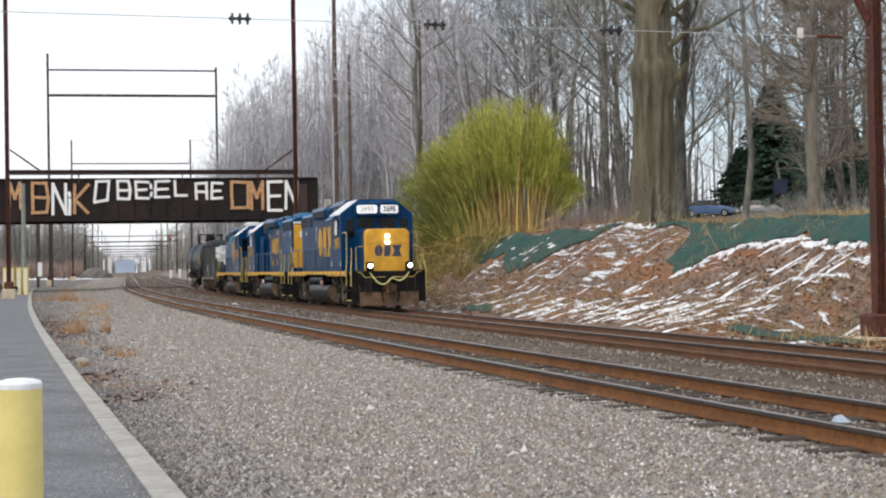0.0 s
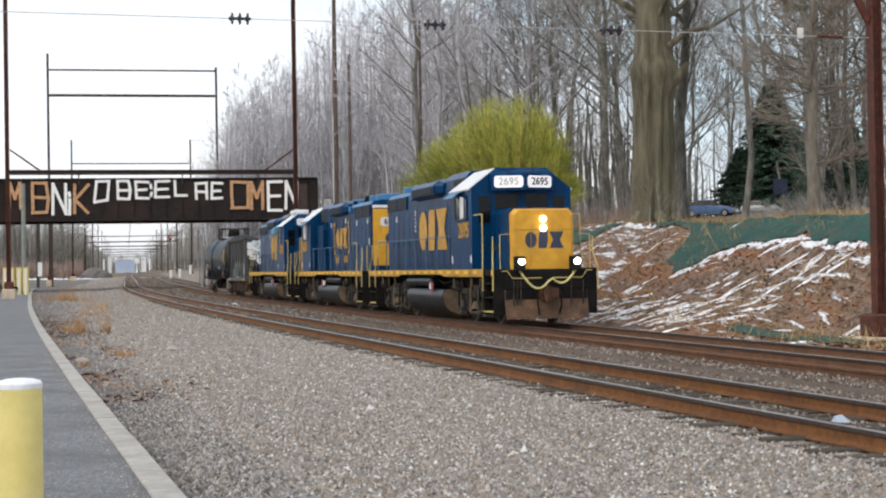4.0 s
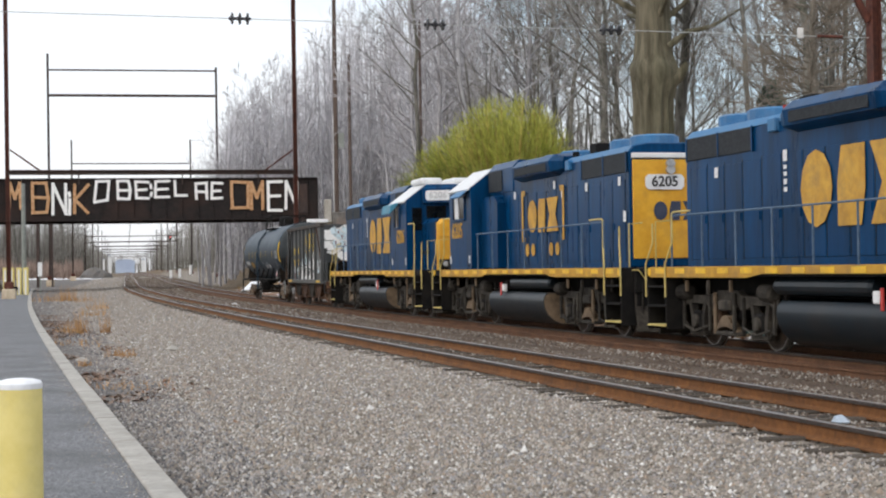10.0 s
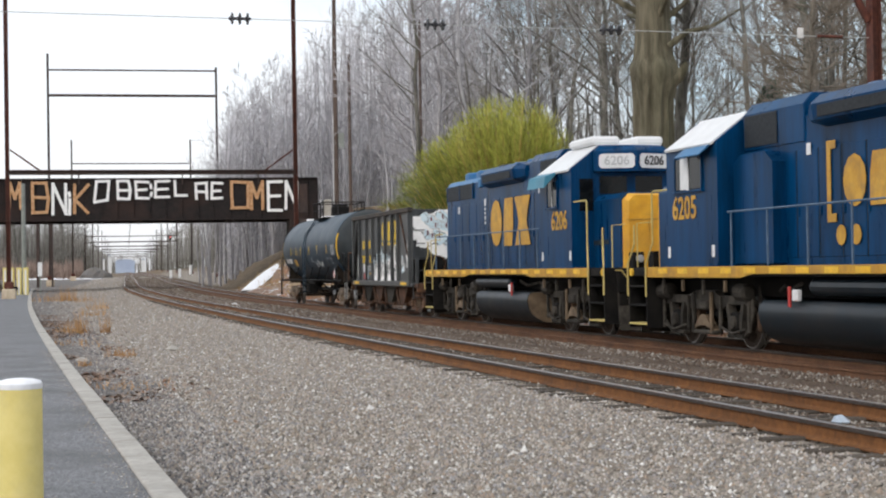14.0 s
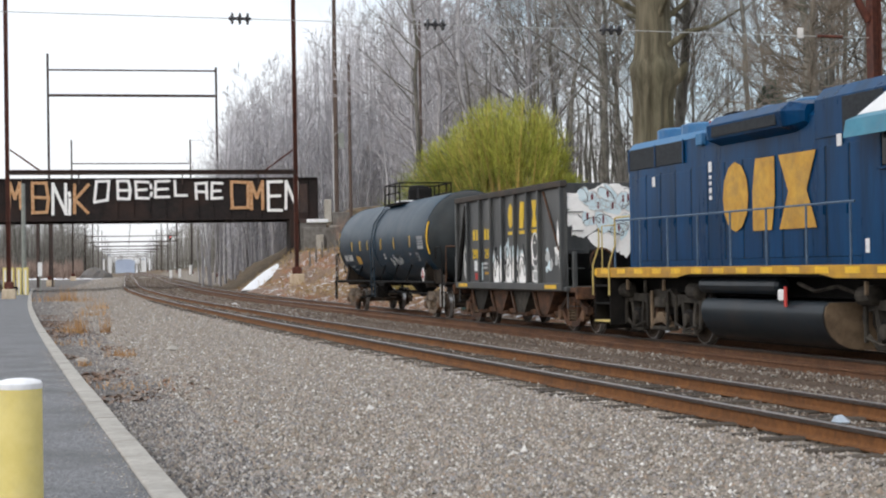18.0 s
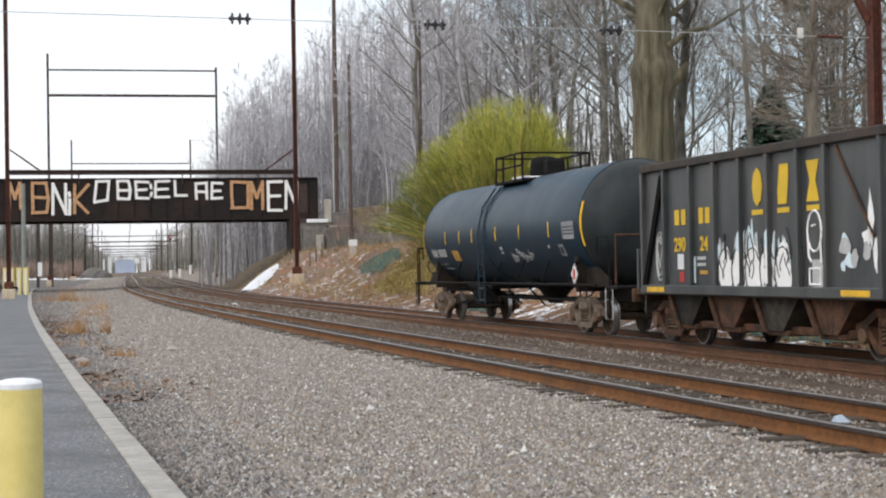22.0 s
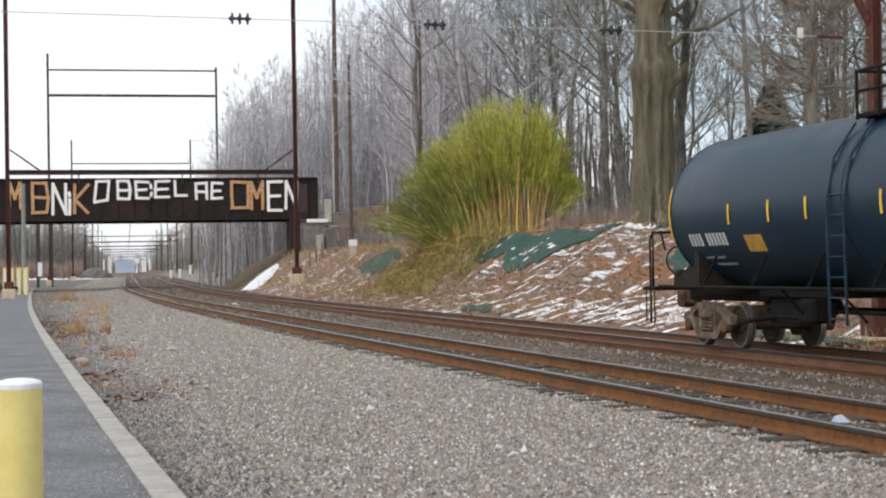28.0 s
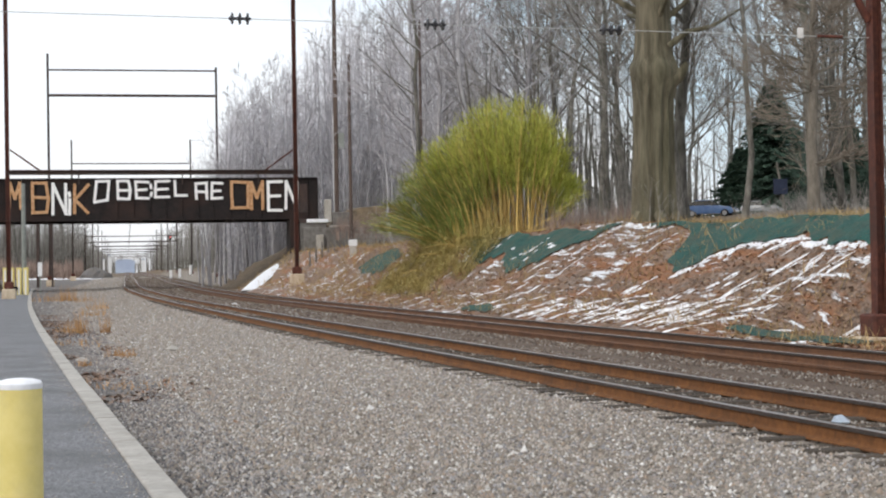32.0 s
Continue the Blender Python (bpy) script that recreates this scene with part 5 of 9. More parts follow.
bb = Shape()
for k in range(1500):
    d, y = rb.uniform(0.066, 0.142), rb.uniform(78, 118)
    p = place(d, y, -0.1)
    h = rb.uniform(0.7, 2.3)
    for j in range(5):
        e = Vector((rb.uniform(-1, 1), rb.uniform(-0.3, 0.3), 0)).normalized() * 0.014
        q = p + Vector((rb.uniform(-0.3, 0.3), rb.uniform(-0.3, 0.3), 0))
        bb.add([q - e, q + e, q + Vector((rb.uniform(-0.7, 0.7), rb.uniform(-0.5, 0.5), h * rb.uniform(0.5, 1)))], [(0, 1, 2)])
rw = random.Random(64)
for k in range(420):
    x, y = rw.uniform(5.2, 8.5), rw.uniform(14.2, 22)
    p = BRIDGE_AT @ Vector((x, y, 4.6 + 0.5 * noise.noise((x, y, 0))))
    for j in range(3):
        e = Vector((rw.uniform(-1, 1), rw.uniform(-0.3, 0.3), 0)).normalized() * 0.03
        bb.add([p - e, p + e, p + Vector((rw.uniform(-0.8, 0.8), rw.uniform(-0.5, 0.5), rw.uniform(0.8, 2.6)))], [(0, 1, 2)])
tagged(part("bank_brush", bb, M_BRUSH, None, fix=False), "tangled brown brush along the edge of the wood", "brush", kind="stuff")

# ---- bamboo ----
M_CULM = surface("bamboo_culm", (0.5, 0.34, 0.1), (0.68, 0.5, 0.18), 3, 0.6, bump=0.1, vary=0.3)
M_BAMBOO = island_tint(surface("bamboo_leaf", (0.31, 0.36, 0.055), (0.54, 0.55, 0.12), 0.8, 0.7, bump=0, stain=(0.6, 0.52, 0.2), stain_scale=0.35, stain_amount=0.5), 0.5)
# darker green for low inner leaves: the clump's shade put into colour
M_BAMBOO_LOW = island_tint(surface("bamboo_leaf_shaded_green", (0.15, 0.2, 0.04), (0.32, 0.36, 0.09), 0.8, 0.7, bump=0, stain=(0.36, 0.33, 0.13), stain_scale=0.4, stain_amount=0.5), 0.5)
M_SHOOT = island_tint(surface("dry_bamboo_grass", (0.3, 0.27, 0.09), (0.56, 0.44, 0.19), 0.7, 0.85, bump=0, stain=(0.28, 0.29, 0.1), stain_scale=0.6, stain_amount=0.6), 0.5)


def bamboo_clump():
    r = random.Random(21)
    base = place(0.037, 88)
    t = thing("bamboo_clump", Matrix.Translation(base), "large yellow-green bamboo clump arching over the bank", "bamboo")
    top, low = Shape(), Shape()
    outline = [(-6.4, 3.2), (-5.0, 5.0), (-3.4, 6.2), (-1.5, 7.4), (0.5, 8.1), (2.0, 7.8), (3.0, 6.8), (3.7, 5.0), (4.1, 3.6)]

    def leaf(sh, q, d, ln, w, droop):
        e = d.cross(Vector((r.uniform(-1, 1), r.uniform(-1, 1), 1))).normalized() * w
        sh.add([q, q + d * ln * 0.45 + e, q + d * ln + Vector((0, 0, -droop)), q + d * ln * 0.45 - e], [(0, 1, 2, 3)])

    for i in range(215):
        f = (i + r.random()) / 215
        bx = -3.7 + 6.4 * f + r.uniform(-0.3, 0.3)
        by = r.uniform(-1.2, 2.4) + 0.45 * max(0.0, -bx - 0.5)
        tx = min(max(-6.2 + 9.9 * f + r.gauss(0, 0.7), -6.4), 4.0)
        reach = lerp_table(outline, tx)[0]
        h = reach * r.uniform(0.62, 1.02) + 0.15
        if bx < -2.5 and r.random() < 0.15:
            h *= 0.6
            tx -= r.uniform(0.2, 1.2)
        oy = r.uniform(-2.4, 1.4)
        for tries in range(12):
            foot = base + Vector((bx, by, 0))
            zb = place(foot.x / foot.y, foot.y).z - base.z - 0.2
            if zb > -0.55:
                break
            by += 0.5
        pts = []
        for k in range(8):
            u = k / 7
            sag = (0.1 + 0.05 * abs(tx - bx)) * u ** 3
            pts.append(Vector((bx + (tx - bx) * u ** 1.5, by + oy * u ** 1.8, zb + h * (u * (1 + sag * 0.5) - sag))))
        stem = Shape().tube(pts, [0.05 * (1 - 0.75 * k / 7) for k in range(8)], 5, caps=False)
        part("culm", stem, M_CULM, t, fix=False)
        bare = 0.46 if bx > -0.6 else (0.32 if bx > -1.6 else 0.12)
        for k in range(260):
            u = bare + (1.0 - bare) * r.random() ** (0.85 if bx < -1.2 else 0.75)
            j = min(int(u * 7), 6)
            q = pts[j].lerp(pts[j + 1], u * 7 - j) + Vector((r.gauss(0, 0.22), r.gauss(0, 0.22), r.gauss(0, 0.14)))
            az = r.uniform(0, 6.28)
            grow = (pts[j + 1] - pts[j]).normalized()
            d = (grow * 1.9 + Vector((math.cos(az), math.sin(az), r.uniform(-0.9, 0.5))) * 0.6).normalized()
            # leaves low on the left take the shade-darkened green
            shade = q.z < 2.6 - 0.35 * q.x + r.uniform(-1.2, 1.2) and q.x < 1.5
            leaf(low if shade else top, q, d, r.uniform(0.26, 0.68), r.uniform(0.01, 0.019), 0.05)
    # fallen and leaning canes at the foot
    for i in range(22):
        x, y = r.uniform(-4.6, 2.4), r.uniform(-2.6, -0.6)
        wp = base + Vector((x, y, 0))
        gz = place(wp.x / wp.y, wp.y).z - base.z
        ln, az = r.uniform(1.0, 2.6), r.uniform(-0.7, 0.7) + (math.pi if r.random() < 0.7 else 0)
        d = Vector((math.cos(az), math.sin(az) - 0.3, r.uniform(-0.35, 0.45))) * ln
        p0 = Vector((x, y, gz + 0.35))
        part("fallen_cane", Shape().tube([p0, p0 + d * 0.5 + Vector((0, 0, 0.12)), p0 + d], [0.03, 0.026, 0.012], 5, caps=False), M_CULM, t, fix=False)
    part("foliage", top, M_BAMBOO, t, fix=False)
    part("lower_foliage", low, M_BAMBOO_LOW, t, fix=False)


bamboo_clump()

# rough grass and young shoots that hang down the bank below the bamboo
sk = Shape()
rg = random.Random(23)
for k in range(17000):
    u = rg.random()
    lat = -9.6 + 4.9 * u
    s = rg.uniform(77.5 - 3.6 * u, 95 - 5 * u)
    if noise.noise((s * 0.35, lat * 0.6, 4.0)) < -0.08 - 0.3 * (1 - u):
        continue
    tuft = 0.5 + noise.noise((s * 0.8, lat * 0.9, 7.0))
    q = at(s, lat, ground_z(s, lat) + 0.05 + max(0.0, tuft) * rg.random() * (1.7 - 0.9 * u))
    d = Vector((rg.uniform(-1.1, 0.25), rg.uniform(-0.9, 0.4), rg.uniform(-0.4, 0.9))).normalized()
    ln = rg.uniform(0.25, 0.85)
    e = d.cross(Vector((0.2, 0.3, 1))).normalized() * rg.uniform(0.01, 0.02)
    sk.add([q, q + d * ln * 0.45 + e, q + d * ln + Vector((0, 0, -0.14)), q + d * ln * 0.45 - e], [(0, 1, 2, 3)])
shoots = part("bank_grass", sk, M_SHOOT, None, fix=False)
tagged(shoots, "olive and straw-coloured rough grass hanging down the bank", "grass", kind="stuff")

# ---- evergreens ----
M_NEEDLE = island_tint(surface("spruce_needles", (0.025, 0.055, 0.04), (0.07, 0.12, 0.085), 2, 0.8, bump=0), 0.4)


def spruce(seed, pos, h, w, label, k0=1.0):
    r = random.Random(seed)
    t = thing("spruce", Matrix.Translation(pos), label, "tree")
    part("trunk", Shape().tube([(0, 0, -0.3), (0, 0, h * 0.5), (0, 0, h)], [0.18, 0.11, 0.02], 7), M_BARK, t)
    sh = Shape()
    for i in range(int(h * 170 / k0)):
        z = h * (0.03 + 0.95 * r.random())
        ln = w * (1 - z / h) * r.uniform(0.7, 1.1) + 0.15
        az = r.uniform(0, 6.28)
        for k in range(12):
            f = (k + r.random()) / 12
            q = Vector((math.cos(az) * ln * f, math.sin(az) * ln * f, z - 0.25 * ln * f + 0.1 * ln * f * f))
            for sgn in (-1, 1):
                d = Vector((math.cos(az + sgn * 0.8), math.sin(az + sgn * 0.8), r.uniform(-0.5, 0.15)))
                l2 = r.uniform(0.18, 0.42) * (1.1 - 0.5 * f) * k0
                e = (Vector((0, 0, 0.035)) + Vector((-math.sin(az), math.cos(az), 0)) * 0.035) * k0
                sh.add([q - e, q + e, q + d * l2], [(0, 1, 2)])
    part("foliage", sh, M_NEEDLE, t, fix=False)


spruce(3, place(0.204, 168), 14.4, 7.6, "dark blue-green spruce beyond the bank", 2.3)
spruce(8, place(0.222, 176), 9.5, 6.0, "broad dark spruce beyond the bank", 2.3)
spruce(4, place(0.249, 170), 10.0, 5.5, "dark green spruce beyond the bank", 2.3)
spruce(5, place(0.253, 98), 5.0, 2.6, "low dark green spruce behind the bank")
spruce(6, place(0.185, 172), 7.4, 5.4, "low dark spruce beyond the bank", 2.3)
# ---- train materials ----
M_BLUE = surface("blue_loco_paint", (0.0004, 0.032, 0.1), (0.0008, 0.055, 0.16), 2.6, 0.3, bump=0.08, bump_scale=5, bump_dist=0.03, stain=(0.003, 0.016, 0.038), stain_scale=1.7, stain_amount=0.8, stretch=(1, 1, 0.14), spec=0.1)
# pale blue of the sunshades; on roofs it paints in the sky's sheen
M_PALE_BLUE_SHEEN = surface("pale_blue_paint_and_roof_sheen", (0.02, 0.13, 0.3), (0.04, 0.18, 0.37), 3, 0.45, bump=0.05, stain=(0.12, 0.16, 0.22), stain_scale=1.3, stain_amount=0.5)
M_GOLD = surface("yellow_loco_paint", (0.64, 0.32, 0.02), (0.76, 0.41, 0.035), 3, 0.5, bump=0.05, stain=(0.4, 0.22, 0.06), stain_scale=1.4, stain_amount=0.5)
M_LETTER = surface("faded_yellow_lettering", (0.5, 0.26, 0.03), (0.64, 0.37, 0.06), 3.5, 0.6, bump=0, stain=(0.12, 0.1, 0.08), stain_scale=2.6, stain_amount=0.45)
M_SILL = surface("worn_yellow_sill", (0.46, 0.24, 0.025), (0.62, 0.35, 0.04), 2.5, 0.6, bump=0.05, stain=(0.26, 0.15, 0.06), stain_scale=1.1, stain_amount=0.85)
M_BLACK = surface("black_underframe", (0.003, 0.003, 0.0035), (0.009, 0.0085, 0.008), 6, 0.8, bump=0.2, stain=(0.03, 0.025, 0.021), stain_scale=1.6, stain_amount=0.45, spec=0.2)
M_TRUCK = surface("dusty_truck_steel", (0.022, 0.02, 0.017), (0.075, 0.066, 0.055), 4, 0.85, bump=0.3, stain=(0.015, 0.013, 0.011), stain_scale=2.2, stain_amount=0.8, vary=0.4, spec=0.25)
M_FUEL = surface("fuel_tank_paint", (0.004, 0.009, 0.014), (0.009, 0.018, 0.026), 3, 0.4, bump=0.06, stain=(0.028, 0.026, 0.024), stain_scale=1.2, stain_amount=0.5, spec=0.3)
M_TANKEND = surface("dusty_tank_end", (0.12, 0.085, 0.052), (0.22, 0.16, 0.105), 3, 0.85, bump=0.2, stain=(0.05, 0.035, 0.024), stain_scale=1.8, stain_amount=0.8)
M_PILOT = surface("rusty_pilot", (0.09, 0.05, 0.03), (0.19, 0.11, 0.065), 3, 0.85, bump=0.3, stain=(0.025, 0.022, 0.02), stain_scale=1.1, stain_amount=0.8)
M_GRILLE = surface("radiator_grille", (0.008, 0.011, 0.016), (0.03, 0.035, 0.04), 14, 0.75, bump=0.5, bump_scale=60)
M_WHITE = surface("white_paint", (0.7, 0.71, 0.72), (0.8, 0.81, 0.82), 4, 0.5, bump=0.05, stain=(0.5, 0.5, 0.5), stain_scale=2, stain_amount=0.4)
M_AWNING = surface("teal_awning_paint", (0.03, 0.19, 0.29), (0.06, 0.26, 0.37), 3, 0.5, bump=0.05, stain=(0.12, 0.2, 0.25), stain_scale=1.3, stain_amount=0.4)
M_HANDRAIL = surface("handrail_yellow", (0.5, 0.38, 0.12), (0.6, 0.48, 0.18), 8, 0.6, bump=0)
M_RAILBLUE = surface("handrail_blue_grey", (0.06, 0.105, 0.17), (0.11, 0.165, 0.24), 8, 0.55, bump=0)
M_WHEEL = surface("wheel_steel", (0.035, 0.026, 0.02), (0.1, 0.068, 0.048), 5, 0.8, 0.2, bump=0.3, stain=(0.02, 0.016, 0.013), stain_scale=2.5, stain_amount=0.7)
M_TREAD = surface("bright_tread", (0.35, 0.34, 0.33), (0.48, 0.47, 0.46), 9, 0.35, 0.9, bump=0.05)
M_DARKBLUE = surface("navy_lettering", (0.03, 0.04, 0.075), (0.05, 0.06, 0.1), 5, 0.5, bump=0)
M_BLACKPAINT = surface("black_number", (0.02, 0.02, 0.022), (0.03, 0.03, 0.033), 5, 0.6, bump=0)
M_GREYPAINT = surface("grey_number", (0.42, 0.43, 0.44), (0.52, 0.53, 0.54), 5, 0.6, bump=0)
M_RED = surface("red_paint", (0.4, 0.03, 0.03), (0.5, 0.05, 0.04), 5, 0.5, bump=0)
M_MAROON = surface("maroon_spray", (0.12, 0.02, 0.03), (0.2, 0.04, 0.05), 6, 0.7, bump=0)
M_HOPMARK = surface("bright_yellow_stencil", (0.68, 0.44, 0.02), (0.8, 0.55, 0.04), 4, 0.6, bump=0, stain=(0.3, 0.2, 0.05), stain_scale=2, stain_amount=0.5)
M_HOSE = surface("yellow_hose", (0.62, 0.55, 0.2), (0.72, 0.66, 0.3), 6, 0.5, bump=0.05)
M_GLASS = surface("dark_cab_glass", (0.003, 0.004, 0.005), (0.008, 0.01, 0.011), 3, 0.1, bump=0, spec=0.22)
M_LAMP_ON = glow("lit_headlight", (1.0, 0.95, 0.85), 7.0)
M_BOARD = glow("lit_number_board", (1.0, 1.0, 1.0), 0.35)
M_BOARD.node_tree.nodes["Principled BSDF"].inputs["Base Color"].default_value = (0.8, 0.8, 0.8, 1)
M_LENS = surface("lamp_lens", (0.3, 0.31, 0.32), (0.42, 0.43, 0.44), 6, 0.15, bump=0)
M_HOPPER = surface("black_hopper_paint", (0.026, 0.03, 0.033), (0.062, 0.067, 0.07), 2.2, 0.42, bump=0.15, bump_scale=8, stain=(0.11, 0.108, 0.102), stain_scale=0.9, stain_amount=0.6, stretch=(1, 1, 0.25), spec=0.5)
M_CHORD = surface("rusty_black_chord", (0.028, 0.027, 0.026), (0.062, 0.055, 0.048), 3, 0.8, bump=0.3, stain=(0.1, 0.06, 0.035), stain_scale=1.2, stain_amount=0.5)
M_HRUST = surface("hopper_rust", (0.035, 0.019, 0.012), (0.15, 0.07, 0.036), 5, 0.85, bump=0.4, stain=(0.014, 0.011, 0.009), stain_scale=1.8, stain_amount=0.85)
M_TANK = surface("dark_tank_paint", (0.003, 0.02, 0.038), (0.006, 0.031, 0.057), 1.2, 0.4, bump=0.05, bump_scale=2.5, bump_dist=0.03, stain=(0.012, 0.027, 0.041), stain_scale=0.6, stain_amount=0.5, spec=0.28)
M_ICE = surface("pale_blue_spray", (0.62, 0.77, 0.83), (0.72, 0.84, 0.89), 4, 0.7, bump=0)
M_HEAD = surface("sooty_tank_head", (0.012, 0.017, 0.02), (0.024, 0.031, 0.035), 1.6, 0.55, bump=0.08, bump_scale=3, bump_dist=0.02, stain=(0.05, 0.045, 0.035), stain_scale=0.9, stain_amount=0.5, spec=0.3)
M_SADDLE = surface("grimy_brown_steel", (0.012, 0.009, 0.007), (0.03, 0.023, 0.017), 3, 0.85, bump=0.3, stain=(0.05, 0.036, 0.024), stain_scale=1.5, stain_amount=0.4, spec=0.25)
M_DUSTY = surface("dusty_cast_steel", (0.09, 0.068, 0.05), (0.23, 0.178, 0.135), 4, 0.9, bump=0.3, stain=(0.025, 0.018, 0.013), stain_scale=2.6, stain_amount=0.8)
M_PANELGREY = surface("dull_grey_decal", (0.2, 0.21, 0.22), (0.34, 0.35, 0.36), 9, 0.7, bump=0)
M_STICKER = surface("grey_stencil", (0.42, 0.43, 0.43), (0.55, 0.56, 0.56), 6, 0.7, bump=0)
M_REFLECT = surface("reflector_yellow", (0.78, 0.45, 0.02), (0.88, 0.56, 0.03), 5, 0.4, bump=0, stain=(0.3, 0.2, 0.06), stain_scale=3, stain_amount=0.5)


def text_mesh(words, size, depth=0.006):
    cu = bpy.data.curves.new("writing", "FONT")
    cu.body = words
    cu.size = size
    cu.align_x, cu.align_y = "CENTER", "CENTER"
    cu.extrude = depth
    cu.offset = size * 0.018
    cu.resolution_u = 3
    ob = bpy.data.objects.new("writing", cu)
    me = bpy.data.meshes.new_from_object(ob)
    bpy.data.objects.remove(ob)
    bpy.data.curves.remove(cu)
    return me


def lettering(name, words, size, m, material, parent, label=""):
    """Each character of a number is a part of its own."""
    me = text_mesh(words, size)
    bm = bmesh.new()
    bm.from_mesh(me)
    todo, groups = set(bm.verts), []
    while todo:
        stack, island = [todo.pop()], []
        while stack:
            v = stack.pop()
            island.append(v)
            for e in v.link_edges:
                o = e.other_vert(v)
                if o in todo:
                    todo.remove(o)
                    stack.append(o)
        groups.append((min(v.co.x for v in island), max(v.co.x for v in island), island))
    groups.sort(key=lambda q: q[0])
    chars = []
    for a, b, island in groups:
        if chars and a < chars[-1][1] - 0.02 * size:
            chars[-1] = (chars[-1][0], max(b, chars[-1][1]), chars[-1][2] + island)
        else:
            chars.append((a, b, island))
    for a, b, island in chars:
        keep = set(island)
        idx = {v: i for i, v in enumerate(island)}
        one = Shape()
        one.v = [tuple(m @ v.co) for v in island]
        one.f = [tuple(idx[v] for v in f.verts) for f in bm.faces if f.verts[0] in keep]
        part(name, one, material, parent, label)
    bm.free()


def face_pose(x, y, z, side, width=1.0):
    """Pose of something flat on a vehicle's flank; side -1 looks towards -y, 1 towards +y."""
    m = Matrix.Translation((x, y, z)) @ Matrix.Rotation(math.pi / 2, 4, "X")
    if side > 0:
        m = Matrix.Translation((x, y, z)) @ Matrix.Rotation(math.pi, 4, "Z") @ Matrix.Rotation(math.pi / 2, 4, "X")
    return m @ Matrix.Diagonal((width, 1, 1, 1))


def put(ob, m):
    ob.matrix_local = m
    return ob


def plate(outline, m, t=0.008):
    """A thin flat piece from an outline of (u, v)."""
    sh = Shape().loft([[tuple(m @ Vector((u, v, 0))) for u, v in outline], [tuple(m @ Vector((u, v, t))) for u, v in outline]])
    return sh


def rect(u0, u1, v0, v1):
    return [(u0, v0), (u1, v0), (u1, v1), (u0, v1)]


def logo(parent, m, w, h, mat):
    """Three plain blocks in the operator's colour."""
    n = 12
    a = w * 0.27
    disc = [(a * 0.55 + a * 0.55 * math.cos(2 * math.pi * i / n), h / 2 + h / 2 * math.sin(2 * math.pi * i / n)) for i in range(n)]
    part("logo_shape", plate(disc, m), mat, parent)
    x0, b = w * 0.345, w * 0.24
    part("logo_shape", plate([(x0, 0), (x0 + b * 0.85, 0), (x0 + b, h * 0.45), (x0 + b, h), (x0 + b * 0.15, h), (x0, h * 0.55)], m), mat, parent)
    x1, c = w * 0.63, w * 0.37
    part("logo_shape", plate([(x1, 0), (x1 + c, 0), (x1 + c * 0.74, h / 2), (x1 + c, h), (x1, h), (x1 + c * 0.26, h / 2)], m), mat, parent)


def wheel_mesh(radius):
    """Two wheels on an axle, turning about local y."""
    sh = Shape()
    for sd in (-1, 1):
        rings = []
        for y, r in ((0.69, radius * 0.3), (0.69, radius * 0.78), (0.675, radius * 0.83), (0.675, radius + 0.028), (0.7, radius + 0.028), (0.715, radius),
                     (0.81, radius - 0.006), (0.812, radius - 0.032), (0.81, radius * 0.84), (0.78, radius * 0.78), (0.78, radius * 0.36), (0.82, radius * 0.3), (0.82, 0.04)):
            rings.append([(r * math.cos(2 * math.pi * j / 28), sd * y, r * math.sin(2 * math.pi * j / 28)) for j in range(28)])
        sh.loft(rings, caps=True)
    sh.tube([(0, -0.95, 0), (0, 0.95, 0)], 0.085, 10)
    # a cast lug makes the turning visible
    for sd in (-1, 1):
        for a in range(3):
            t = a * 2.094
            sh.box(-0.05, 0.05, sd * 0.79 - 0.02, sd * 0.79 + 0.02, -0.04, 0.04, 0.01, Matrix.Translation((math.cos(t) * radius * 0.57, 0, math.sin(t) * radius * 0.57)))
    me = sh.mesh("wheelset")
    fixed(me)
    me.shade_smooth()
    me.set_sharp_from_angle(angle=radians(35))
    me.materials.append(M_WHEEL)
    me.materials.append(M_TREAD)
    for poly in me.polygons:
        c = poly.center
        d = math.hypot(c.x, c.z)
        if (radius * 0.9 < d < radius + 0.03 and abs(poly.normal.y) < 0.5) or (d > radius * 0.94 and abs(c.y) > 0.8):
            poly.material_index = 1
    return me


WHEEL_LOCO = wheel_mesh(0.508)
WHEEL_CAR = wheel_mesh(0.42)
ROLLING = []  # (wheelset, place in its thing's space, radius, direction)


def leaf_spring(x, y, z):
    """A stack of arched spring plates."""
    sh = Shape()
    for k in range(5):
        half = 0.5 - 0.085 * k
        rings = []
        for i in range(7):
            u = -1 + i / 3
            zz = z + 0.062 * k + 0.12 * (1 - u * u) * half / 0.5 - 0.06
            xx = x + u * half
            rings.append([(xx, y - 0.07, zz), (xx, y + 0.07, zz), (xx, y + 0.07, zz + 0.045), (xx, y - 0.07, zz + 0.045)])
        sh.loft(rings)
    return sh


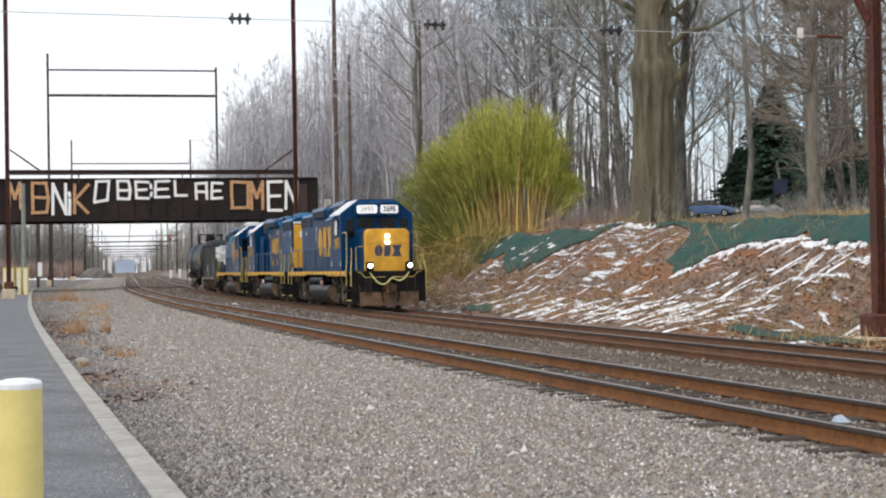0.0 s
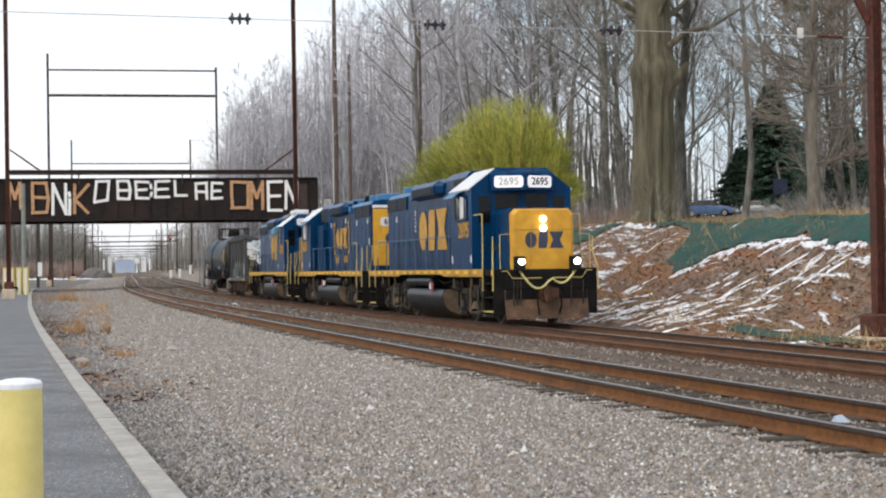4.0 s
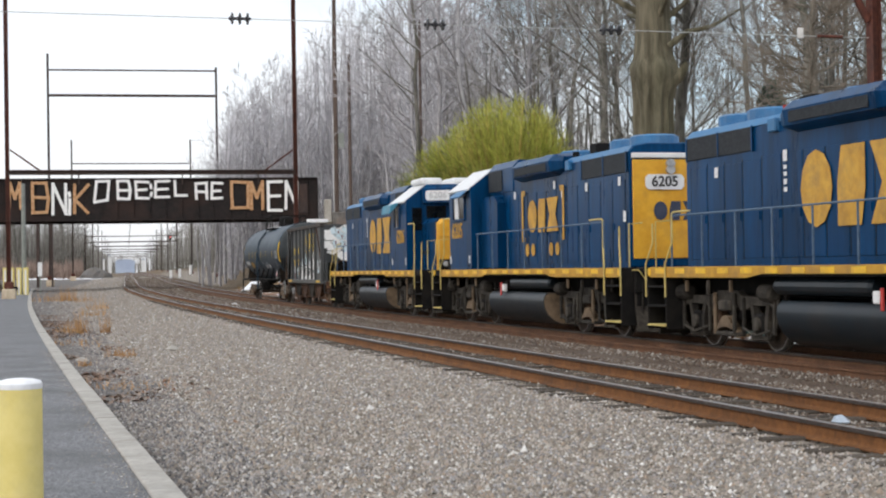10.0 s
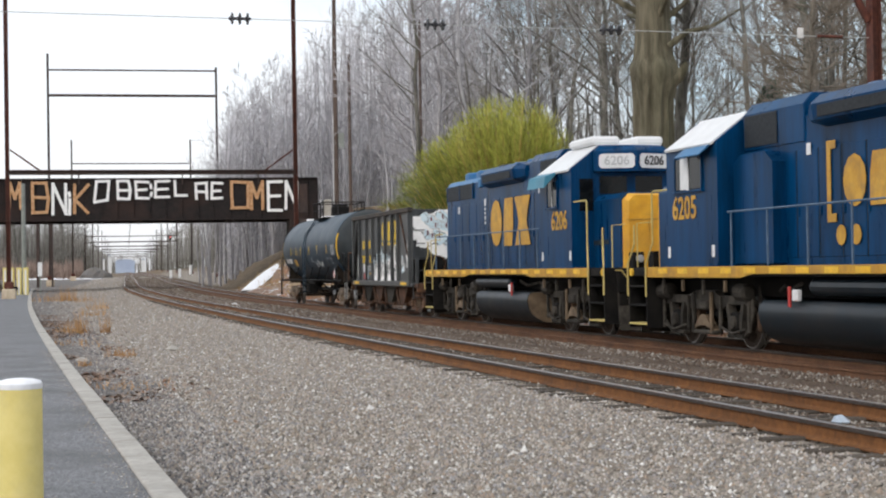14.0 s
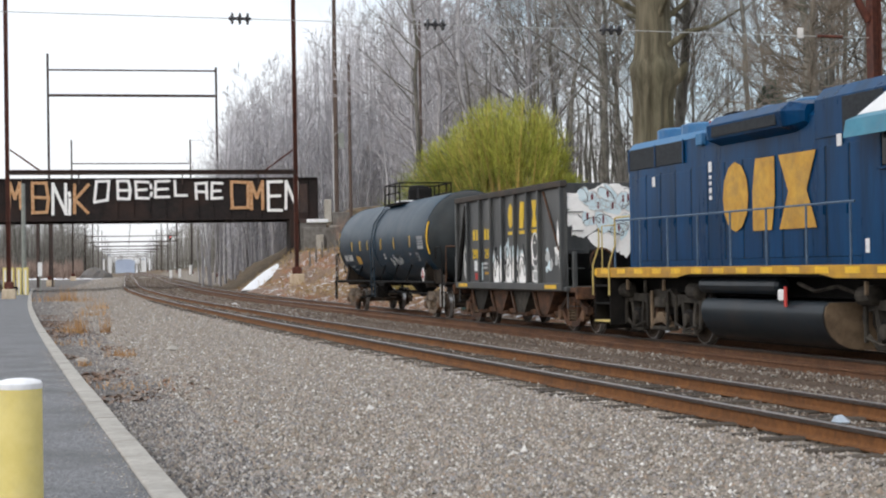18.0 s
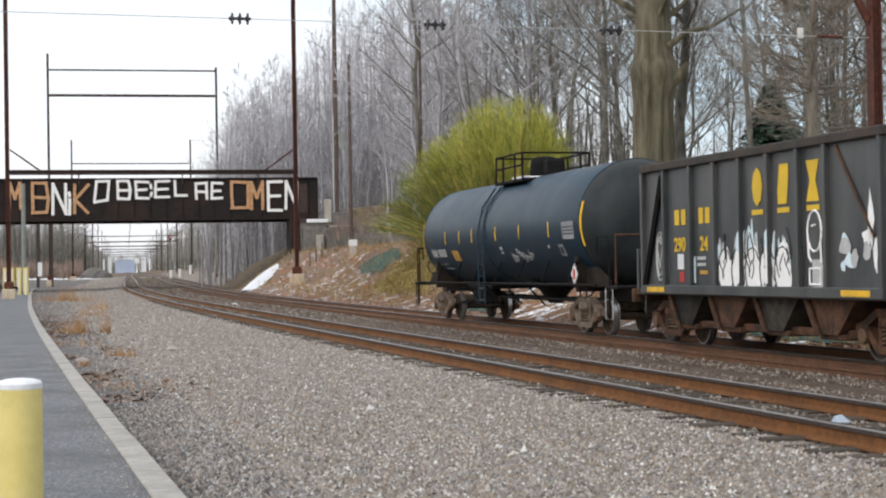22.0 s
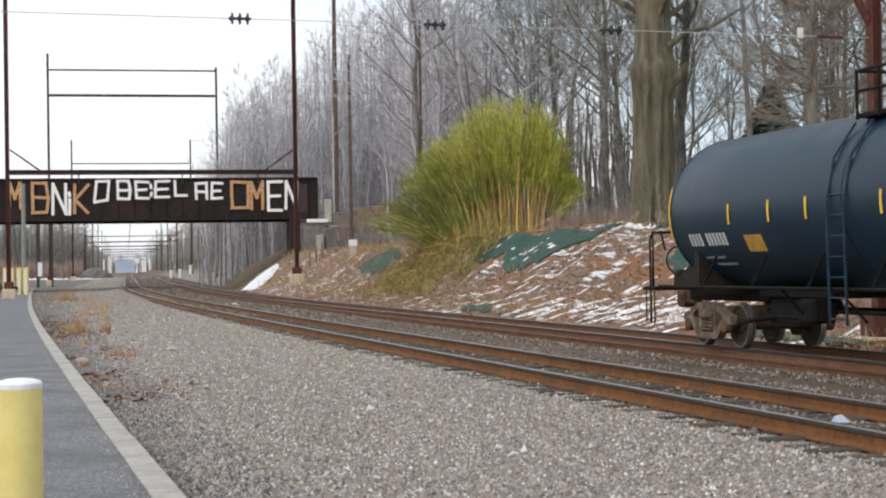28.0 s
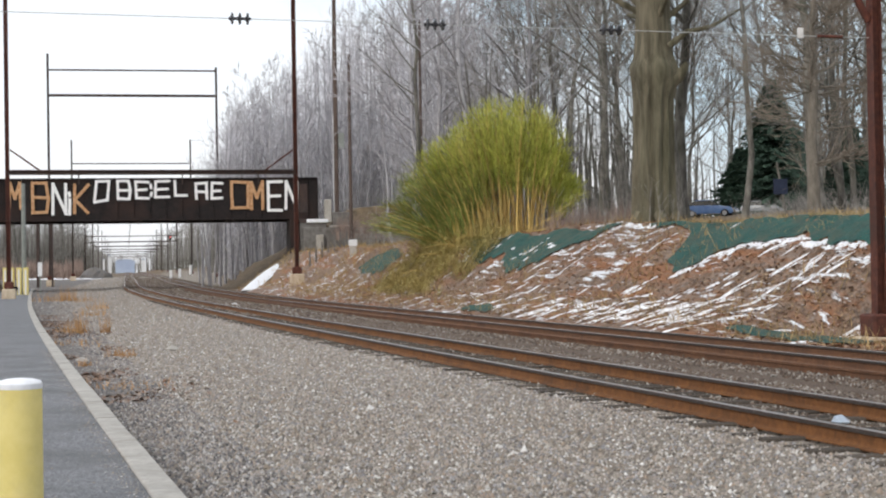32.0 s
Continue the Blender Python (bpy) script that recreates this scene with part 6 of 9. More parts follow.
def loco_truck(parent, xc, turned):
    """Two-axle truck with cast frames, swing hangers and leaf springs."""
    tr = part("truck", Shape().box(xc - 0.35, xc + 0.35, -0.95, 0.95, 0.55, 1.02, 0.03), M_BLACK, parent)
    for sd in (-1, 1):
        ya, yb = (1.0, 1.13) if sd > 0 else (-1.13, -1.0)
        half = [(0.0, 1.1), (0.42, 1.1), (0.62, 1.0), (1.9, 1.0), (2.06, 0.9), (2.02, 0.8), (1.74, 0.84), (1.0, 0.84), (0.78, 0.74), (0.55, 0.74), (0.4, 0.86), (0.0, 0.86)]
        out = [(xc - a, b) for a, b in half[::-1]] + [(xc + a, b) for a, b in half]
        part("side_frame", Shape().prism(out, "y", ya, yb), M_TRUCK, tr, "dusty cast side frame")
        for ax in (-1.372, 1.372):
            x = xc + ax
            o = 1 if ax > 0 else -1
            for q in (-1, 1):
                leg = [(x + q * 0.4, 0.86), (x + q * 0.27, 0.86), (x + q * 0.2, 0.6), (x + q * 0.19, 0.27), (x + q * 0.3, 0.27), (x + q * 0.31, 0.55)]
                part("pedestal_leg", Shape().prism(leg if q < 0 else leg[::-1], "y", ya - 0.01, yb + 0.02 * (sd > 0)), M_TRUCK, tr)
            part("pedestal_tie", Shape().box(x - 0.34, x + 0.34, sd * 1.08 - 0.08, sd * 1.08 + 0.08, 0.21, 0.29, 0.02), M_TRUCK, tr)
            part("journal_box", Shape().box(x - 0.17, x + 0.17, sd * 1.08 - 0.09, sd * 1.08 + 0.09, 0.36, 0.7, 0.04), M_BLACK, tr)
            part("axle_cap", Shape().tube([(x, sd * 1.15, 0.51), (x, sd * 1.22, 0.51), (x, sd * 1.235, 0.51)], [0.13, 0.12, 0.07], 12), M_TRUCK, tr)
            part("brake_cylinder", Shape().tube([(x + o * 0.22, sd * 1.17, 1.08), (x + o * 0.26, sd * 1.17, 1.08), (x + o * 0.66, sd * 1.17, 1.06), (x + o * 0.7, sd * 1.17, 1.06)], [0.1, 0.16, 0.16, 0.1], 12), M_TRUCK, tr)
            part("end_arm", Shape().tube([(x + o * 0.68, sd * 1.1, 0.95), (x + o * 0.74, sd * 1.12, 0.72), (x + o * 0.62, sd * 1.12, 0.45), (x + o * 0.36, sd * 1.1, 0.27)], 0.035, 7), M_TRUCK, tr)
            for q, w in ((0.62, 0.04), (-0.62, 0.035)):
                part("brake_hanger", Shape().box(x + q * o - w, x + q * o + w, sd * 1.15 - 0.03, sd * 1.15 + 0.03, 0.32, 0.98, 0.012), M_TRUCK, tr)
                part("brake_shoe", Shape().box(x + q * o * 0.93 - 0.06, x + q * o * 0.93 + 0.06, sd * 0.86 - 0.09, sd * 0.86 + 0.09, 0.34, 0.74, 0.03), M_PILOT, tr)
            part("brake_rod", Shape().tube([(x - o * 0.6, sd * 1.19, 0.42), (x, sd * 1.21, 0.3), (x + o * 0.55, sd * 1.19, 0.4)], 0.022, 6), M_TRUCK, tr)
            part("sand_pipe", Shape().tube([(x + o * 0.72, sd * 0.98, 1.2), (x + o * 0.72, sd * 0.95, 0.6), (x + o * 0.55, sd * 0.8, 0.12)], 0.025, 6), M_TRUCK, tr)
        part("spring_seat", Shape().box(xc - 0.52, xc + 0.52, sd * 1.1 - 0.11, sd * 1.1 + 0.11, 0.25, 0.33, 0.02), M_TRUCK, tr)
        part("leaf_spring", leaf_spring(xc, sd * 1.12, 0.36), M_TANKEND, tr, "rust-brown leaf spring")
        for q in (-0.42, 0.42):
            part("swing_hanger", Shape().box(xc + q - 0.045, xc + q + 0.045, sd * 1.19 - 0.03, sd * 1.19 + 0.03, 0.27, 1.06, 0.015), M_TANKEND if q < 0 else M_TRUCK, tr)
        part("bolster_end", Shape().box(xc - 0.26, xc + 0.26, sd * 1.1 - 0.12, sd * 1.1 + 0.12, 0.72, 0.92, 0.03), M_TRUCK, tr)
    for ax in (-1.372, 1.372):
        w = part("wheelset", WHEEL_LOCO, None, tr)
        ROLLING.append((w, Vector((xc + ax, 0, 0.508)), 0.508, -1 if turned else 1))


def stanchion(parent, x, y, z0, z1, mat):
    part("stanchion", Shape().tube([(x, y, z0), (x, y, z1)], 0.022, 6), mat, parent)




def locomotive(number, lead, turned, logo_kind, white_roof, label, lit):
    """Four-axle road switcher; ff counts from the coupler at the cab's end, near is the flank that the camera sees."""
    X = lambda ff: 9.015 - ff
    near = 1 if turned else -1
    t = thing("locomotive", None, label, "locomotive", "locomotives of the train")
    # frame, deck and sill
    part("underframe", Shape().box(X(17.2), X(0.8), -0.75, 0.75, 0.98, 1.37, 0.03), M_BLACK, t)
    part("deck", Shape().box(X(17.25), X(0.75), -1.47, 1.47, 1.37, 1.545, 0.02), M_BLACK, t)
    for sd in (-1, 1):
        part("sill", Shape().box(X(17.15), X(1.75), sd * 1.485 - 0.015, sd * 1.485 + 0.015, 1.415, 1.56, 0.006), M_SILL, t, "worn yellow side sill")
        for f0, f1, f2 in ((1.75, 6.2, 6.75), (17.15, 12.6, 12.0)):
            deep = [(X(f0), 1.42), (X(f0), 1.35), (X(f1), 1.35), (X(f2), 1.42)]
            part("sill_skirt", Shape().prism(deep, "y", sd * 1.485 - 0.013, sd * 1.485 + 0.013), M_SILL, t, "worn yellow skirt of the sill")
            for k in range(4):
                xx = X(f0 + (f1 - f0) * (0.15 + 0.22 * k))
                part("pipe_bracket", Shape().box(xx - 0.03, xx + 0.03, sd * 1.4 - 0.03, sd * 1.4 + 0.03, 1.02 + 0.06 * (k % 2), 1.3, 0.01), M_TANKEND if k % 2 else M_TRUCK, t)
        if sd == near:
            for i in range(15):
                xx = X(16.6 - i)
                part("reflector", Shape().box(xx - 0.23, xx + 0.23, sd * 1.503 - 0.004, sd * 1.503 + 0.004, 1.425, 1.53, 0.002), M_REFLECT, t)
    # long hood
    hood_sec = [(-0.95, 1.56), (0.95, 1.56), (0.95, 4.12), (0.82, 4.26), (0.5, 4.32), (-0.5, 4.32), (-0.82, 4.26), (-0.95, 4.12)]
    hood = part("long_hood", Shape().prism(hood_sec, "x", X(16.45), X(5.3), 0.015), M_BLUE, t)
    # lighter than the flanks: sky highlight along the roof painted into the colour
    part("hood_roof", Shape().prism([(-0.965, 4.13), (0.965, 4.13), (0.84, 4.275), (0.5, 4.34), (-0.5, 4.34), (-0.84, 4.275)], "x", X(16.4), X(12.0)), M_PALE_BLUE_SHEEN, hood)
    ends = part("hood_end", Shape().box(X(16.45) - 0.03, X(16.45) + 0.01, -0.88, 0.88, 1.75 if turned else 1.7, 3.95, 0.01), M_GOLD if turned else M_BLUE, hood)
    for sd in (-1, 1):
        # engine-room doors
        for i in range(13):
            x0 = X(16.2 - i * 0.8)
            part("hood_door", Shape().box(x0 + 0.02, x0 + 0.76, sd * 0.954 - 0.01, sd * 0.954 + 0.01, 1.7, 3.5 if i < 4 else 3.55, 0.01), M_BLUE, hood)
        for i in range(14):
            x0 = X(16.2 - i * 0.8)
            part("door_seam", Shape().box(x0 - 0.018, x0 + 0.002, sd * 0.953 - 0.006, sd * 0.953 + 0.006, 1.68, 3.56, 0.002), M_FUEL, hood)
        for i in range(13):
            x0 = X(16.2 - i * 0.8)
            part("latch", Shape().box(x0 + 0.68, x0 + 0.72, sd * 0.975 - 0.012, sd * 0.975 + 0.012, 2.4, 2.56, 0.004), M_BLUE, hood)
        # radiator intake
        fr = part("radiator_grille", Shape().box(X(16.35), X(13.35), sd * 0.965 - 0.014, sd * 0.965 + 0.014, 3.68, 4.13, 0.008), M_GRILLE, hood)
        for i in range(3):
            xx = X(16.35 - i * 1.5)
            part("grille_frame", Shape().box(xx - 0.025, xx + 0.025, sd * 0.985 - 0.01, sd * 0.985 + 0.01, 3.66, 4.15, 0.004), M_BLUE, fr)
        # dynamic brake blister
        bl = [(sd * 0.9, 3.85), (sd * 1.2, 3.98), (sd * 1.24, 4.25), (sd * 1.05, 4.42), (sd * 0.5, 4.46), (sd * 0.5, 3.85)]
        rings = []
        for xx, k in ((X(12.1), 0.25), (X(11.6), 1.0), (X(8.5), 1.0), (X(8.0), 0.25)):
            rings.append([(xx, y if abs(y) < 0.95 else sd * (0.95 + (abs(y) - 0.95) * k), 4.15 + (z - 4.15) * (0.55 + 0.45 * k)) for y, z in bl])
        part("brake_blister", Shape().loft(rings if sd > 0 else [r[::-1] for r in rings]), M_BLUE, hood)
        part("intake_louvre", Shape().box(X(11.4), X(8.7), sd * 1.225 - 0.012, sd * 1.225 + 0.012, 4.02, 4.22, 0.005), M_GRILLE, hood)
        # central air intake behind the cab
        part("filter_grille", Shape().box(X(6.75), X(5.45), sd * 0.99 - 0.014, sd * 0.99 + 0.014, 3.74, 4.32, 0.008), M_GRILLE, hood)
        if logo_kind == "bracket":
            bg = [(X(7.0), 1.6), (X(5.4), 1.6), (X(5.4), 3.45), (X(5.7), 3.6), (X(6.7), 3.6), (X(7.0), 3.4)]
            part("blower_duct", Shape().prism(bg, "y", sd * 0.95, sd * 1.22), M_BLUE, hood)
    part("filter_housing", Shape().prism([(-0.98, 3.7), (0.98, 3.7), (0.98, 4.35), (0.8, 4.55), (-0.8, 4.55), (-0.98, 4.35)], "x", X(7.75), X(5.35), 0.02), M_BLUE, hood)
    # roof fans, stack and small fittings
    for ff in (15.6, 14.3, 10.6, 9.2):
        part("roof_fan", Shape().tube([(X(ff), 0, 4.3), (X(ff), 0, 4.52), (X(ff), 0, 4.56)], [0.56, 0.56, 0.48], 18), M_PALE_BLUE_SHEEN, hood)
    part("exhaust", Shape().box(X(12.7), X(12.2), -0.35, 0.35, 4.3, 4.62, 0.03), M_BLACK, hood)
    part("beacon", Shape().tube([(X(12.35), near * 0.75, 4.25), (X(12.35), near * 0.75, 4.42)], 0.09, 8), M_RED if logo_kind == "plain" else M_BLACK, hood)
    part("lifting_lug", Shape().box(X(12.6), X(12.3), near * 0.98 - 0.06, near * 0.98 + 0.06, 3.95, 4.2, 0.02), M_PALE_BLUE_SHEEN, hood)
    # white data squares on the flank
    squares = [(14.94, 3.37, 0.16, 0.2), (12.04, 3.5, 0.15, 0.2), (12.04, 3.3, 0.12, 0.07), (12.04, 3.18, 0.12, 0.07), (12.04, 3.04, 0.12, 0.1), (12.04, 2.9, 0.12, 0.08), (6.9, 3.62, 0.16, 0.2)]
    if logo_kind == "bracket":
        squares = [(7.9, 3.55, 0.15, 0.2), (11.3, 3.66, 0.15, 0.2), (11.9, 3.42, 0.15, 0.2), (13.7, 3.48, 0.16, 0.2), (15.9, 3.5, 0.16, 0.2), (16.2, 2.7, 0.16, 0.24)]
    for ff, z, w, h in squares:
        part("data_plate", plate(rect(-w / 2, w / 2, -h / 2, h / 2), face_pose(X(ff), near * 0.975, z, near)), M_WHITE, hood, "small white data square")
    # short hood
    nose_sec = [(-0.95, 1.56), (0.95, 1.56), (0.95, 3.12), (0.82, 3.25), (-0.82, 3.25), (-0.95, 3.12)]
    nose = part("short_hood", Shape().prism(nose_sec, "x", X(2.95), X(1.12), 0.02), M_BLUE, t)
    inner = [(-0.91, 1.5), (0.91, 1.5), (0.91, 3.08), (0.78, 3.22), (-0.78, 3.22), (-0.91, 3.08)]
    rings = [[(X(1.16), y, z) for y, z in inner], [(X(1.0), y, z) for y, z in inner], [(X(0.93), y * 0.9, 1.56 + (z - 1.56) * 0.97 + 0.01) for y, z in inner]]
    face = part("nose_front", Shape().loft(rings), M_GOLD, nose, "yellow nose front")
    part("nose_seam", Shape().box(X(0.93) - 0.012, X(0.93) + 0.012, -0.88, 0.88, 2.62, 2.65, 0.003), M_SILL, nose)
    part("nose_door_edge", Shape().box(X(0.93) - 0.01, X(0.93) + 0.014, -0.36, -0.34, 1.62, 2.6, 0.003), M_SILL, nose)
    lm = Matrix.Translation((X(0.925), -0.52, 2.12)) @ Matrix.Rotation(math.pi / 2, 4, "Z") @ Matrix.Rotation(math.pi / 2, 4, "X")
    if logo_kind == "plain" and lead:
        logo(nose, lm, 1.12, 0.46, M_DARKBLUE)
    # headlights
    for z in (2.93, 2.68):
        part("headlight", Shape().tube([(X(0.95), 0, z), (X(0.86), 0, z), (X(0.845), 0, z)], [0.085, 0.085, 0.075], 16), M_LAMP_ON if lit else M_LENS, nose, "lit round headlight" if lit else "unlit headlight")
    part("headlight_visor", Shape().box(X(0.95), X(0.78), -0.14, 0.14, 3.07, 3.09, 0.004), M_GOLD, nose)
    for sd in (-1, 1):
        d = part("ditch_light", Shape().tube([(X(0.44), sd * 0.8, 1.75), (X(0.32), sd * 0.8, 1.75), (X(0.305), sd * 0.8, 1.75)], [0.08, 0.088, 0.075], 14), M_LAMP_ON if lit else M_LENS, t, "lit ditch light" if lit else "")
        part("ditch_light_box", Shape().box(X(0.72), X(0.42), sd * 0.8 - 0.13, sd * 0.8 + 0.13, 1.5, 1.9, 0.02), M_BLACK, d)
    # cab
    cab_sec = [(-1.5, 1.56), (1.5, 1.56), (1.5, 3.9), (0.78, 4.45), (-0.78, 4.45), (-1.5, 3.9)]
    cab = part("cab", Shape().prism(cab_sec, "x", X(5.3), X(2.9), 0.0), M_BLUE, t)
    roofmat = M_WHITE if white_roof else M_PALE_BLUE_SHEEN
    for sd in (-1, 1):
        m = [(sd * 1.58, 3.87), (sd * 0.76, 4.475), (sd * 0.76, 4.445), (sd * 1.56, 3.83)]
        part("roof_slope", Shape().prism(m, "x", X(5.2), X(2.98)), M_WHITE, cab, "white cab roof slope")
        deep = number == "6206"
        if deep:
            shade = part("sunshade", Shape().prism([(sd * 1.5, 3.86), (sd * 1.8, 3.74), (sd * 1.86, 3.5), (sd * 1.87, 3.5), (sd * 1.82, 3.77), (sd * 1.5, 3.89)], "x", X(5.15), X(3.85)), M_AWNING, cab, "teal-blue drooping sunshade")
            part("shade_flap", Shape().prism([(sd * 1.51, 3.86), (sd * 1.8, 3.74), (sd * 1.86, 3.5)], "x", X(3.86), X(3.84)), M_AWNING, shade)
        else:
            part("sunshade", Shape().prism([(sd * 1.5, 3.86), (sd * 1.78, 3.64), (sd * 1.79, 3.66), (sd * 1.5, 3.89)], "x", X(5.1), X(3.95)), M_PALE_BLUE_SHEEN, cab, "pale blue sunshade")
        f1 = 3.9 if deep else 3.38
        win = part("side_window", Shape().box(X(4.62), X(f1), sd * 1.51 - 0.012, sd * 1.51 + 0.012, 3.05, 3.66, 0.008), M_GLASS, cab)
        part("window_frame", Shape().box(X(4.27 if deep else 4.05), X(4.24 if deep else 3.95), sd * 1.53 - 0.012, sd * 1.53 + 0.012, 3.03, 3.68, 0.006), M_GREYPAINT if deep else M_WHITE, win)
        for ff in (4.64, f1 - 0.02):
            part("window_post", Shape().box(X(ff) - 0.02, X(ff) + 0.02, sd * 1.52 - 0.02, sd * 1.52 + 0.02, 3.02, 3.69, 0.006), M_BLUE, win)
        if sd == near and not deep:
            part("window_blind", Shape().box(X(3.95), X(3.66), sd * 1.535 - 0.008, sd * 1.535 + 0.008, 3.05, 3.66, 0.004), M_WHITE, win, "pale window blind")
        part("window_ledge", Shape().box(X(4.7), X(f1 - 0.08), sd * 1.53 - 0.03, sd * 1.53 + 0.03, 2.99, 3.03, 0.006), M_BLUE, win)
        # front windows beside the nose and over it
        part("door_window", Shape().box(X(2.9) - 0.005, X(2.9) + 0.015, sd * 1.12 - 0.17, sd * 1.12 + 0.17, 2.9, 3.66, 0.03), M_GLASS, cab)
        part("windshield", Shape().box(X(2.9) - 0.005, X(2.9) + 0.015, sd * 0.45 - 0.34, sd * 0.45 + 0.34, 3.3, 3.72, 0.03), M_GLASS, cab)
        # number boards on the angled forehead
        a = sd * 19.2
        bm = Matrix.Translation((X(2.60), sd * 0.46, 4.06)) @ Matrix.Rotation(radians(a), 4, "Z") @ Matrix.Rotation(math.pi / 2, 4, "Z") @ Matrix.Rotation(math.pi / 2, 4, "X")
        rr = [(-0.42 + 0.06, -0.17), (0.42 - 0.06, -0.17), (0.42, -0.11), (0.42, 0.11), (0.36, 0.17), (-0.36, 0.17), (-0.42, 0.11), (-0.42, -0.11)]
        nb = part("number_board", plate(rr, bm, 0.02), M_BOARD if lead else M_WHITE, cab, "white number board")
        if lead or deep or sd != near:
            lettering("digit", number, 0.3, bm @ Matrix.Translation((0, 0, 0.026)), M_GREYPAINT if sd == near else M_BLACKPAINT, nb)
    fore = [(X(2.92), -0.95), (X(2.78), -0.95), (X(2.45), 0.0), (X(2.78), 0.95), (X(2.92), 0.95)]
    part("forehead", Shape().loft([[(x, y, 3.82) for x, y in fore], [(x, y, 4.3) for x, y in fore], [(X(2.9) + (x - X(2.92)) * 0.55, y * 0.82, 4.44) for x, y in fore]]), M_BLUE, cab)
    part("cab_roof_top", Shape().box(X(5.25), X(2.85), -0.77, 0.77, 4.445, 4.475, 0.01), roofmat if number[0] == "6" else M_BLUE, cab)
    if number[0] == "6" and not turned:
        for y in (0.55, -0.55):
            part("air_conditioner", Shape().box(X(4.75), X(3.05), y - 0.36, y + 0.36, 4.47, 4.68, 0.07), M_WHITE, cab, "white roof air conditioner")
    part("vent_slot", plate(rect(-0.5, 0.5, -0.05, 0.05), face_pose(X(2.35), near * 0.97, 2.15, near)), M_BLACKPAINT, nose)
    lettering("digit", number, 0.62, face_pose(X(3.78), near * 1.512, 2.68, near, 0.95), M_LETTER, cab, "yellow painted digit")
    for ff in (3.0, 5.1):
        part("reporting_square", plate(rect(-0.06, 0.06, -0.11, 0.11), face_pose(X(ff), near * 1.505, 1.85, near)), M_WHITE, cab)
    # logo on the hood
    if logo_kind == "plain":
        xa = X(11.45) if near < 0 else X(7.7)
        logo(hood, face_pose(xa, near * 0.985, 2.2, near), 3.75, 1.32, M_LETTER)
    else:
        xa = X(11.6) if near < 0 else X(9.1)
        logo(hood, face_pose(xa, near * 0.985, 2.5, near), 2.5, 0.86, M_LETTER)
        for ff, d in ((8.55, 1), (12.05, -1)):
            w = 0.3
            o = [(0, 0), (w * d, 0), (w * d, 0.14), (0.13 * d, 0.14), (0.13 * d, 1.22), (w * d, 1.22), (w * d, 1.36), (0, 1.36)]
            o = [(-u, v) for u, v in o] if near < 0 else o
            part("bracket_mark", plate(o, face_pose(X(ff), near * 0.985, 2.27, near)), M_LETTER, hood)
        for ff in (9.0, 9.5, 11.0, 11.5):
            o = [(0.16 * math.cos(a * 0.5236), 0.17 * math.sin(a * 0.5236)) for a in range(12)]
            part("paint_disc", plate(o, face_pose(X(ff), near * 0.985, 2.05, near)), M_LETTER, hood)
    if turned:
        # number board and marks on the hood's yellow end
        em = Matrix.Translation((X(16.49), 0, 3.45)) @ Matrix.Rotation(-math.pi / 2, 4, "Z") @ Matrix.Rotation(math.pi / 2, 4, "X")
        nb = part("number_board", plate([(u - 0.13, v) for u, v in ((-0.46, -0.1), (-0.39, -0.17), (0.39, -0.17), (0.46, -0.1), (0.46, 0.1), (0.39, 0.17), (-0.39, 0.17), (-0.46, 0.1))], em, 0.02), M_WHITE, ends, "white number board")
        lettering("digit", number, 0.32, em @ Matrix.Translation((-0.13, 0, 0.026)), M_BLACKPAINT, nb)
        logo(ends, em @ Matrix.Translation((-0.4, -0.85, 0.0)), 1.1, 0.42, M_DARKBLUE)
        for z in (3.72, 3.86):
            part("rear_headlight", Shape().tube([(X(16.45), 0, z), (X(16.58), 0, z)], 0.1, 12), M_LENS, ends)
        part("end_cap", Shape().box(X(16.52), X(16.3), -0.9, 0.9, 3.98, 4.1, 0.02), M_WHITE, ends, "pale top strip")
    # fuel tank and air reservoirs
    right = [(0.75, 0.15), (0.98, 0.18), (1.17, 0.27), (1.31, 0.4), (1.39, 0.56), (1.42, 0.74), (1.39, 0.87), (1.3, 0.95)]
    sec = [(-y, z) for y, z in right[::-1]] + right
    tank = part("fuel_tank", Shape().prism(sec, "x", X(11.6), X(6.75), 0.0), M_FUEL, t, "dark fuel tank", smooth=True)
    for ff, d in ((6.75, 1), (11.6, -1)):
        part("tank_end", Shape().prism([(y * 0.985, 0.56 + (z - 0.56) * 0.985) for y, z in sec], "x", X(ff), X(ff) + d * 0.03), M_TANKEND, tank, "dust-caked tank end")
    for sd in (-1, 1):
        part("air_reservoir", Shape().tube([(X(11.9), sd * 1.22, 1.2), (X(11.8), sd * 1.22, 1.2), (X(8.6), sd * 1.22, 1.2), (X(8.5), sd * 1.22, 1.2)], [0.11, 0.15, 0.15, 0.11], 12), M_FUEL, t)
        part("fuel_filler", Shape().box(X(8.3), X(8.1), sd * 1.4 - 0.05, sd * 1.4 + 0.05, 0.95, 1.15, 0.02), M_WHITE, t)
        part("shutoff_tag", Shape().box(X(8.05), X(7.97), sd * 1.44 - 0.02, sd * 1.44 + 0.02, 0.85, 1.2, 0.01), M_RED, t)
        part("piping", Shape().tube([(X(8.0), sd * 1.2, 1.25), (X(7.5), sd * 1.15, 1.12), (X(7.0), sd * 1.0, 1.2), (X(6.6), sd * 0.9, 1.1)], 0.035, 6), M_TRUCK, t)
    # trucks
    loco_truck(t, X(3.834), turned)
    loco_truck(t, X(14.2), turned)
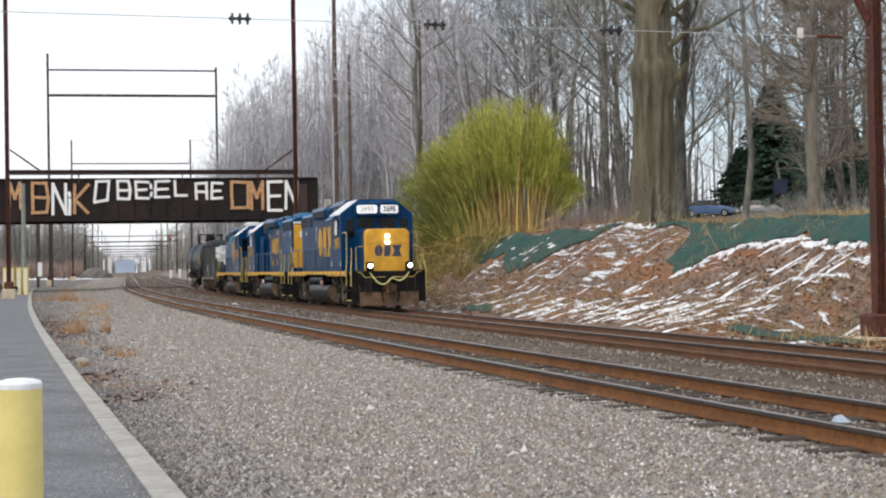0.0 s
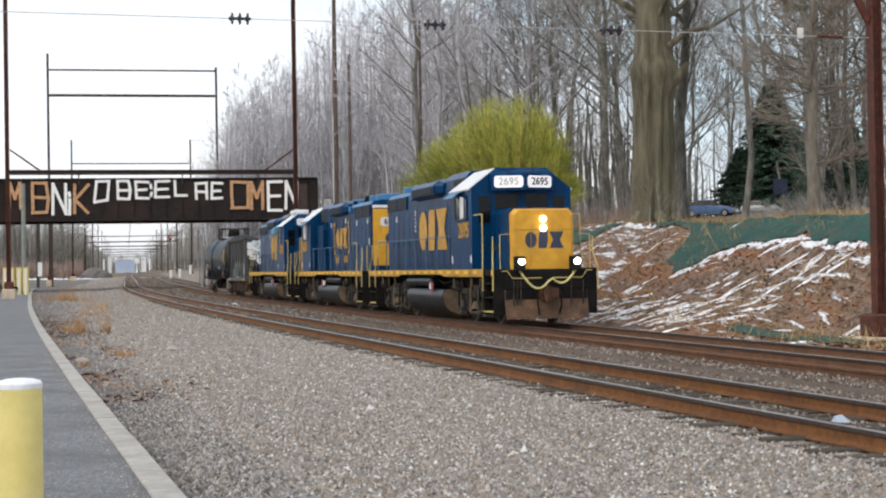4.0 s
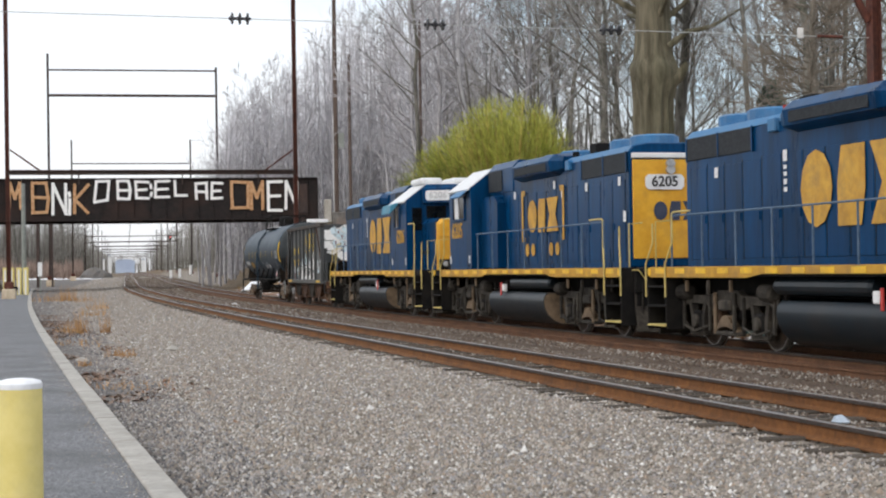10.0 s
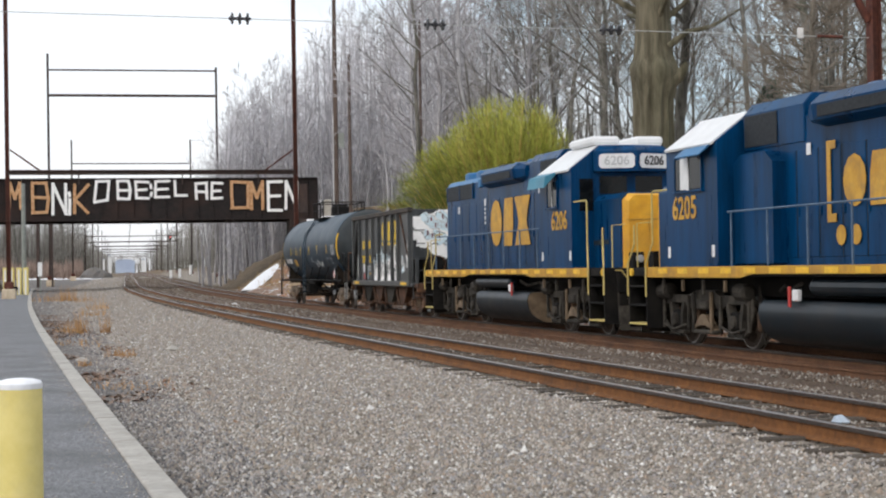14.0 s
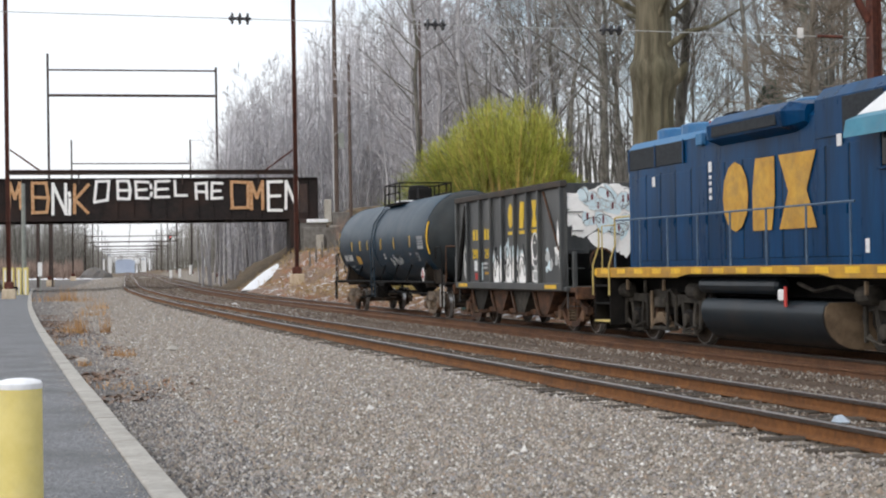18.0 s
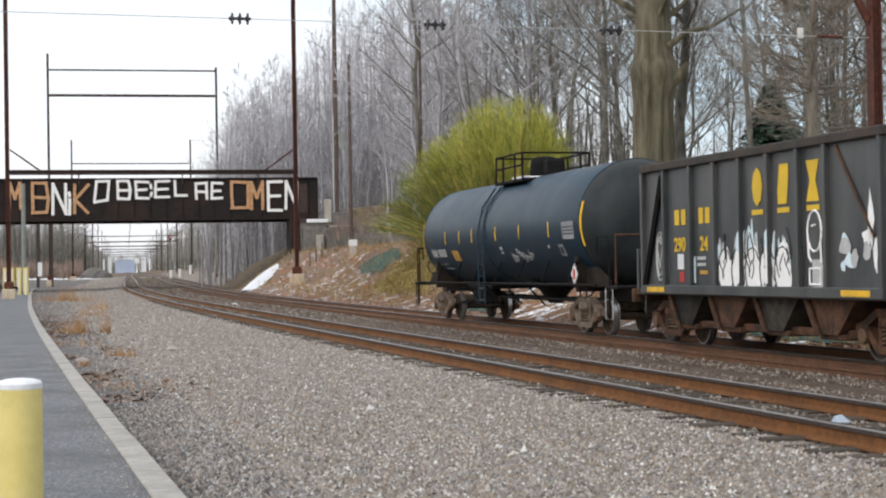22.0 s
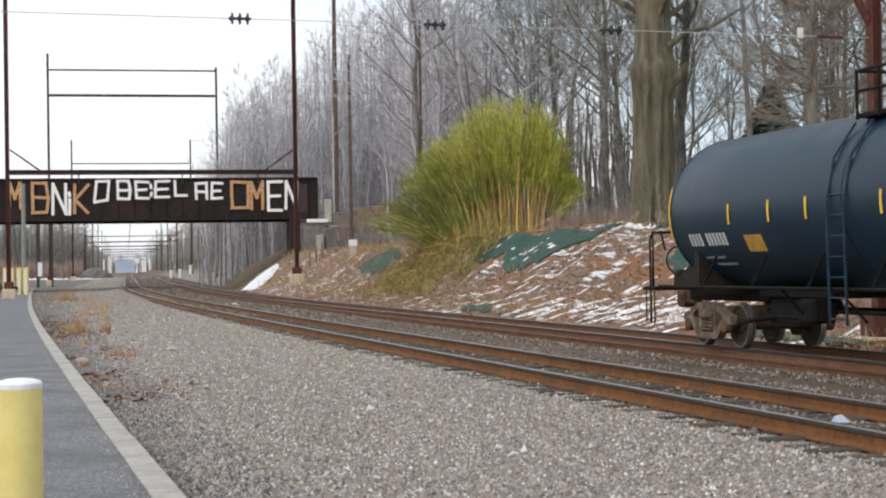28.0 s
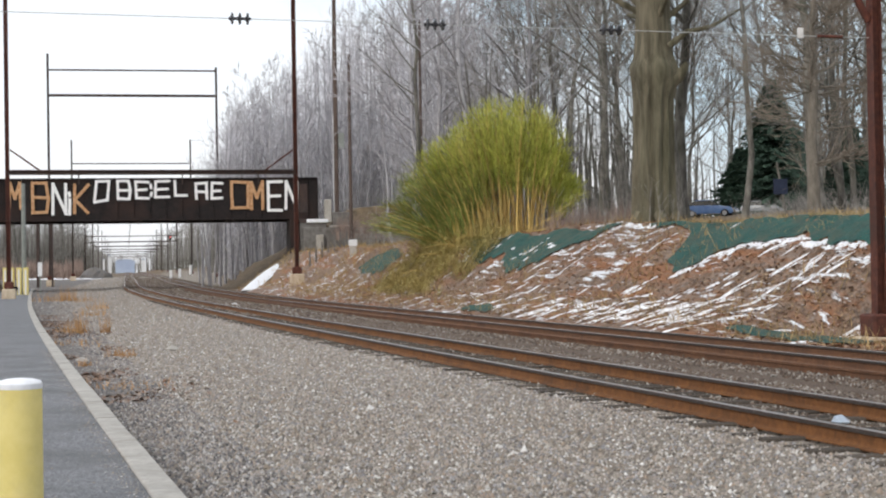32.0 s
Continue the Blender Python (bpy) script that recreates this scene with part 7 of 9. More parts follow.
    # ends: pilot, steps, coupler, hoses, rails
    for ff, d in ((0.75, 1), (17.28, -1)):
        xe = X(ff)
        prof = [(xe, 1.37), (xe + d * 0.06, 1.37), (xe + d * 0.06, 0.75), (xe + d * 0.2, 0.18), (xe + d * 0.12, 0.18), (xe, 0.7)]
        part("pilot", Shape().prism(prof, "y", -1.19, 1.19), M_PILOT if lead and d > 0 else M_TRUCK, t, "rust-stained pilot plate" if lead and d > 0 else "dusty grey pilot plate")
        part("pilot_panel", Shape().box(min(xe + d * 0.05, xe + d * 0.085), max(xe + d * 0.05, xe + d * 0.085), -1.17, 1.17, 0.72, 1.36, 0.01), M_BLACK, t, "sooty upper pilot panel")
        for y in (-0.95, -0.85, -0.75, 0.7, 1.05):
            part("pilot_rib", Shape().box(min(xe + d * 0.08, xe + d * 0.13), max(xe + d * 0.08, xe + d * 0.13), y - 0.014, y + 0.014, 0.55, 1.25, 0.006), M_TRUCK, t)
        part("pilot_top", Shape().box(min(xe, xe + d * 0.12), max(xe, xe + d * 0.12), -1.22, 1.22, 1.0, 1.5, 0.02), M_BLACK, t)
        cp = Shape()
        cp.box(min(xe, xe + d * 0.5), max(xe, xe + d * 0.5), -0.1, 0.1, 0.76, 0.98, 0.03)
        jaw = [(xe + d * 0.44, -0.13), (xe + d * 0.5, -0.2), (xe + d * 0.62, -0.21), (xe + d * 0.72, -0.15), (xe + d * 0.68, -0.08), (xe + d * 0.6, -0.06), (xe + d * 0.6, 0.04), (xe + d * 0.66, 0.12), (xe + d * 0.56, 0.2), (xe + d * 0.46, 0.14)]
        cp.prism(jaw, "z", 0.7, 1.03)
        cp.tube([(xe + d * 0.64, -0.14, 0.66), (xe + d * 0.64, -0.14, 1.08)], 0.075, 10)
        cp.tube([(xe + d * 0.03, 0, 0.87), (xe + d * 0.12, 0, 0.87)], 0.26, 14)
        part("coupler", cp, M_HRUST, t)
        for sd in (-1, 1):
            wl = part("step_well", Shape().box(min(xe - d * 0.1, xe - d * 0.95), max(xe - d * 0.1, xe - d * 0.95), sd * 1.15 - 0.02, sd * 1.15 + 0.02, 0.35, 1.5, 0.008), M_BLACK, t)
            for xx in (xe - d * 0.02, xe - d * 0.98):
                part("step_side", Shape().box(xx - 0.018, xx + 0.018, min(sd * 1.13, sd * 1.5), max(sd * 1.13, sd * 1.5), 0.3, 1.56, 0.008), M_BLACK, wl)
            for k, z in enumerate((0.36, 0.75, 1.14)):
                part("step", Shape().box(min(xe - d * 0.02, xe - d * 0.98), max(xe - d * 0.02, xe - d * 0.98), min(sd * 1.13, sd * 1.52), max(sd * 1.13, sd * 1.52), z, z + 0.04, 0.008), M_HANDRAIL if k == 0 else M_BLACK, wl)
            # grab rails at both sides of the steps
            for xx, up in ((xe - d * 1.0, 3.08 if ff < 5 else 2.62), (xe + d * 0.02, 2.45)):
                pts = [(xx, sd * 1.52, 0.95), (xx, sd * 1.52, 1.62), (xx - d * 0.22, sd * 1.45, 2.05), (xx - d * 0.22, sd * 1.45, up)]
                if xx == xe - d * 1.0:
                    pts.append((xx - d * 0.3, sd * 1.45, up + 0.03))
                    pts.append((xx - d * 1.1, sd * 1.45, up + 0.03))
                part("grab_rail", Shape().tube(pts, 0.02, 7), M_HANDRAIL, t)
            part("marker_disc", Shape().tube([(xe - d * 0.12, sd * 1.46, 1.46), (xe - d * 0.12, sd * 1.51, 1.46)], 0.085, 10), M_REFLECT, t)
            # hoses beside the coupler
            part("brake_hose", Shape().tube([(xe + d * 0.1, sd * 0.35, 1.0), (xe + d * 0.3, sd * 0.36, 0.85), (xe + d * 0.36, sd * 0.33, 0.5), (xe + d * 0.3, sd * 0.28, 0.3)], 0.028, 6), M_BLACK, t)
            part("uncoupling_lever", Shape().tube([(xe + d * 0.14, sd * 0.15, 1.3), (xe + d * 0.16, sd * 1.0, 1.3), (xe + d * 0.16, sd * 1.15, 1.5), (xe + d * 0.16, sd * 1.3, 1.5)], 0.016, 5), M_HANDRAIL, t)
        pts = []
        for i in range(15):
            u = i / 14
            y = 0.8 - 1.6 * u
            sag = 0.2 * min(u / 0.4, 1) + 0.34 * math.sin(math.pi * u / 0.55) if u < 0.55 else 0.2 * (1 - u) / 0.45 + 0.24 * math.sin(math.pi * (u - 0.55) / 0.45)
            pts.append((xe + d * (0.2 + 0.06 * math.sin(math.pi * u)), -y * near * -1 if d > 0 else y, 1.5 - sag))
        part("jumper_cable", Shape().tube(pts, 0.032, 7), M_HOSE if lead and d > 0 else M_BLACK, t, "yellow hanging jumper cable" if lead and d > 0 else "")
        # end railings
        for sd in (-1, 1):
            ep = [(xe, sd * 1.3, 1.56), (xe, sd * 1.3, 2.5), (xe - d * 0.02, sd * 0.98, 2.52)]
            part("end_railing", Shape().tube(ep, 0.016, 6), M_HANDRAIL, t)
    # walkway handrails
    for sd in (-1, 1):
        part("handrail", Shape().tube([(X(16.1), sd * 1.44, 2.58), (X(11), sd * 1.44, 2.56), (X(5.6), sd * 1.44, 2.56)], 0.02, 6), M_RAILBLUE, t)
        for i in range(8):
            stanchion(t, X(16.1 - i * 1.48), sd * 1.44, 1.55, 2.57, M_RAILBLUE)
    return t


LEAD = locomotive("2695", True, False, "plain", True, "dark blue diesel locomotive with yellow nose and lit headlights", True)
SECOND = locomotive("6205", False, True, "bracket", True, "dark blue diesel locomotive coupled second, its yellow hood end forward", False)
THIRD = locomotive("6206", False, False, "plain", True, "dark blue diesel locomotive coupled third, with white roof air conditioners", False)


def coil(x, y, z0, z1, r=0.075, turns=4):
    """An open coil spring."""
    n = turns * 8
    pts = [(x + r * math.cos(i * math.pi / 4), y + r * math.sin(i * math.pi / 4), z0 + (z1 - z0) * i / n) for i in range(n + 1)]
    return Shape().tube(pts, 0.02, 5)


def car_truck(parent, xc, mat):
    """Cast freight truck: side frames with open windows, coil springs, bolster and two wheelsets."""
    tr = part("truck", Shape().box(xc - 0.22, xc + 0.22, -1.05, 1.05, 0.52, 0.78, 0.03), mat, parent)
    for sd in (-1, 1):
        y0, y1 = (0.95, 1.1) if sd > 0 else (-1.1, -0.95)
        arch = [(-1.1, 0.46), (-1.08, 0.62), (-0.85, 0.66), (-0.45, 0.86), (0.45, 0.86), (0.85, 0.66), (1.08, 0.62), (1.1, 0.46),
                (0.86, 0.46), (0.8, 0.54), (0.4, 0.74), (-0.4, 0.74), (-0.8, 0.54), (-0.86, 0.46)]
        fr = part("side_frame", Shape().prism([(xc + a, b) for a, b in arch], "y", y0, y1), mat, tr, "cast side frame")
        sling = [(-0.82, 0.5), (-0.7, 0.56), (-0.36, 0.28), (0.36, 0.28), (0.7, 0.56), (0.82, 0.5), (0.45, 0.16), (-0.45, 0.16)]
        part("tension_member", Shape().prism([(xc + a, b) for a, b in sling], "y", y0, y1), mat, fr)
        for q in (-0.34, 0.34):
            part("column", Shape().box(xc + q - 0.05, xc + q + 0.05, min(y0, y1), max(y0, y1), 0.24, 0.78, 0.015), mat, fr)
        for q in (-0.19, 0.0, 0.19):
            part("spring", coil(xc + q, sd * 1.04, 0.28, 0.56), M_TANKEND, tr, "dusty coil spring")
        part("bolster_end", Shape().box(xc - 0.28, xc + 0.28, sd * 1.06 - 0.1, sd * 1.06 + 0.1, 0.56, 0.74, 0.03), mat, tr)
        for ax in (-0.84, 0.84):
            part("bearing_adapter", Shape().box(xc + ax - 0.15, xc + ax + 0.15, sd * 1.02 - 0.1, sd * 1.02 + 0.1, 0.4, 0.6, 0.03), mat, tr)
            part("bearing_cap", Shape().tube([(xc + ax, sd * 1.0, 0.42), (xc + ax, sd * 1.14, 0.42), (xc + ax, sd * 1.16, 0.42)], [0.13, 0.13, 0.07], 12), M_PILOT, tr)
            part("brake_beam", Shape().tube([(xc + ax * 0.42, sd * 0.1, 0.36), (xc + ax * 0.42, sd * 0.9, 0.36)], 0.035, 6), M_BLACK, tr)
    for ax in (-0.84, 0.84):
        w = part("wheelset", WHEEL_CAR, None, tr)
        ROLLING.append((w, Vector((xc + ax, 0, 0.42)), 0.42, 1))


def car_ends(t, half):
    for d in (1, -1):
        cp = Shape()
        cp.box(min(d * (half - 0.75), d * half), max(d * (half - 0.75), d * half), -0.1, 0.1, 0.76, 0.98, 0.03)
        cp.box(min(d * (half - 0.3), d * (half + 0.02)), max(d * (half - 0.3), d * (half + 0.02)), -0.19, 0.15, 0.68, 1.06, 0.05)
        part("coupler", cp, M_HRUST, t)
        part("brake_hose", Shape().tube([(d * (half - 0.7), 0.35, 0.9), (d * (half - 0.4), 0.36, 0.75), (d * (half - 0.3), 0.33, 0.4), (d * half, 0.28, 0.32)], 0.028, 6), M_BLACK, t)


def blob(u, v, ru, rv, r, n=18, ragged=0.22):
    return [(u + ru * math.cos(2 * math.pi * i / n) * (1 + r.uniform(-ragged, ragged)), v + rv * math.sin(2 * math.pi * i / n) * (1 + r.uniform(-ragged, ragged))) for i in range(n)]


def hopper_car():
    X = lambda ff: 6.25 - ff
    t = thing("hopper_car", None, "grimy black open hopper car with white graffiti behind the locomotives", "freight car")
    rg2 = random.Random(3)
    body = part("side_sill", Shape().box(X(11.3), X(1.2), -1.5, 1.5, 1.0, 1.12, 0.02), M_HOPPER, t)
    for sd in (-1, 1):
        side = part("side_sheet", Shape().box(X(11.1), X(1.4), sd * 1.44 - 0.02, sd * 1.44 + 0.02, 1.12, 3.55, 0.01), M_HOPPER, t)
        part("top_chord", Shape().box(X(11.15), X(1.35), sd * 1.48 - 0.09, sd * 1.48 + 0.09, 3.5, 3.66, 0.02), M_CHORD, t)
        part("bottom_chord", Shape().box(X(11.1), X(1.4), sd * 1.5 - 0.06, sd * 1.5 + 0.06, 1.02, 1.2, 0.015), M_HOPPER, t)
        for ff in (11.05, 9.9, 8.6, 7.5, 6.4, 5.27, 4.15, 3.2, 1.46):
            part("rib", Shape().box(X(ff) - 0.05, X(ff) + 0.05, sd * 1.5 - 0.06, sd * 1.5 + 0.06, 1.15, 3.52, 0.015), M_HOPPER, side)
        part("diagonal", Shape().tube([(X(10.95), sd * 1.52, 1.2), (X(10.0), sd * 1.52, 3.4)], 0.06, 4), M_BLACK, side)
        part("diagonal", Shape().tube([(X(1.75), sd * 1.48, 2.0), (X(2.9), sd * 1.48, 3.45)], 0.028, 4), M_HRUST, side, "thin rusty diagonal stay")
        for ff in (10.3, 2.2):
            part("reflector", Shape().box(X(ff) - 0.45, X(ff) + 0.45, sd * 1.565 - 0.004, sd * 1.565 + 0.004, 1.06, 1.16, 0.002), M_REFLECT, side)
    for ff, d in ((1.4, 1), (11.1, -1)):
        part("end_sheet", Shape().box(X(ff) - 0.02, X(ff) + 0.02, -1.44, 1.44, 1.9, 3.6, 0.01), M_HOPPER, t)
        part("slope_sheet", Shape().loft([[(X(ff), -1.4, 1.95), (X(ff), 1.4, 1.95), (X(ff) - d * 0.05, 1.4, 1.9), (X(ff) - d * 0.05, -1.4, 1.9)],
                                          [(X(ff) - d * 1.9, -1.4, 1.1), (X(ff) - d * 1.9, 1.4, 1.1), (X(ff) - d * 1.95, 1.4, 1.05), (X(ff) - d * 1.95, -1.4, 1.05)]]), M_HOPPER, t)
        part("end_platform", Shape().box(min(X(ff), X(ff) + d * 0.75), max(X(ff), X(ff) + d * 0.75), -1.4, 1.4, 0.98, 1.1, 0.02), M_HRUST, t)
        part("end_sill", Shape().box(min(X(ff) + d * 0.68, X(ff) + d * 0.8), max(X(ff) + d * 0.68, X(ff) + d * 0.8), -1.45, 1.45, 0.82, 1.12, 0.02), M_HRUST, t)
        for sd in (-1, 1):
            part("corner_post", Shape().box(X(ff) + d * 0.5 - 0.05, X(ff) + d * 0.5 + 0.05, sd * 1.38 - 0.05, sd * 1.38 + 0.05, 1.1, 1.95, 0.01), M_HOPPER, t)
            lad = part("ladder", Shape().tube([(X(ff) + d * 0.08, sd * 1.42, 0.6), (X(ff) + d * 0.08, sd * 1.42, 3.4)], 0.02, 5), M_HOPPER, t)
            for k in range(6):
                z = 0.65 + k * 0.45
                part("rung", Shape().tube([(X(ff) + d * 0.08, sd * 1.42, z), (X(ff) + d * 0.08, sd * 1.0, z)], 0.014, 5), M_HOPPER, lad)
        if d > 0:
            part("brake_wheel", Shape().tube([(X(ff) + 0.25 + 0.03 * 0, -0.62 + 0.28 * math.cos(a * 0.524), 1.75 + 0.28 * math.sin(a * 0.524)) for a in range(12)], 0.022, 6, closed=True), M_HRUST, t)
            part("brake_gear_box", Shape().box(X(ff), X(ff) + 0.2, -0.85, -0.4, 1.5, 2.0, 0.03), M_BLACK, t)
    # four discharge bays
    for i in range(4):
        x0 = X(9.4 - i * 1.95)
        sec = [(x0 - 0.95, 1.05), (x0 + 0.95, 1.05), (x0 + 0.3, 0.42), (x0 - 0.3, 0.42)]
        bay = part("hopper_bay", Shape().prism(sec, "y", -1.3, 1.3), M_TRUCK if i % 2 == 0 else M_HRUST, t)
        part("gate", Shape().box(x0 - 0.42, x0 + 0.42, -1.25, 1.25, 0.33, 0.43, 0.02), M_HRUST, bay)
        for sd in (-1, 1):
            part("gate_frame", Shape().loft([[(x0 - 0.75, sd * 1.33, 0.98), (x0 - 0.6, sd * 1.33, 0.98), (x0 - 0.2, sd * 1.33, 0.4), (x0 - 0.35, sd * 1.33, 0.4)],
                                             [(x0 - 0.75, sd * 1.37, 0.98), (x0 - 0.6, sd * 1.37, 0.98), (x0 - 0.2, sd * 1.37, 0.4), (x0 - 0.35, sd * 1.37, 0.4)]]), M_HRUST, bay)
    part("centre_sill", Shape().box(X(12.2), X(0.3), -0.3, 0.3, 0.72, 1.0, 0.02), M_HRUST, t)
    for sd in (-1, 1):
        part("lower_beam", Shape().box(X(9.6), X(2.8), sd * 1.1 - 0.05, sd * 1.1 + 0.05, 0.36, 0.5, 0.02), M_HRUST, t)
    car_truck(t, X(1.95), M_HRUST)
    car_truck(t, X(10.55), M_HRUST)
    car_ends(t, 6.25)
    # yellow marks: plain blocks with underlines
    marks = ([(0.2 * math.cos(k * 0.7854), 0.34 * math.sin(k * 0.7854)) for k in range(8)], [(-0.2, -0.34), (0.12, -0.34), (0.2, 0.1), (0.2, 0.34), (-0.12, 0.34), (-0.2, -0.1)],
             [(-0.22, -0.34), (0.22, -0.34), (0.09, 0.0), (0.22, 0.34), (-0.22, 0.34), (-0.09, 0.0)])
    for ff, o in zip((5.76, 4.76, 3.7), marks):
        part("painted_mark", plate(o, face_pose(X(ff), -1.466, 2.95, -1)), M_HOPMARK, t, "yellow painted mark")
        part("painted_mark", plate(rect(-0.22, 0.22, 0, 0.09), face_pose(X(ff), -1.466, 2.46, -1)), M_HOPMARK, t)
    for ff, z, w in ((9.36, 2.53, 0.22), (9.04, 2.53, 0.2), (8.2, 2.53, 0.2), (7.9, 2.53, 0.2)):
        part("painted_mark", plate(rect(-w / 2, w / 2, -0.15, 0.15), face_pose(X(ff), -1.466, z, -1)), M_HOPMARK, t)
    for words, ff in (("290", 9.24), ("24", 8.08)):
        lettering("digit", words, 0.38, face_pose(X(ff), -1.468, 1.98, -1), M_HOPMARK, t, "yellow stencilled digit")
    for ff, z, w, h, mt in ((9.2, 1.66, 0.3, 0.3, M_WHITE), (8.2, 1.72, 0.4, 0.06, M_STICKER), (8.2, 1.6, 0.4, 0.06, M_STICKER), (8.1, 1.45, 0.35, 0.07, M_LETTER), (9.15, 1.36, 0.22, 0.2, M_RED), (8.55, 1.5, 0.12, 0.5, M_ICE), (3.55, 1.4, 0.4, 0.5, M_STICKER)):
        part("stencil", plate(rect(-w / 2, w / 2, -h / 2, h / 2), face_pose(X(ff), -1.466, z, -1)), mt, t)
    # graffiti on the side: five puffy white letters shapes with drips and dark outlines
    def spray(o, lift, mt, lab=""):
        part("graffiti_stroke", plate(o, face_pose(0, -1.464 - lift, 0, -1), 0.002), mt, t, lab)

    for n in range(5):
        c = X(7.12 - 0.58 * n)
        lean = (-0.12, 0.05, -0.04, 0.1, -0.06)[n]
        # pale, thinly sprayed upper strokes
        for k in range(7):
            u = c + rg2.uniform(-0.26, 0.26)
            zt = 2.28 - 0.16 * abs(n - 2) + rg2.uniform(-0.18, 0.14)
            w = rg2.uniform(0.035, 0.085)
            spray([(u - w, 1.55), (u + w, 1.5), (u + w * 0.8 + lean * 0.5, (1.6 + zt) / 2), (u + w * 0.4 + lean, zt), (u - w * 0.5 + lean, zt - 0.06), (u - w * 1.1 + lean * 0.5, (1.5 + zt) / 2)],
                  0.003 + 0.0003 * k + 0.0001 * n, M_ICE if k % 3 else M_STICKER, "thin pale blue spray stroke")
        # solid white letter bodies
        for k, (du, z, ru, rv) in enumerate(((-0.1, 1.5, 0.2, 0.32), (0.14, 1.42, 0.17, 0.28), (0.02, 1.74, 0.2, 0.2), (0.0, 1.28, 0.28, 0.15))):
            spray([(a, max(b, 1.13)) for a, b in blob(c + du, z + rg2.uniform(-0.06, 0.06), ru, rv, rg2, 16, 0.12)], 0.0062 + 0.0004 * k + 0.0002 * n, M_WHITE_SPRAY, "white sprayed letter body")
        for k in range(5):
            u = c + rg2.uniform(-0.22, 0.22)
            z0 = rg2.uniform(1.2, 1.7)
            pts = [(u + 0.1 * math.sin(j * 0.7 + k), -1.478, min(z0 + 0.13 * j * (1 if k % 2 else 0.6), 2.2)) for j in range(5)]
            part("graffiti_outline", Shape().tube(pts, 0.011, 4), M_FUEL if k % 2 else M_BLACKPAINT, t)
        ring = [(c - 0.02 + 0.29 * math.cos(a * 0.5), -1.479, max(1.15, 1.47 + 0.42 * math.sin(a * 0.5))) for a in range(1, 12)]
        part("graffiti_outline", Shape().tube(ring, 0.012, 4), M_BLACKPAINT, t)
    for ff in (6.4, 5.27):
        for k in range(6):
            z = 1.25 + 0.15 * k
            part("graffiti_stroke", plate([(-0.048, z), (0.048, z + rg2.uniform(-0.05, 0.05)), (0.045, z + 0.2), (-0.045, z + rg2.uniform(0.1, 0.24))], face_pose(X(ff), -1.561 - 0.0004 * k, 0, -1), 0.002), M_ICE if k > 3 else M_WHITE_SPRAY, t)
    # oval scrawl near the car's far end
    for k, (ru, rv) in enumerate(((0.2, 0.5), (0.15, 0.4))):
        o = [(X(10.25) + ru * math.cos(a * 0.45), -1.468 - 0.002 * k, 1.78 + rv * math.sin(a * 0.45)) for a in range(15)]
        part("graffiti_line", Shape().tube(o, 0.014, 4), M_STICKER, t, "thin white oval scrawl")
    part("graffiti_line", Shape().tube([(X(10.4), -1.47, 1.95), (X(10.25), -1.47, 1.55), (X(10.12), -1.47, 2.0), (X(10.3), -1.47, 2.1)], 0.014, 4), M_STICKER, t)
    for k in range(9):
        spray(blob(X(rg2.uniform(1.95, 2.75)), rg2.uniform(1.5, 1.95), rg2.uniform(0.06, 0.18), rg2.uniform(0.06, 0.2), rg2, 12, 0.3), 0.006 + 0.0003 * k, M_ICE if k % 2 else M_STICKER, "hazy pale spray patch")
    # a head drawn in white line beside it
    xf = X(3.66)
    for pts in ([(xf + 0.24 * math.cos(a * 0.45), -1.472, 2.12 + 0.34 * math.sin(a * 0.45)) for a in range(15)], [(xf - 0.22, -1.472, 2.0), (xf - 0.2, -1.472, 1.7), (xf - 0.12, -1.472, 1.62)],
                [(xf + 0.2, -1.472, 1.95), (xf + 0.22, -1.472, 1.6)], [(xf - 0.1, -1.472, 2.2), (xf + 0.02, -1.472, 2.22)], [(xf - 0.18, -1.472, 1.24), (xf + 0.2, -1.472, 1.24), (xf + 0.2, -1.472, 1.5), (xf - 0.18, -1.472, 1.5), (xf - 0.18, -1.472, 1.24)]):
        part("graffiti_line", Shape().tube(pts, 0.022, 4), M_WHITE_SPRAY, t)
    for ff, z, ru, rv in ((1.85, 2.25, 0.09, 0.42), (1.95, 2.0, 0.16, 0.12), (1.72, 1.7, 0.06, 0.3)):
        spray(blob(X(ff), z, ru, rv, rg2, 14, 0.3), 0.005, M_STICKER if ff > 3 else M_WHITE_SPRAY)
    # large bubble piece over the end sheet
    em = Matrix.Translation((X(1.4) + 0.022, 0, 0)) @ Matrix.Rotation(math.pi / 2, 4, "Z") @ Matrix.Rotation(math.pi / 2, 4, "X")
    def end_patch(name, o, lift, mt, lab=""):
        part(name, plate([(min(max(a, -1.4), 1.4), min(b, 3.58)) for a, b in o], em, lift), mt, t, lab)

    for i in range(170):
        u = rg2.uniform(-1.3, 1.38)
        low = 2.1 if u > -0.3 else 2.4
        v = rg2.uniform(low, 3.5 if u > -0.6 else 3.3)
        if 80 <= i < 110:
            u, v = rg2.uniform(-0.75, 0.5), rg2.uniform(2.02, 2.4)
        end_patch("graffiti_bubble", blob(u, v, rg2.uniform(0.1, 0.3), rg2.uniform(0.08, 0.2), rg2, 16, 0.34), 0.004 + 0.00012 * i, M_WHITE_SPRAY, "white sprayed bubble")
    for i in range(9):
        u = rg2.uniform(-0.7, 0.7)
        end_patch("graffiti_drip", [(u - 0.02, 1.93), (u + 0.015, 1.92), (u + 0.03, 2.3), (u - 0.03, 2.3)], 0.0245, M_WHITE_SPRAY)
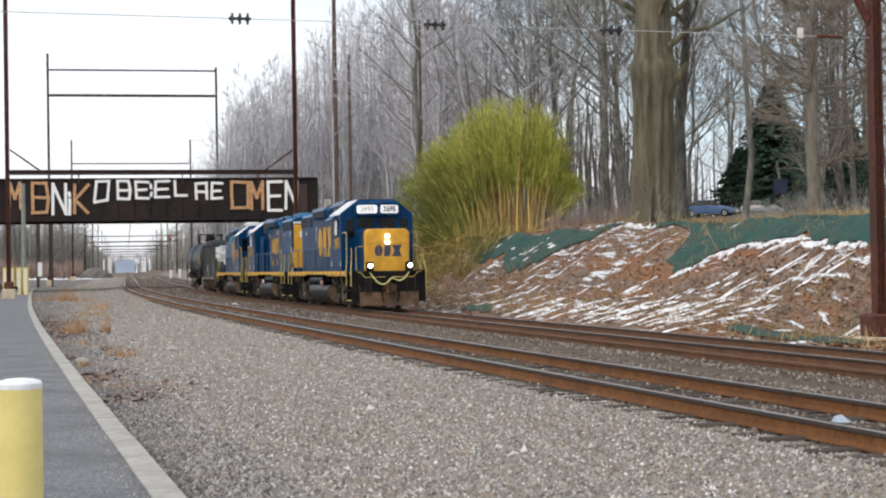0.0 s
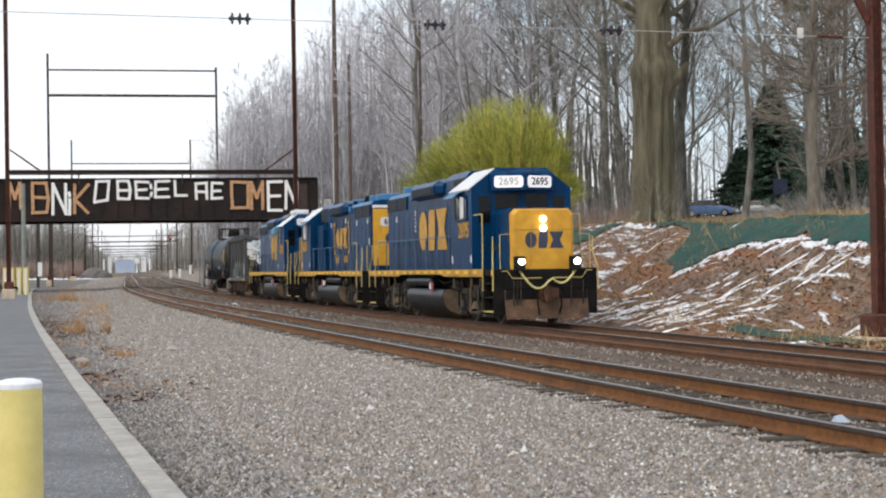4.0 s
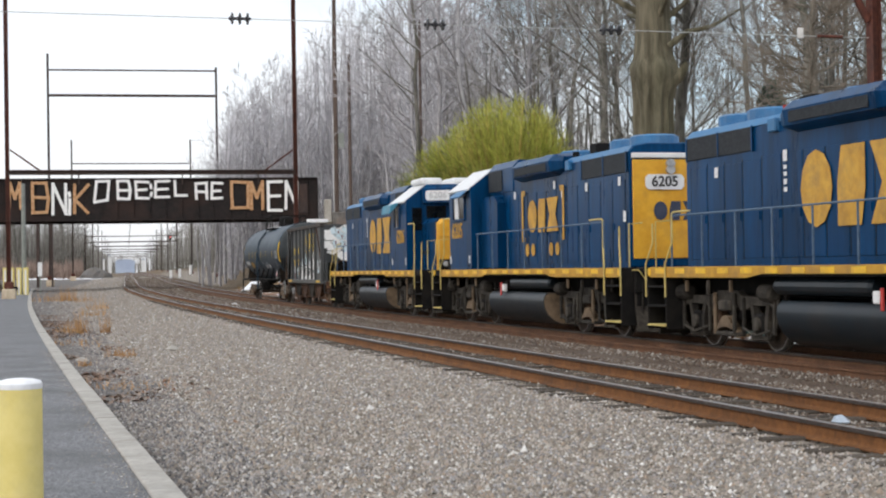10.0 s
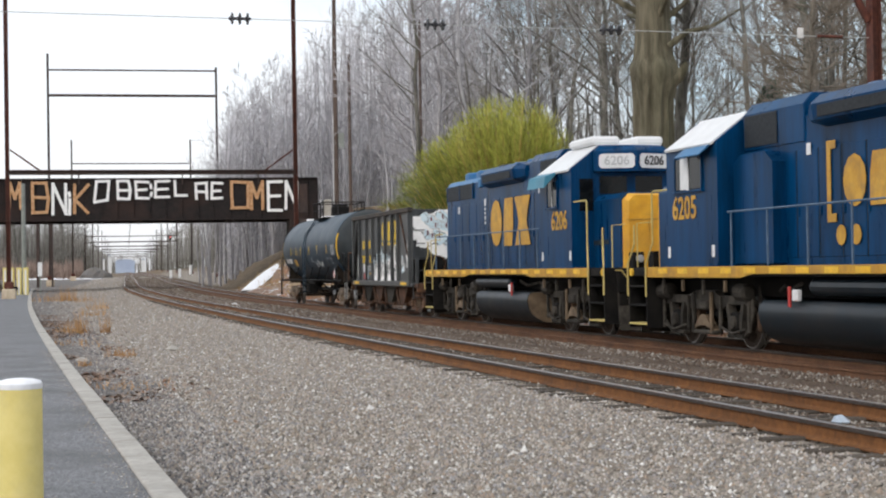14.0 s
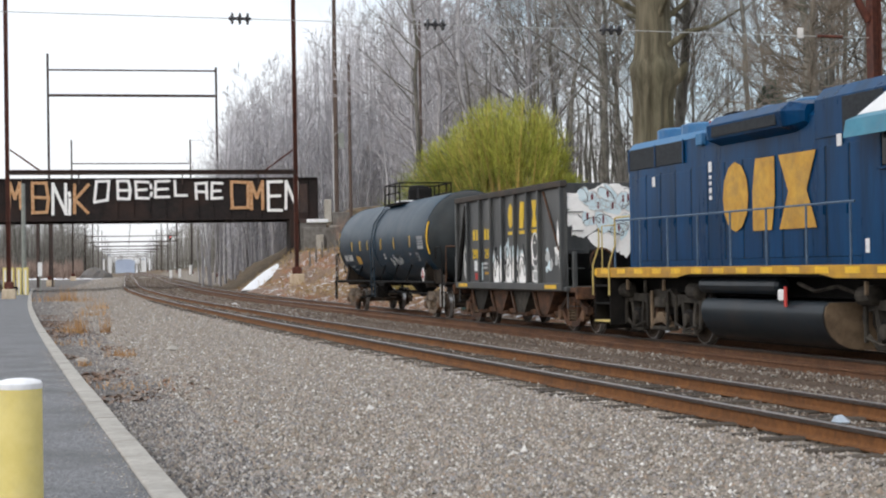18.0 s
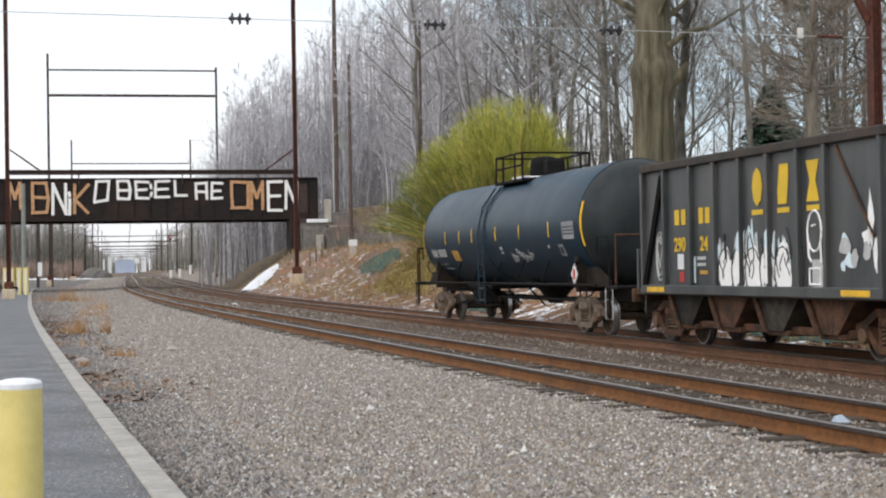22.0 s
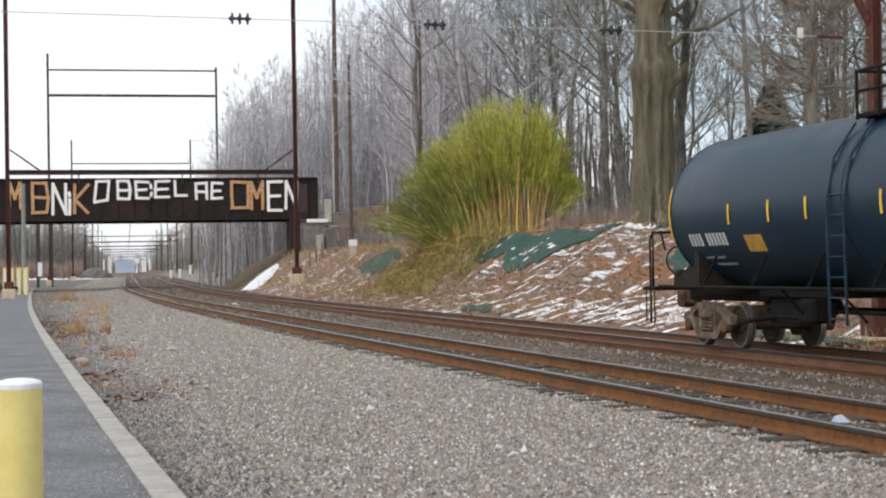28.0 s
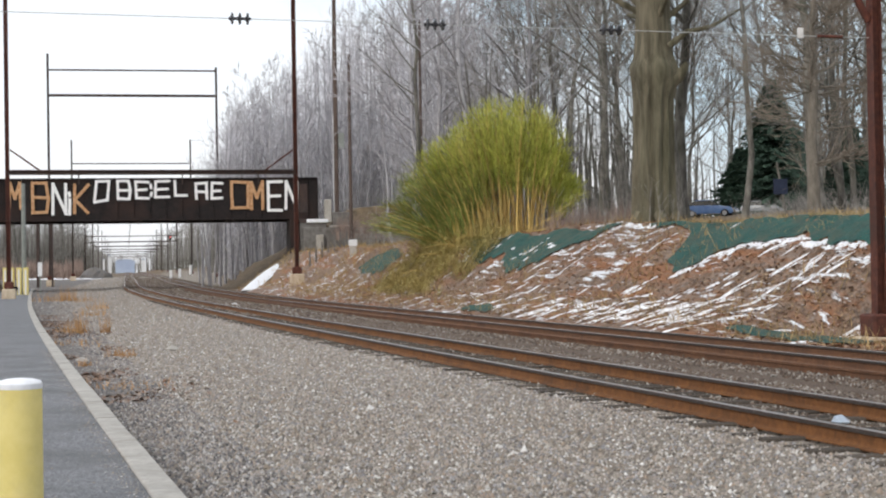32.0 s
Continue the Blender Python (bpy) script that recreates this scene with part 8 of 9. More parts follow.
    for i in range(40):
        u, v = -1.0 + 2.2 * ((i * 0.618) % 1.0), rg2.uniform(2.25, 3.35)
        if u < -0.4 and v < 2.6:
            u += 0.6
        ru, rv = rg2.uniform(0.08, 0.24), rg2.uniform(0.08, 0.2)
        k1, k2 = rg2.uniform(0.6, 1.15), rg2.uniform(-0.9, 0.9)
        ru, rv = ru * k1, rv / k1
        end_patch("graffiti_fill", [(a + k2 * (b - v), b) for a, b in blob(u, v, ru, rv, rg2, 16, 0.16)], 0.026 + 0.0003 * i, M_ICE, "pale blue sprayed fill")
        a0 = rg2.uniform(0, 6.28)
        ring = [em @ Vector((min(max(u + ru * 1.1 * math.cos(a0 + k * 0.55) + k2 * rv * math.sin(a0 + k * 0.55), -1.39), 1.39), min(v + rv * 1.1 * math.sin(a0 + k * 0.55), 3.57), 0.04)) for k in range(8)]
        part("graffiti_outline", Shape().tube(ring, 0.008, 4), M_STICKER if i % 3 else M_FUEL, t)
        if i % 2:
            end_patch("graffiti_slash", blob(u + 0.04, v + 0.05, 0.028, 0.1, rg2, 8, 0.2), 0.041, M_MAROON, "dark red slash")
    return t


HOPPER = hopper_car()


def tank_car():
    X = lambda ff: 10.3 - ff
    t = thing("tank_car", None, "dark blue-grey tank car at the train's end, its flank dusty", "freight car")
    zc, R = 2.62, 1.49
    prof = [(1.95, 0.05), (1.98, 0.5), (2.1, 0.95), (2.3, 1.25), (2.55, 1.41), (2.85, R), (5, R), (7.5, R), (10.3, R), (13, R), (15.5, R), (17.75, R), (18.05, 1.41), (18.3, 1.25), (18.5, 0.95), (18.62, 0.5), (18.65, 0.05)]
    rings = [[(X(ff), r * math.cos(2 * math.pi * j / 48), zc + r * math.sin(2 * math.pi * j / 48)) for j in range(48)] for ff, r in prof]
    shell = part("tank_shell", Shape().loft(rings), M_TANK, t, smooth=True)
    crown = [(X(ff) + 0.004, (r + 0.003) * math.cos(2 * math.pi * j / 48), zc + (r + 0.003) * math.sin(2 * math.pi * j / 48)) for ff, r in prof[:6] for j in range(48)]
    part("tank_head", Shape().loft([crown[i * 48:i * 48 + 48] for i in range(6)]), M_HEAD, shell, "sooty olive-black domed head of the tank", smooth=True)
    for ff in (2.82, 10.9, 17.78):
        pts = [(X(ff), (R + 0.002) * math.cos(2 * math.pi * j / 40), zc + (R + 0.002) * math.sin(2 * math.pi * j / 40)) for j in range(40)]
        part("weld_seam", Shape().tube(pts, 0.012, 4, closed=True), M_TANK, shell)
    # yellow reflective dashes down the flank
    for ff in (15.1, 13.48, 12.1, 9.68, 7.5, 5.06):
        for sd in (-1, 1):
            o = []
            sh = Shape()
            pts = []
            for k in range(5):
                a = radians(-9 + k * 3.6)
                pts.append((sd * (R + 0.004) * math.cos(a), zc - 0.06 + (R + 0.004) * math.sin(a)))
            sh.loft([[(X(ff) - 0.035, y, z), (X(ff) + 0.035, y, z), (X(ff) + 0.035, y + sd * 0.006, z), (X(ff) - 0.035, y + sd * 0.006, z)] for y, z in pts])
            part("reflector", sh, M_REFLECT, shell)
    for ff in (2.7, 17.85):
        for sd in (-1, 1):
            pts = []
            for k in range(9):
                a = radians(-22 + k * 5.2)
                pts.append((X(ff), sd * 1.475 * math.cos(a), zc + 1.475 * math.sin(a)))
            part("reflector", Shape().tube(pts, 0.03, 5), M_REFLECT, shell, "yellow reflective band on the tank's shoulder")
    # stencils, plates and scrawl
    def flank(ff, z, w, h, mt, nm="stencil", lab="", lift=0.006):
        y = -(math.sqrt(R * R - (z - zc) ** 2))
        m = Matrix.Translation((X(ff), y * 1.0 - 0.002, z)) @ Matrix.Rotation(math.atan2(zc - z, -y) * 1.0, 4, "X") @ Matrix.Rotation(math.pi / 2, 4, "X")
        return part(nm, plate(rect(-w / 2, w / 2, -h / 2, h / 2), m, lift), mt, shell, lab)

    for i in range(11):
        if i == 4:
            continue
        flank(17.0 - i * 0.155, 2.07, 0.095, 0.25, M_STICKER, "stencil", "row of white stencil bars" if i == 0 else "")
    for i in range(9):
        flank(16.7 - i * 0.1, 1.73, 0.07, 0.05, M_PANELGREY)
        flank(16.4 - i * 0.1, 1.6, 0.07, 0.045, M_PANELGREY)
    flank(14.28, 1.97, 0.7, 0.33, M_LETTER, "placard", "faded yellow panel")
    flank(3.6, 2.46, 0.85, 0.42, M_PANELGREY, "data_panel", "faded grey data panel")
    for k in range(5):
        flank(3.6, 2.3 + k * 0.08, 0.8, 0.03, M_TANK, "stencil", "", 0.012)
    flank(4.35, 2.0, 0.34, 0.3, M_PANELGREY, "data_panel")
    flank(4.35, 2.0, 0.22, 0.18, M_TANK, "stencil", "", 0.012)
    rs = random.Random(8)
    for i in range(11):
        z = 1.92 + rs.uniform(-0.1, 0.1)
        flank(8.6 - i * 0.17, z, 0.05, rs.uniform(0.08, 0.3), M_STICKER, "scrawl")
        flank(8.55 - i * 0.17, z + 0.05, 0.14, 0.04, M_STICKER, "scrawl")
    flank(9.4, 2.12, 0.22, 0.08, M_STICKER)
    flank(9.4, 2.0, 0.22, 0.06, M_STICKER)
    flank(5.3, 2.1, 0.12, 0.08, M_STICKER)
    pl = part("hazard_placard", plate([(0, -0.24), (0.24, 0), (0, 0.24), (-0.24, 0)], face_pose(X(3.1), -1.5, 1.42, -1)), M_WHITE, t, "white diamond placard")
    part("placard_mark", plate(rect(-0.07, 0.07, -0.12, 0.12), face_pose(X(3.1), -1.51, 1.42, -1)), M_RED, pl)
    # sills, bolsters and running gear
    part("stub_sill", Shape().box(X(4.6), X(0.3), -0.35, 0.35, 0.75, 1.15, 0.03), M_BLACK, t)
    part("stub_sill", Shape().box(X(19.7), X(16.0), -0.28, 0.28, 0.86, 1.15, 0.03), M_BLACK, t)
    for xc in (3.6, 17.0):
        part("saddle", Shape().prism([(-1.25, 1.0), (1.25, 1.0), (1.3, 1.15), (1.28, 1.85), (0.9, 1.42), (0, 1.16), (-0.9, 1.42), (-1.28, 1.85), (-1.3, 1.15)], "x", X(xc + 0.1), X(xc - 0.1)), M_SADDLE, t, "dusty bolster saddle")
        for sd in (-1, 1):
            e = -1 if xc < 10 else 1
            web = [(X(xc - e * 0.05), 1.95), (X(xc + e * 0.35), 1.78), (X(xc + e * 1.7), 1.26), (X(xc + e * 1.7), 1.12), (X(xc - e * 0.05), 1.12)]
            part("saddle_web", Shape().prism(web, "y", sd * 1.02, sd * 1.06), M_SADDLE, t, "dirty triangular web plate")
        car_truck(t, X(xc), M_DUSTY)
    for sd in (-1, 1):
        part("running_rail", Shape().tube([(X(18.6), sd * 1.42, 1.17), (X(10), sd * 1.46, 1.17), (X(1.9), sd * 1.42, 1.17)], 0.035, 6), M_BLACK, t)
        for i in range(7):
            xx = X(16.4 - i * 2.1)
            part("rail_bracket", Shape().tube([(xx, sd * 1.43, 1.17), (xx + 0.35, sd * 1.3, 1.75)], 0.025, 5), M_BLACK, t)
        for i in range(4):
            part("hanging_strut", Shape().tube([(X(13.2 - i * 2.0), sd * 1.4, 1.15), (X(13.2 - i * 2.0), sd * 0.9, 0.62)], 0.025, 5), M_BLACK, t)
        part("brake_rod", Shape().tube([(X(15.5), sd * 0.5, 0.75), (X(5), sd * 0.5, 0.75)], 0.04, 5), M_BLACK, t)
        # ladder to the dome
        lad = part("ladder", Shape().tube([(X(11.3), sd * 1.5, 0.6), (X(11.3), sd * 1.53, 2.6), (X(11.3), sd * 1.38, 3.3), (X(11.3), sd * 0.98, 3.85)], 0.025, 5), M_TANK, t)
        part("ladder_rail", Shape().tube([(X(10.75), sd * 1.5, 0.6), (X(10.75), sd * 1.53, 2.6), (X(10.75), sd * 1.38, 3.3), (X(10.75), sd * 0.98, 3.85)], 0.025, 5), M_TANK, lad)
        for k in range(9):
            z = 0.7 + k * 0.33
            y = 1.51 if z < 2.7 else 1.51 - (z - 2.7) * 0.42
            part("rung", Shape().tube([(X(11.3), sd * y, z), (X(10.75), sd * y, z)], 0.014, 5), M_TANK, lad)
        # end grab irons
        for ff in (1.1, 19.15):
            part("grab_iron", Shape().tube([(X(ff), sd * 1.38, 0.4), (X(ff), sd * 1.38, 2.12), (X(ff + (0.12 if ff < 5 else -0.12)), sd * 1.38, 2.26), (X(ff + (0.75 if ff < 5 else -0.6)), sd * 1.38, 2.28), (X(ff + (0.8 if ff < 5 else -0.8)), sd * 1.38, 1.9)], 0.024, 6), M_BLACK, t)
            part("side_step", Shape().tube([(X(ff - 0.2), sd * 1.38, 1.1), (X(ff - 0.2), sd * 1.38, 0.42), (X(ff + 0.25), sd * 1.38, 0.42), (X(ff + 0.25), sd * 1.38, 1.1)], 0.014, 5), M_STICKER if ff < 5 else M_BLACK, t)
    for ff in (0.9, 19.2):
        part("end_platform", Shape().box(X(ff) - 0.35, X(ff) + 0.35, -1.4, 1.4, 1.08, 1.16, 0.02), M_BLACK, t)
        part("end_post", Shape().tube([(X(ff), -1.3, 1.1), (X(ff), -1.3, 2.28), (X(ff), 1.3, 2.28), (X(ff), 1.3, 1.1)], 0.03, 6), M_HRUST if ff < 5 else M_BLACK, t)
    part("hand_brake", Shape().box(X(19.0), X(18.75), -0.95, -0.35, 1.2, 1.5, 0.05), M_TRUCK, t, "dusty hand brake housing")
    part("hand_brake_wheel", Shape().tube([(X(19.08), -0.75 + 0.3 * math.cos(a * 0.524), 1.7 + 0.3 * math.sin(a * 0.524)) for a in range(12)], 0.022, 6, closed=True), M_TRUCK, t)
    part("outlet", Shape().tube([(X(9.0), 0, 1.2), (X(9.0), 0, 0.95), (X(9.0), 0, 0.62)], [0.7, 0.42, 0.18], 14), M_BLACK, t)
    part("brake_platform", Shape().box(X(15.4), X(12.6), -0.75, 0.75, 0.98, 1.1, 0.02), M_BLACK, t)
    part("brake_lever", Shape().box(X(15.2), X(13.6), -0.62, -0.54, 0.5, 0.98, 0.02), M_BLACK, t)
    part("brake_valve", Shape().box(X(13.4), X(12.8), -1.0, -0.55, 0.55, 0.98, 0.05), M_BLACK, t)
    part("brake_beam", Shape().tube([(X(15.8), -1.0, 0.5), (X(14.9), -0.6, 0.62), (X(13.2), -0.6, 0.62)], 0.05, 6), M_BLACK, t)
    part("brake_reservoir", Shape().tube([(X(14.2), -0.5, 0.85), (X(13.0), -0.5, 0.85)], 0.17, 10), M_BLACK, t)
    # dome platform with its rails
    part("dome_platform", Shape().box(X(11.35), X(8.75), -0.95, 0.95, 3.92, 4.0, 0.015), M_BLACK, t)
    part("dome", Shape().tube([(X(9.8), 0, 3.95), (X(9.8), 0, 4.45), (X(9.8), 0, 4.6), (X(9.8), 0, 4.64)], [0.42, 0.4, 0.34, 0.18], 18), M_BLACK, t)
    part("dome_lid", Shape().box(X(9.15), X(8.75), -0.25, 0.25, 4.1, 4.5, 0.04), M_BLACK, t)
    for sd in (-1, 1):
        for z in (4.68, 4.35):
            part("dome_rail", Shape().tube([(X(11.3), sd * 0.95, z), (X(8.8), sd * 0.95, z)], 0.028, 6), M_BLACK, t)
        for ff in (11.3, 10.6, 9.5, 8.8):
            part("dome_post", Shape().tube([(X(ff), sd * 0.95, 3.9), (X(ff), sd * 0.95, 4.7)], 0.028, 6), M_BLACK, t)
    for ff in (11.3, 8.8):
        part("dome_rail", Shape().tube([(X(ff), -0.95, 4.68), (X(ff), 0.95, 4.68)], 0.028, 6), M_BLACK, t)
    part("snow_on_platform", Shape().box(X(9.95), X(8.85), -0.9, 0.2, 4.003, 4.06, 0.02), M_SNOW, t, "thin snow on the dome platform")
    car_ends(t, 10.3)
    return t


TANKER = tank_car()


def front_s(t):
    """Where the leading coupler is on the line at time t."""
    u = t - 8.0
    return 22.927 - 4.5512 * u + 0.03912 * u * u - 0.000217 * u ** 3


CONSIST = [(LEAD, 9.015, False), (SECOND, 27.045, True), (THIRD, 45.075, False), (HOPPER, 60.35, False), (TANKER, 76.7, False)]
# ---- small things ----
def sideways(px):
    return (px - 784.0) / 2877.0


M_POST_GREY = surface("grey_green_pole", (0.2, 0.22, 0.2), (0.3, 0.32, 0.3), 4, 0.7, bump=0.1, stain=(0.13, 0.12, 0.1), stain_scale=1, stain_amount=0.4)
M_WOODPOLE = surface("weathered_pole", (0.07, 0.05, 0.042), (0.15, 0.11, 0.09), 6, 0.9, bump=0.4, stretch=(1, 1, 0.1))

# yellow bollard on the platform
p = Vector((-0.2593 * 12.5 - 0.03, 12.5, -0.2))
bo = thing("bollard", Matrix.Translation(p), "pale yellow painted steel bollard on the platform", "bollard")
part("pipe", Shape().tube([(0, 0, -0.1), (0, 0, 0.9), (0, 0, 0.935)], [0.17, 0.17, 0.17], 36), M_YELLOW, bo, smooth=True)
part("cap", Shape().tube([(0, 0, 0.93), (0, 0, 0.94), (0, 0, 0.972), (0, 0, 0.992), (0, 0, 1.006), (0, 0, 1.013)], [0.171, 0.174, 0.173, 0.156, 0.1, 0.02], 36), M_SNOW, bo, "rounded cap of white snow", smooth=True)

# yellow posts at the platform's far end
for px in (9, 20, 33, 45):
    d = sideways(px)
    po = thing("barrier_post", Matrix.Translation((d * 140, 140, -0.25)), "yellow and white barrier post at the platform's end", "post", "barrier posts")
    part("shaft", Shape().box(-0.2, 0.2, -0.16, 0.16, -0.3, 2.5, 0.03), M_YELLOW, po)
    part("white_band", Shape().box(-0.07, 0.07, -0.175, -0.16, 0.2, 2.3, 0.004), M_WHITE, po)
part("barrier_bar", Shape().box(sideways(14) * 139.6, sideways(30) * 139.6, 139.5, 139.7, 0.35, 0.62, 0.03), M_BLACK)
tagged(bpy.data.objects["barrier_bar"], "dark low bar between the barrier posts", "barrier")

# line-side board
d = sideways(70)
sg = thing("line_side_board", Matrix.Translation((d * 150, 150, -0.3)), "narrow white board on a post beside the line", "sign")
part("post", Shape().tube([(0, 0.05, -0.2), (0, 0.05, 2.9)], 0.07, 8), M_POST_GREY, sg)
part("board", Shape().box(-0.2, 0.2, -0.03, 0.0, 1.75, 3.05, 0.02), M_WHITE, sg)

# grey pole by the bridge, dark pole behind it
d = sideways(42)
gp = thing("lamp_post", Matrix.Translation((d * 142, 142, -0.3)), "slim grey-green pole in front of the bridge", "pole")
part("shaft", Shape().tube([(0, 0, -0.2), (0, 0, 5), (0, 0, 9.9)], [0.24, 0.2, 0.17], 12), M_POST_GREY, gp, smooth=True)
for px, dist, top, rad in ((67, 196, 9.5, 0.35), (92, 205, 9.5, 0.22), (15, 125, 8.0, 0.3)):
    d = sideways(px)
    q = thing("support_column", Matrix.Translation((d * dist, dist, -0.3)), "dark steel column beneath the bridge", "column", "columns by the bridge")
    part("shaft", Shape().box(-rad / 2, rad / 2, -rad / 2, rad / 2, -0.2, top, 0.02), M_STEEL_DARK if px > 20 else M_STEEL_RUST, q)

# snow-covered drainage chute under the bridge's end
ch = thing("drain_chute", None, "snow-covered concrete drain chute running down to the track", "drain")
rings = []
for i in range(9):
    u = i / 8
    s, lat, z = 139 + 24 * u, -3.3 - 6.6 * u, -0.15 + 2.75 * u + 0.2 * math.sin(math.pi * u)
    c = at(s, lat, z)
    w = Vector((0.6, 0.35, 0)).normalized() * 0.75
    rings.append([tuple(c - w + Vector((0, 0, -0.7))), tuple(c - w + Vector((0, 0, 0.02))), tuple(c - w * 0.6 + Vector((0, 0, 0.1))), tuple(c + w * 0.6 + Vector((0, 0, 0.12))), tuple(c + w + Vector((0, 0, 0.05))), tuple(c + w + Vector((0, 0, -0.7)))])
part("channel", Shape().loft([[r[0], r[1], r[4], r[5]] for r in rings]), M_ABUT, ch)
part("snow_cover", Shape().loft([[r[1], r[2], r[3], r[4]] for r in rings]), M_SNOW, ch, "smooth white snow", smooth=True)

# utility poles beside the bridge road
for px, dist, top, rad, arm in ((597, 172, 34.0, 0.24, True), (622, 146, 21.0, 0.15, False), (748, 120, 20.0, 0.11, False)):
    b = place(sideways(px), dist)
    q = thing("utility_pole", Matrix.Translation(b), "tall weathered utility pole beside the road", "pole", "utility poles")
    part("shaft", Shape().tube([(0, 0, -0.4), (0, 0, top / 2), (0, 0, top - b.z)], [rad * 1.1, rad, rad * 0.8], 10), M_WOODPOLE, q, smooth=True)
    if arm:
        part("equipment_box", Shape().box(0.3, 0.9, -0.3, 0.3, 7.4, 9.0, 0.05), M_POST_GREY, q)
        part("bracket", Shape().box(0.0, 0.4, -0.05, 0.05, 8.4, 8.5, 0.01), M_WOODPOLE, q)
        part("conduit", Shape().tube([(-0.27, -0.1, 0), (-0.27, -0.1, 11)], 0.06, 6), M_WHITE, q)

# white cabinets on the bank
b = place(sideways(625), 118)
cb = thing("signal_cabinet", Matrix.Translation(b), "white line-side cabinet standing on the bank", "cabinet")
part("lower_box", Shape().box(-0.25, 0.25, -0.2, 0.2, -0.3, 0.7, 0.03), M_CONCRETE, cb)
part("upper_box", Shape().box(-0.32, 0.32, -0.26, 0.26, 0.72, 1.2, 0.04), M_WHITE, cb)
# low fence along the top beside the abutment
for i in range(7):
    b = place(sideways(548 + i * 11), 132)
    fp = thing("fence_post", Matrix.Translation(b), "grey fence post beside the abutment", "fence post", "fence posts on the bank")
    part("post", Shape().box(-0.07, 0.07, -0.07, 0.07, -0.4, 1.3, 0.01), M_ABUT, fp)

# blue car parked beyond the bank
M_CARBLUE = surface("blue_car_paint", (0.06, 0.13, 0.3), (0.1, 0.19, 0.38), 1.5, 0.2, bump=0, coat=0.5)
M_TYRE = surface("tyre", (0.015, 0.015, 0.016), (0.03, 0.03, 0.031), 10, 0.85, bump=0.1)


def saloon(pos, turn, paint, label):
    t = thing("parked_car", Matrix.Translation(pos) @ Matrix.Rotation(turn, 4, "Z"), label, "car")
    half = [(0.74, 0.3), (0.84, 0.55), (0.86, 0.8), (0.8, 0.95)]
    prof = [(-2.2, 0.45, 0.75, 0.8), (-2.1, 0.3, 0.92, 0.9), (-1.2, 0.28, 0.98, 1.0), (0.9, 0.28, 0.95, 1.0), (1.9, 0.28, 0.82, 0.95), (2.2, 0.42, 0.62, 0.85)]
    rings = []
    for x, z0, z1, k in prof:
        rings.append([(x, -0.86 * k, z0), (x, -0.9 * k, (z0 + z1) / 2), (x, -0.8 * k, z1), (x, 0.8 * k, z1), (x, 0.9 * k, (z0 + z1) / 2), (x, 0.86 * k, z0)])
    part("body", Shape().loft(rings), paint, t, smooth=True)
    cab = [(-1.7, 0.97, 0.78), (-1.1, 1.4, 0.62), (0.1, 1.45, 0.62), (0.95, 0.95, 0.76)]
    rings = [[(-1.75 + 0.0, -0.78, 0.95), (-1.15, -0.62, 1.38), (0.1, -0.62, 1.42), (0.95, -0.78, 0.94)], [(-1.75, 0.78, 0.95), (-1.15, 0.62, 1.38), (0.1, 0.62, 1.42), (0.95, 0.78, 0.94)]]
    part("windows", Shape().loft(rings), M_GLASS, t)
    part("roof", Shape().box(-1.15, 0.12, -0.64, 0.64, 1.38, 1.45, 0.03), paint, t)
    for x in (-1.35, 1.4):
        for sd in (-1, 1):
            wh = part("wheel", Shape().tube([(x, sd * 0.68, 0.32), (x, sd * 0.88, 0.32)], 0.32, 20), M_TYRE, t)
            part("rim", Shape().tube([(x, sd * 0.87, 0.32), (x, sd * 0.895, 0.32)], 0.2, 14), M_LENS, wh)
    for sd in (-1, 1):
        part("headlamp", Shape().box(2.05, 2.18, sd * 0.6 - 0.17, sd * 0.6 + 0.17, 0.6, 0.74, 0.03), M_LENS, t)
    part("bumper", Shape().box(2.08, 2.26, -0.8, 0.8, 0.36, 0.56, 0.04), M_STICKER, t)


cp = place(sideways(1259), 136)
saloon(Vector((cp.x, cp.y, cp.z)), radians(-24), M_CARBLUE, "blue saloon car parked beyond the bank")
cp = place(sideways(1352), 164)
saloon(cp, radians(-20), surface("silver_car_paint", (0.3, 0.33, 0.35), (0.4, 0.42, 0.44), 1.5, 0.3, bump=0, coat=0.4), "silver car parked beyond the bank")

# blue board on a leaning post
b = place(sideways(1393), 63)
bs = thing("blue_notice_board", Matrix.Translation(b), "dark blue notice board on a leaning post", "sign")
part("post", Shape().tube([(0.1, 0, -0.3), (-0.15, 0, 1.2), (-0.35, 0, 2.4)], 0.05, 7), M_BARK, bs)
part("board", Shape().box(-0.5, 0.05, -0.08, -0.05, 1.15, 1.75, 0.01), surface("navy_board", (0.012, 0.02, 0.05), (0.025, 0.036, 0.075), 4, 0.5, bump=0), bs)

# litter and pale stones
rl = random.Random(31)


def scrap(s, lat, z, size, name, label, mat, flat=0.5):
    sh = Shape()
    n = 7
    rings = []
    for k, (h, w) in enumerate(((0.0, 0.8), (0.45, 1.0), (0.85, 0.6), (1.0, 0.15))):
        rings.append([(size * w * math.cos(2 * math.pi * i / n) * rl.uniform(0.7, 1.2), size * w * math.sin(2 * math.pi * i / n) * rl.uniform(0.6, 1.1), size * flat * h * rl.uniform(0.8, 1.2)) for i in range(n)])
    sh.loft(rings)
    ob = part(name, sh, mat)
    ob.matrix_world = Matrix.Translation(at(s, lat, z))
    tagged(ob, label, "litter" if name == "plastic_bag" else "stone")


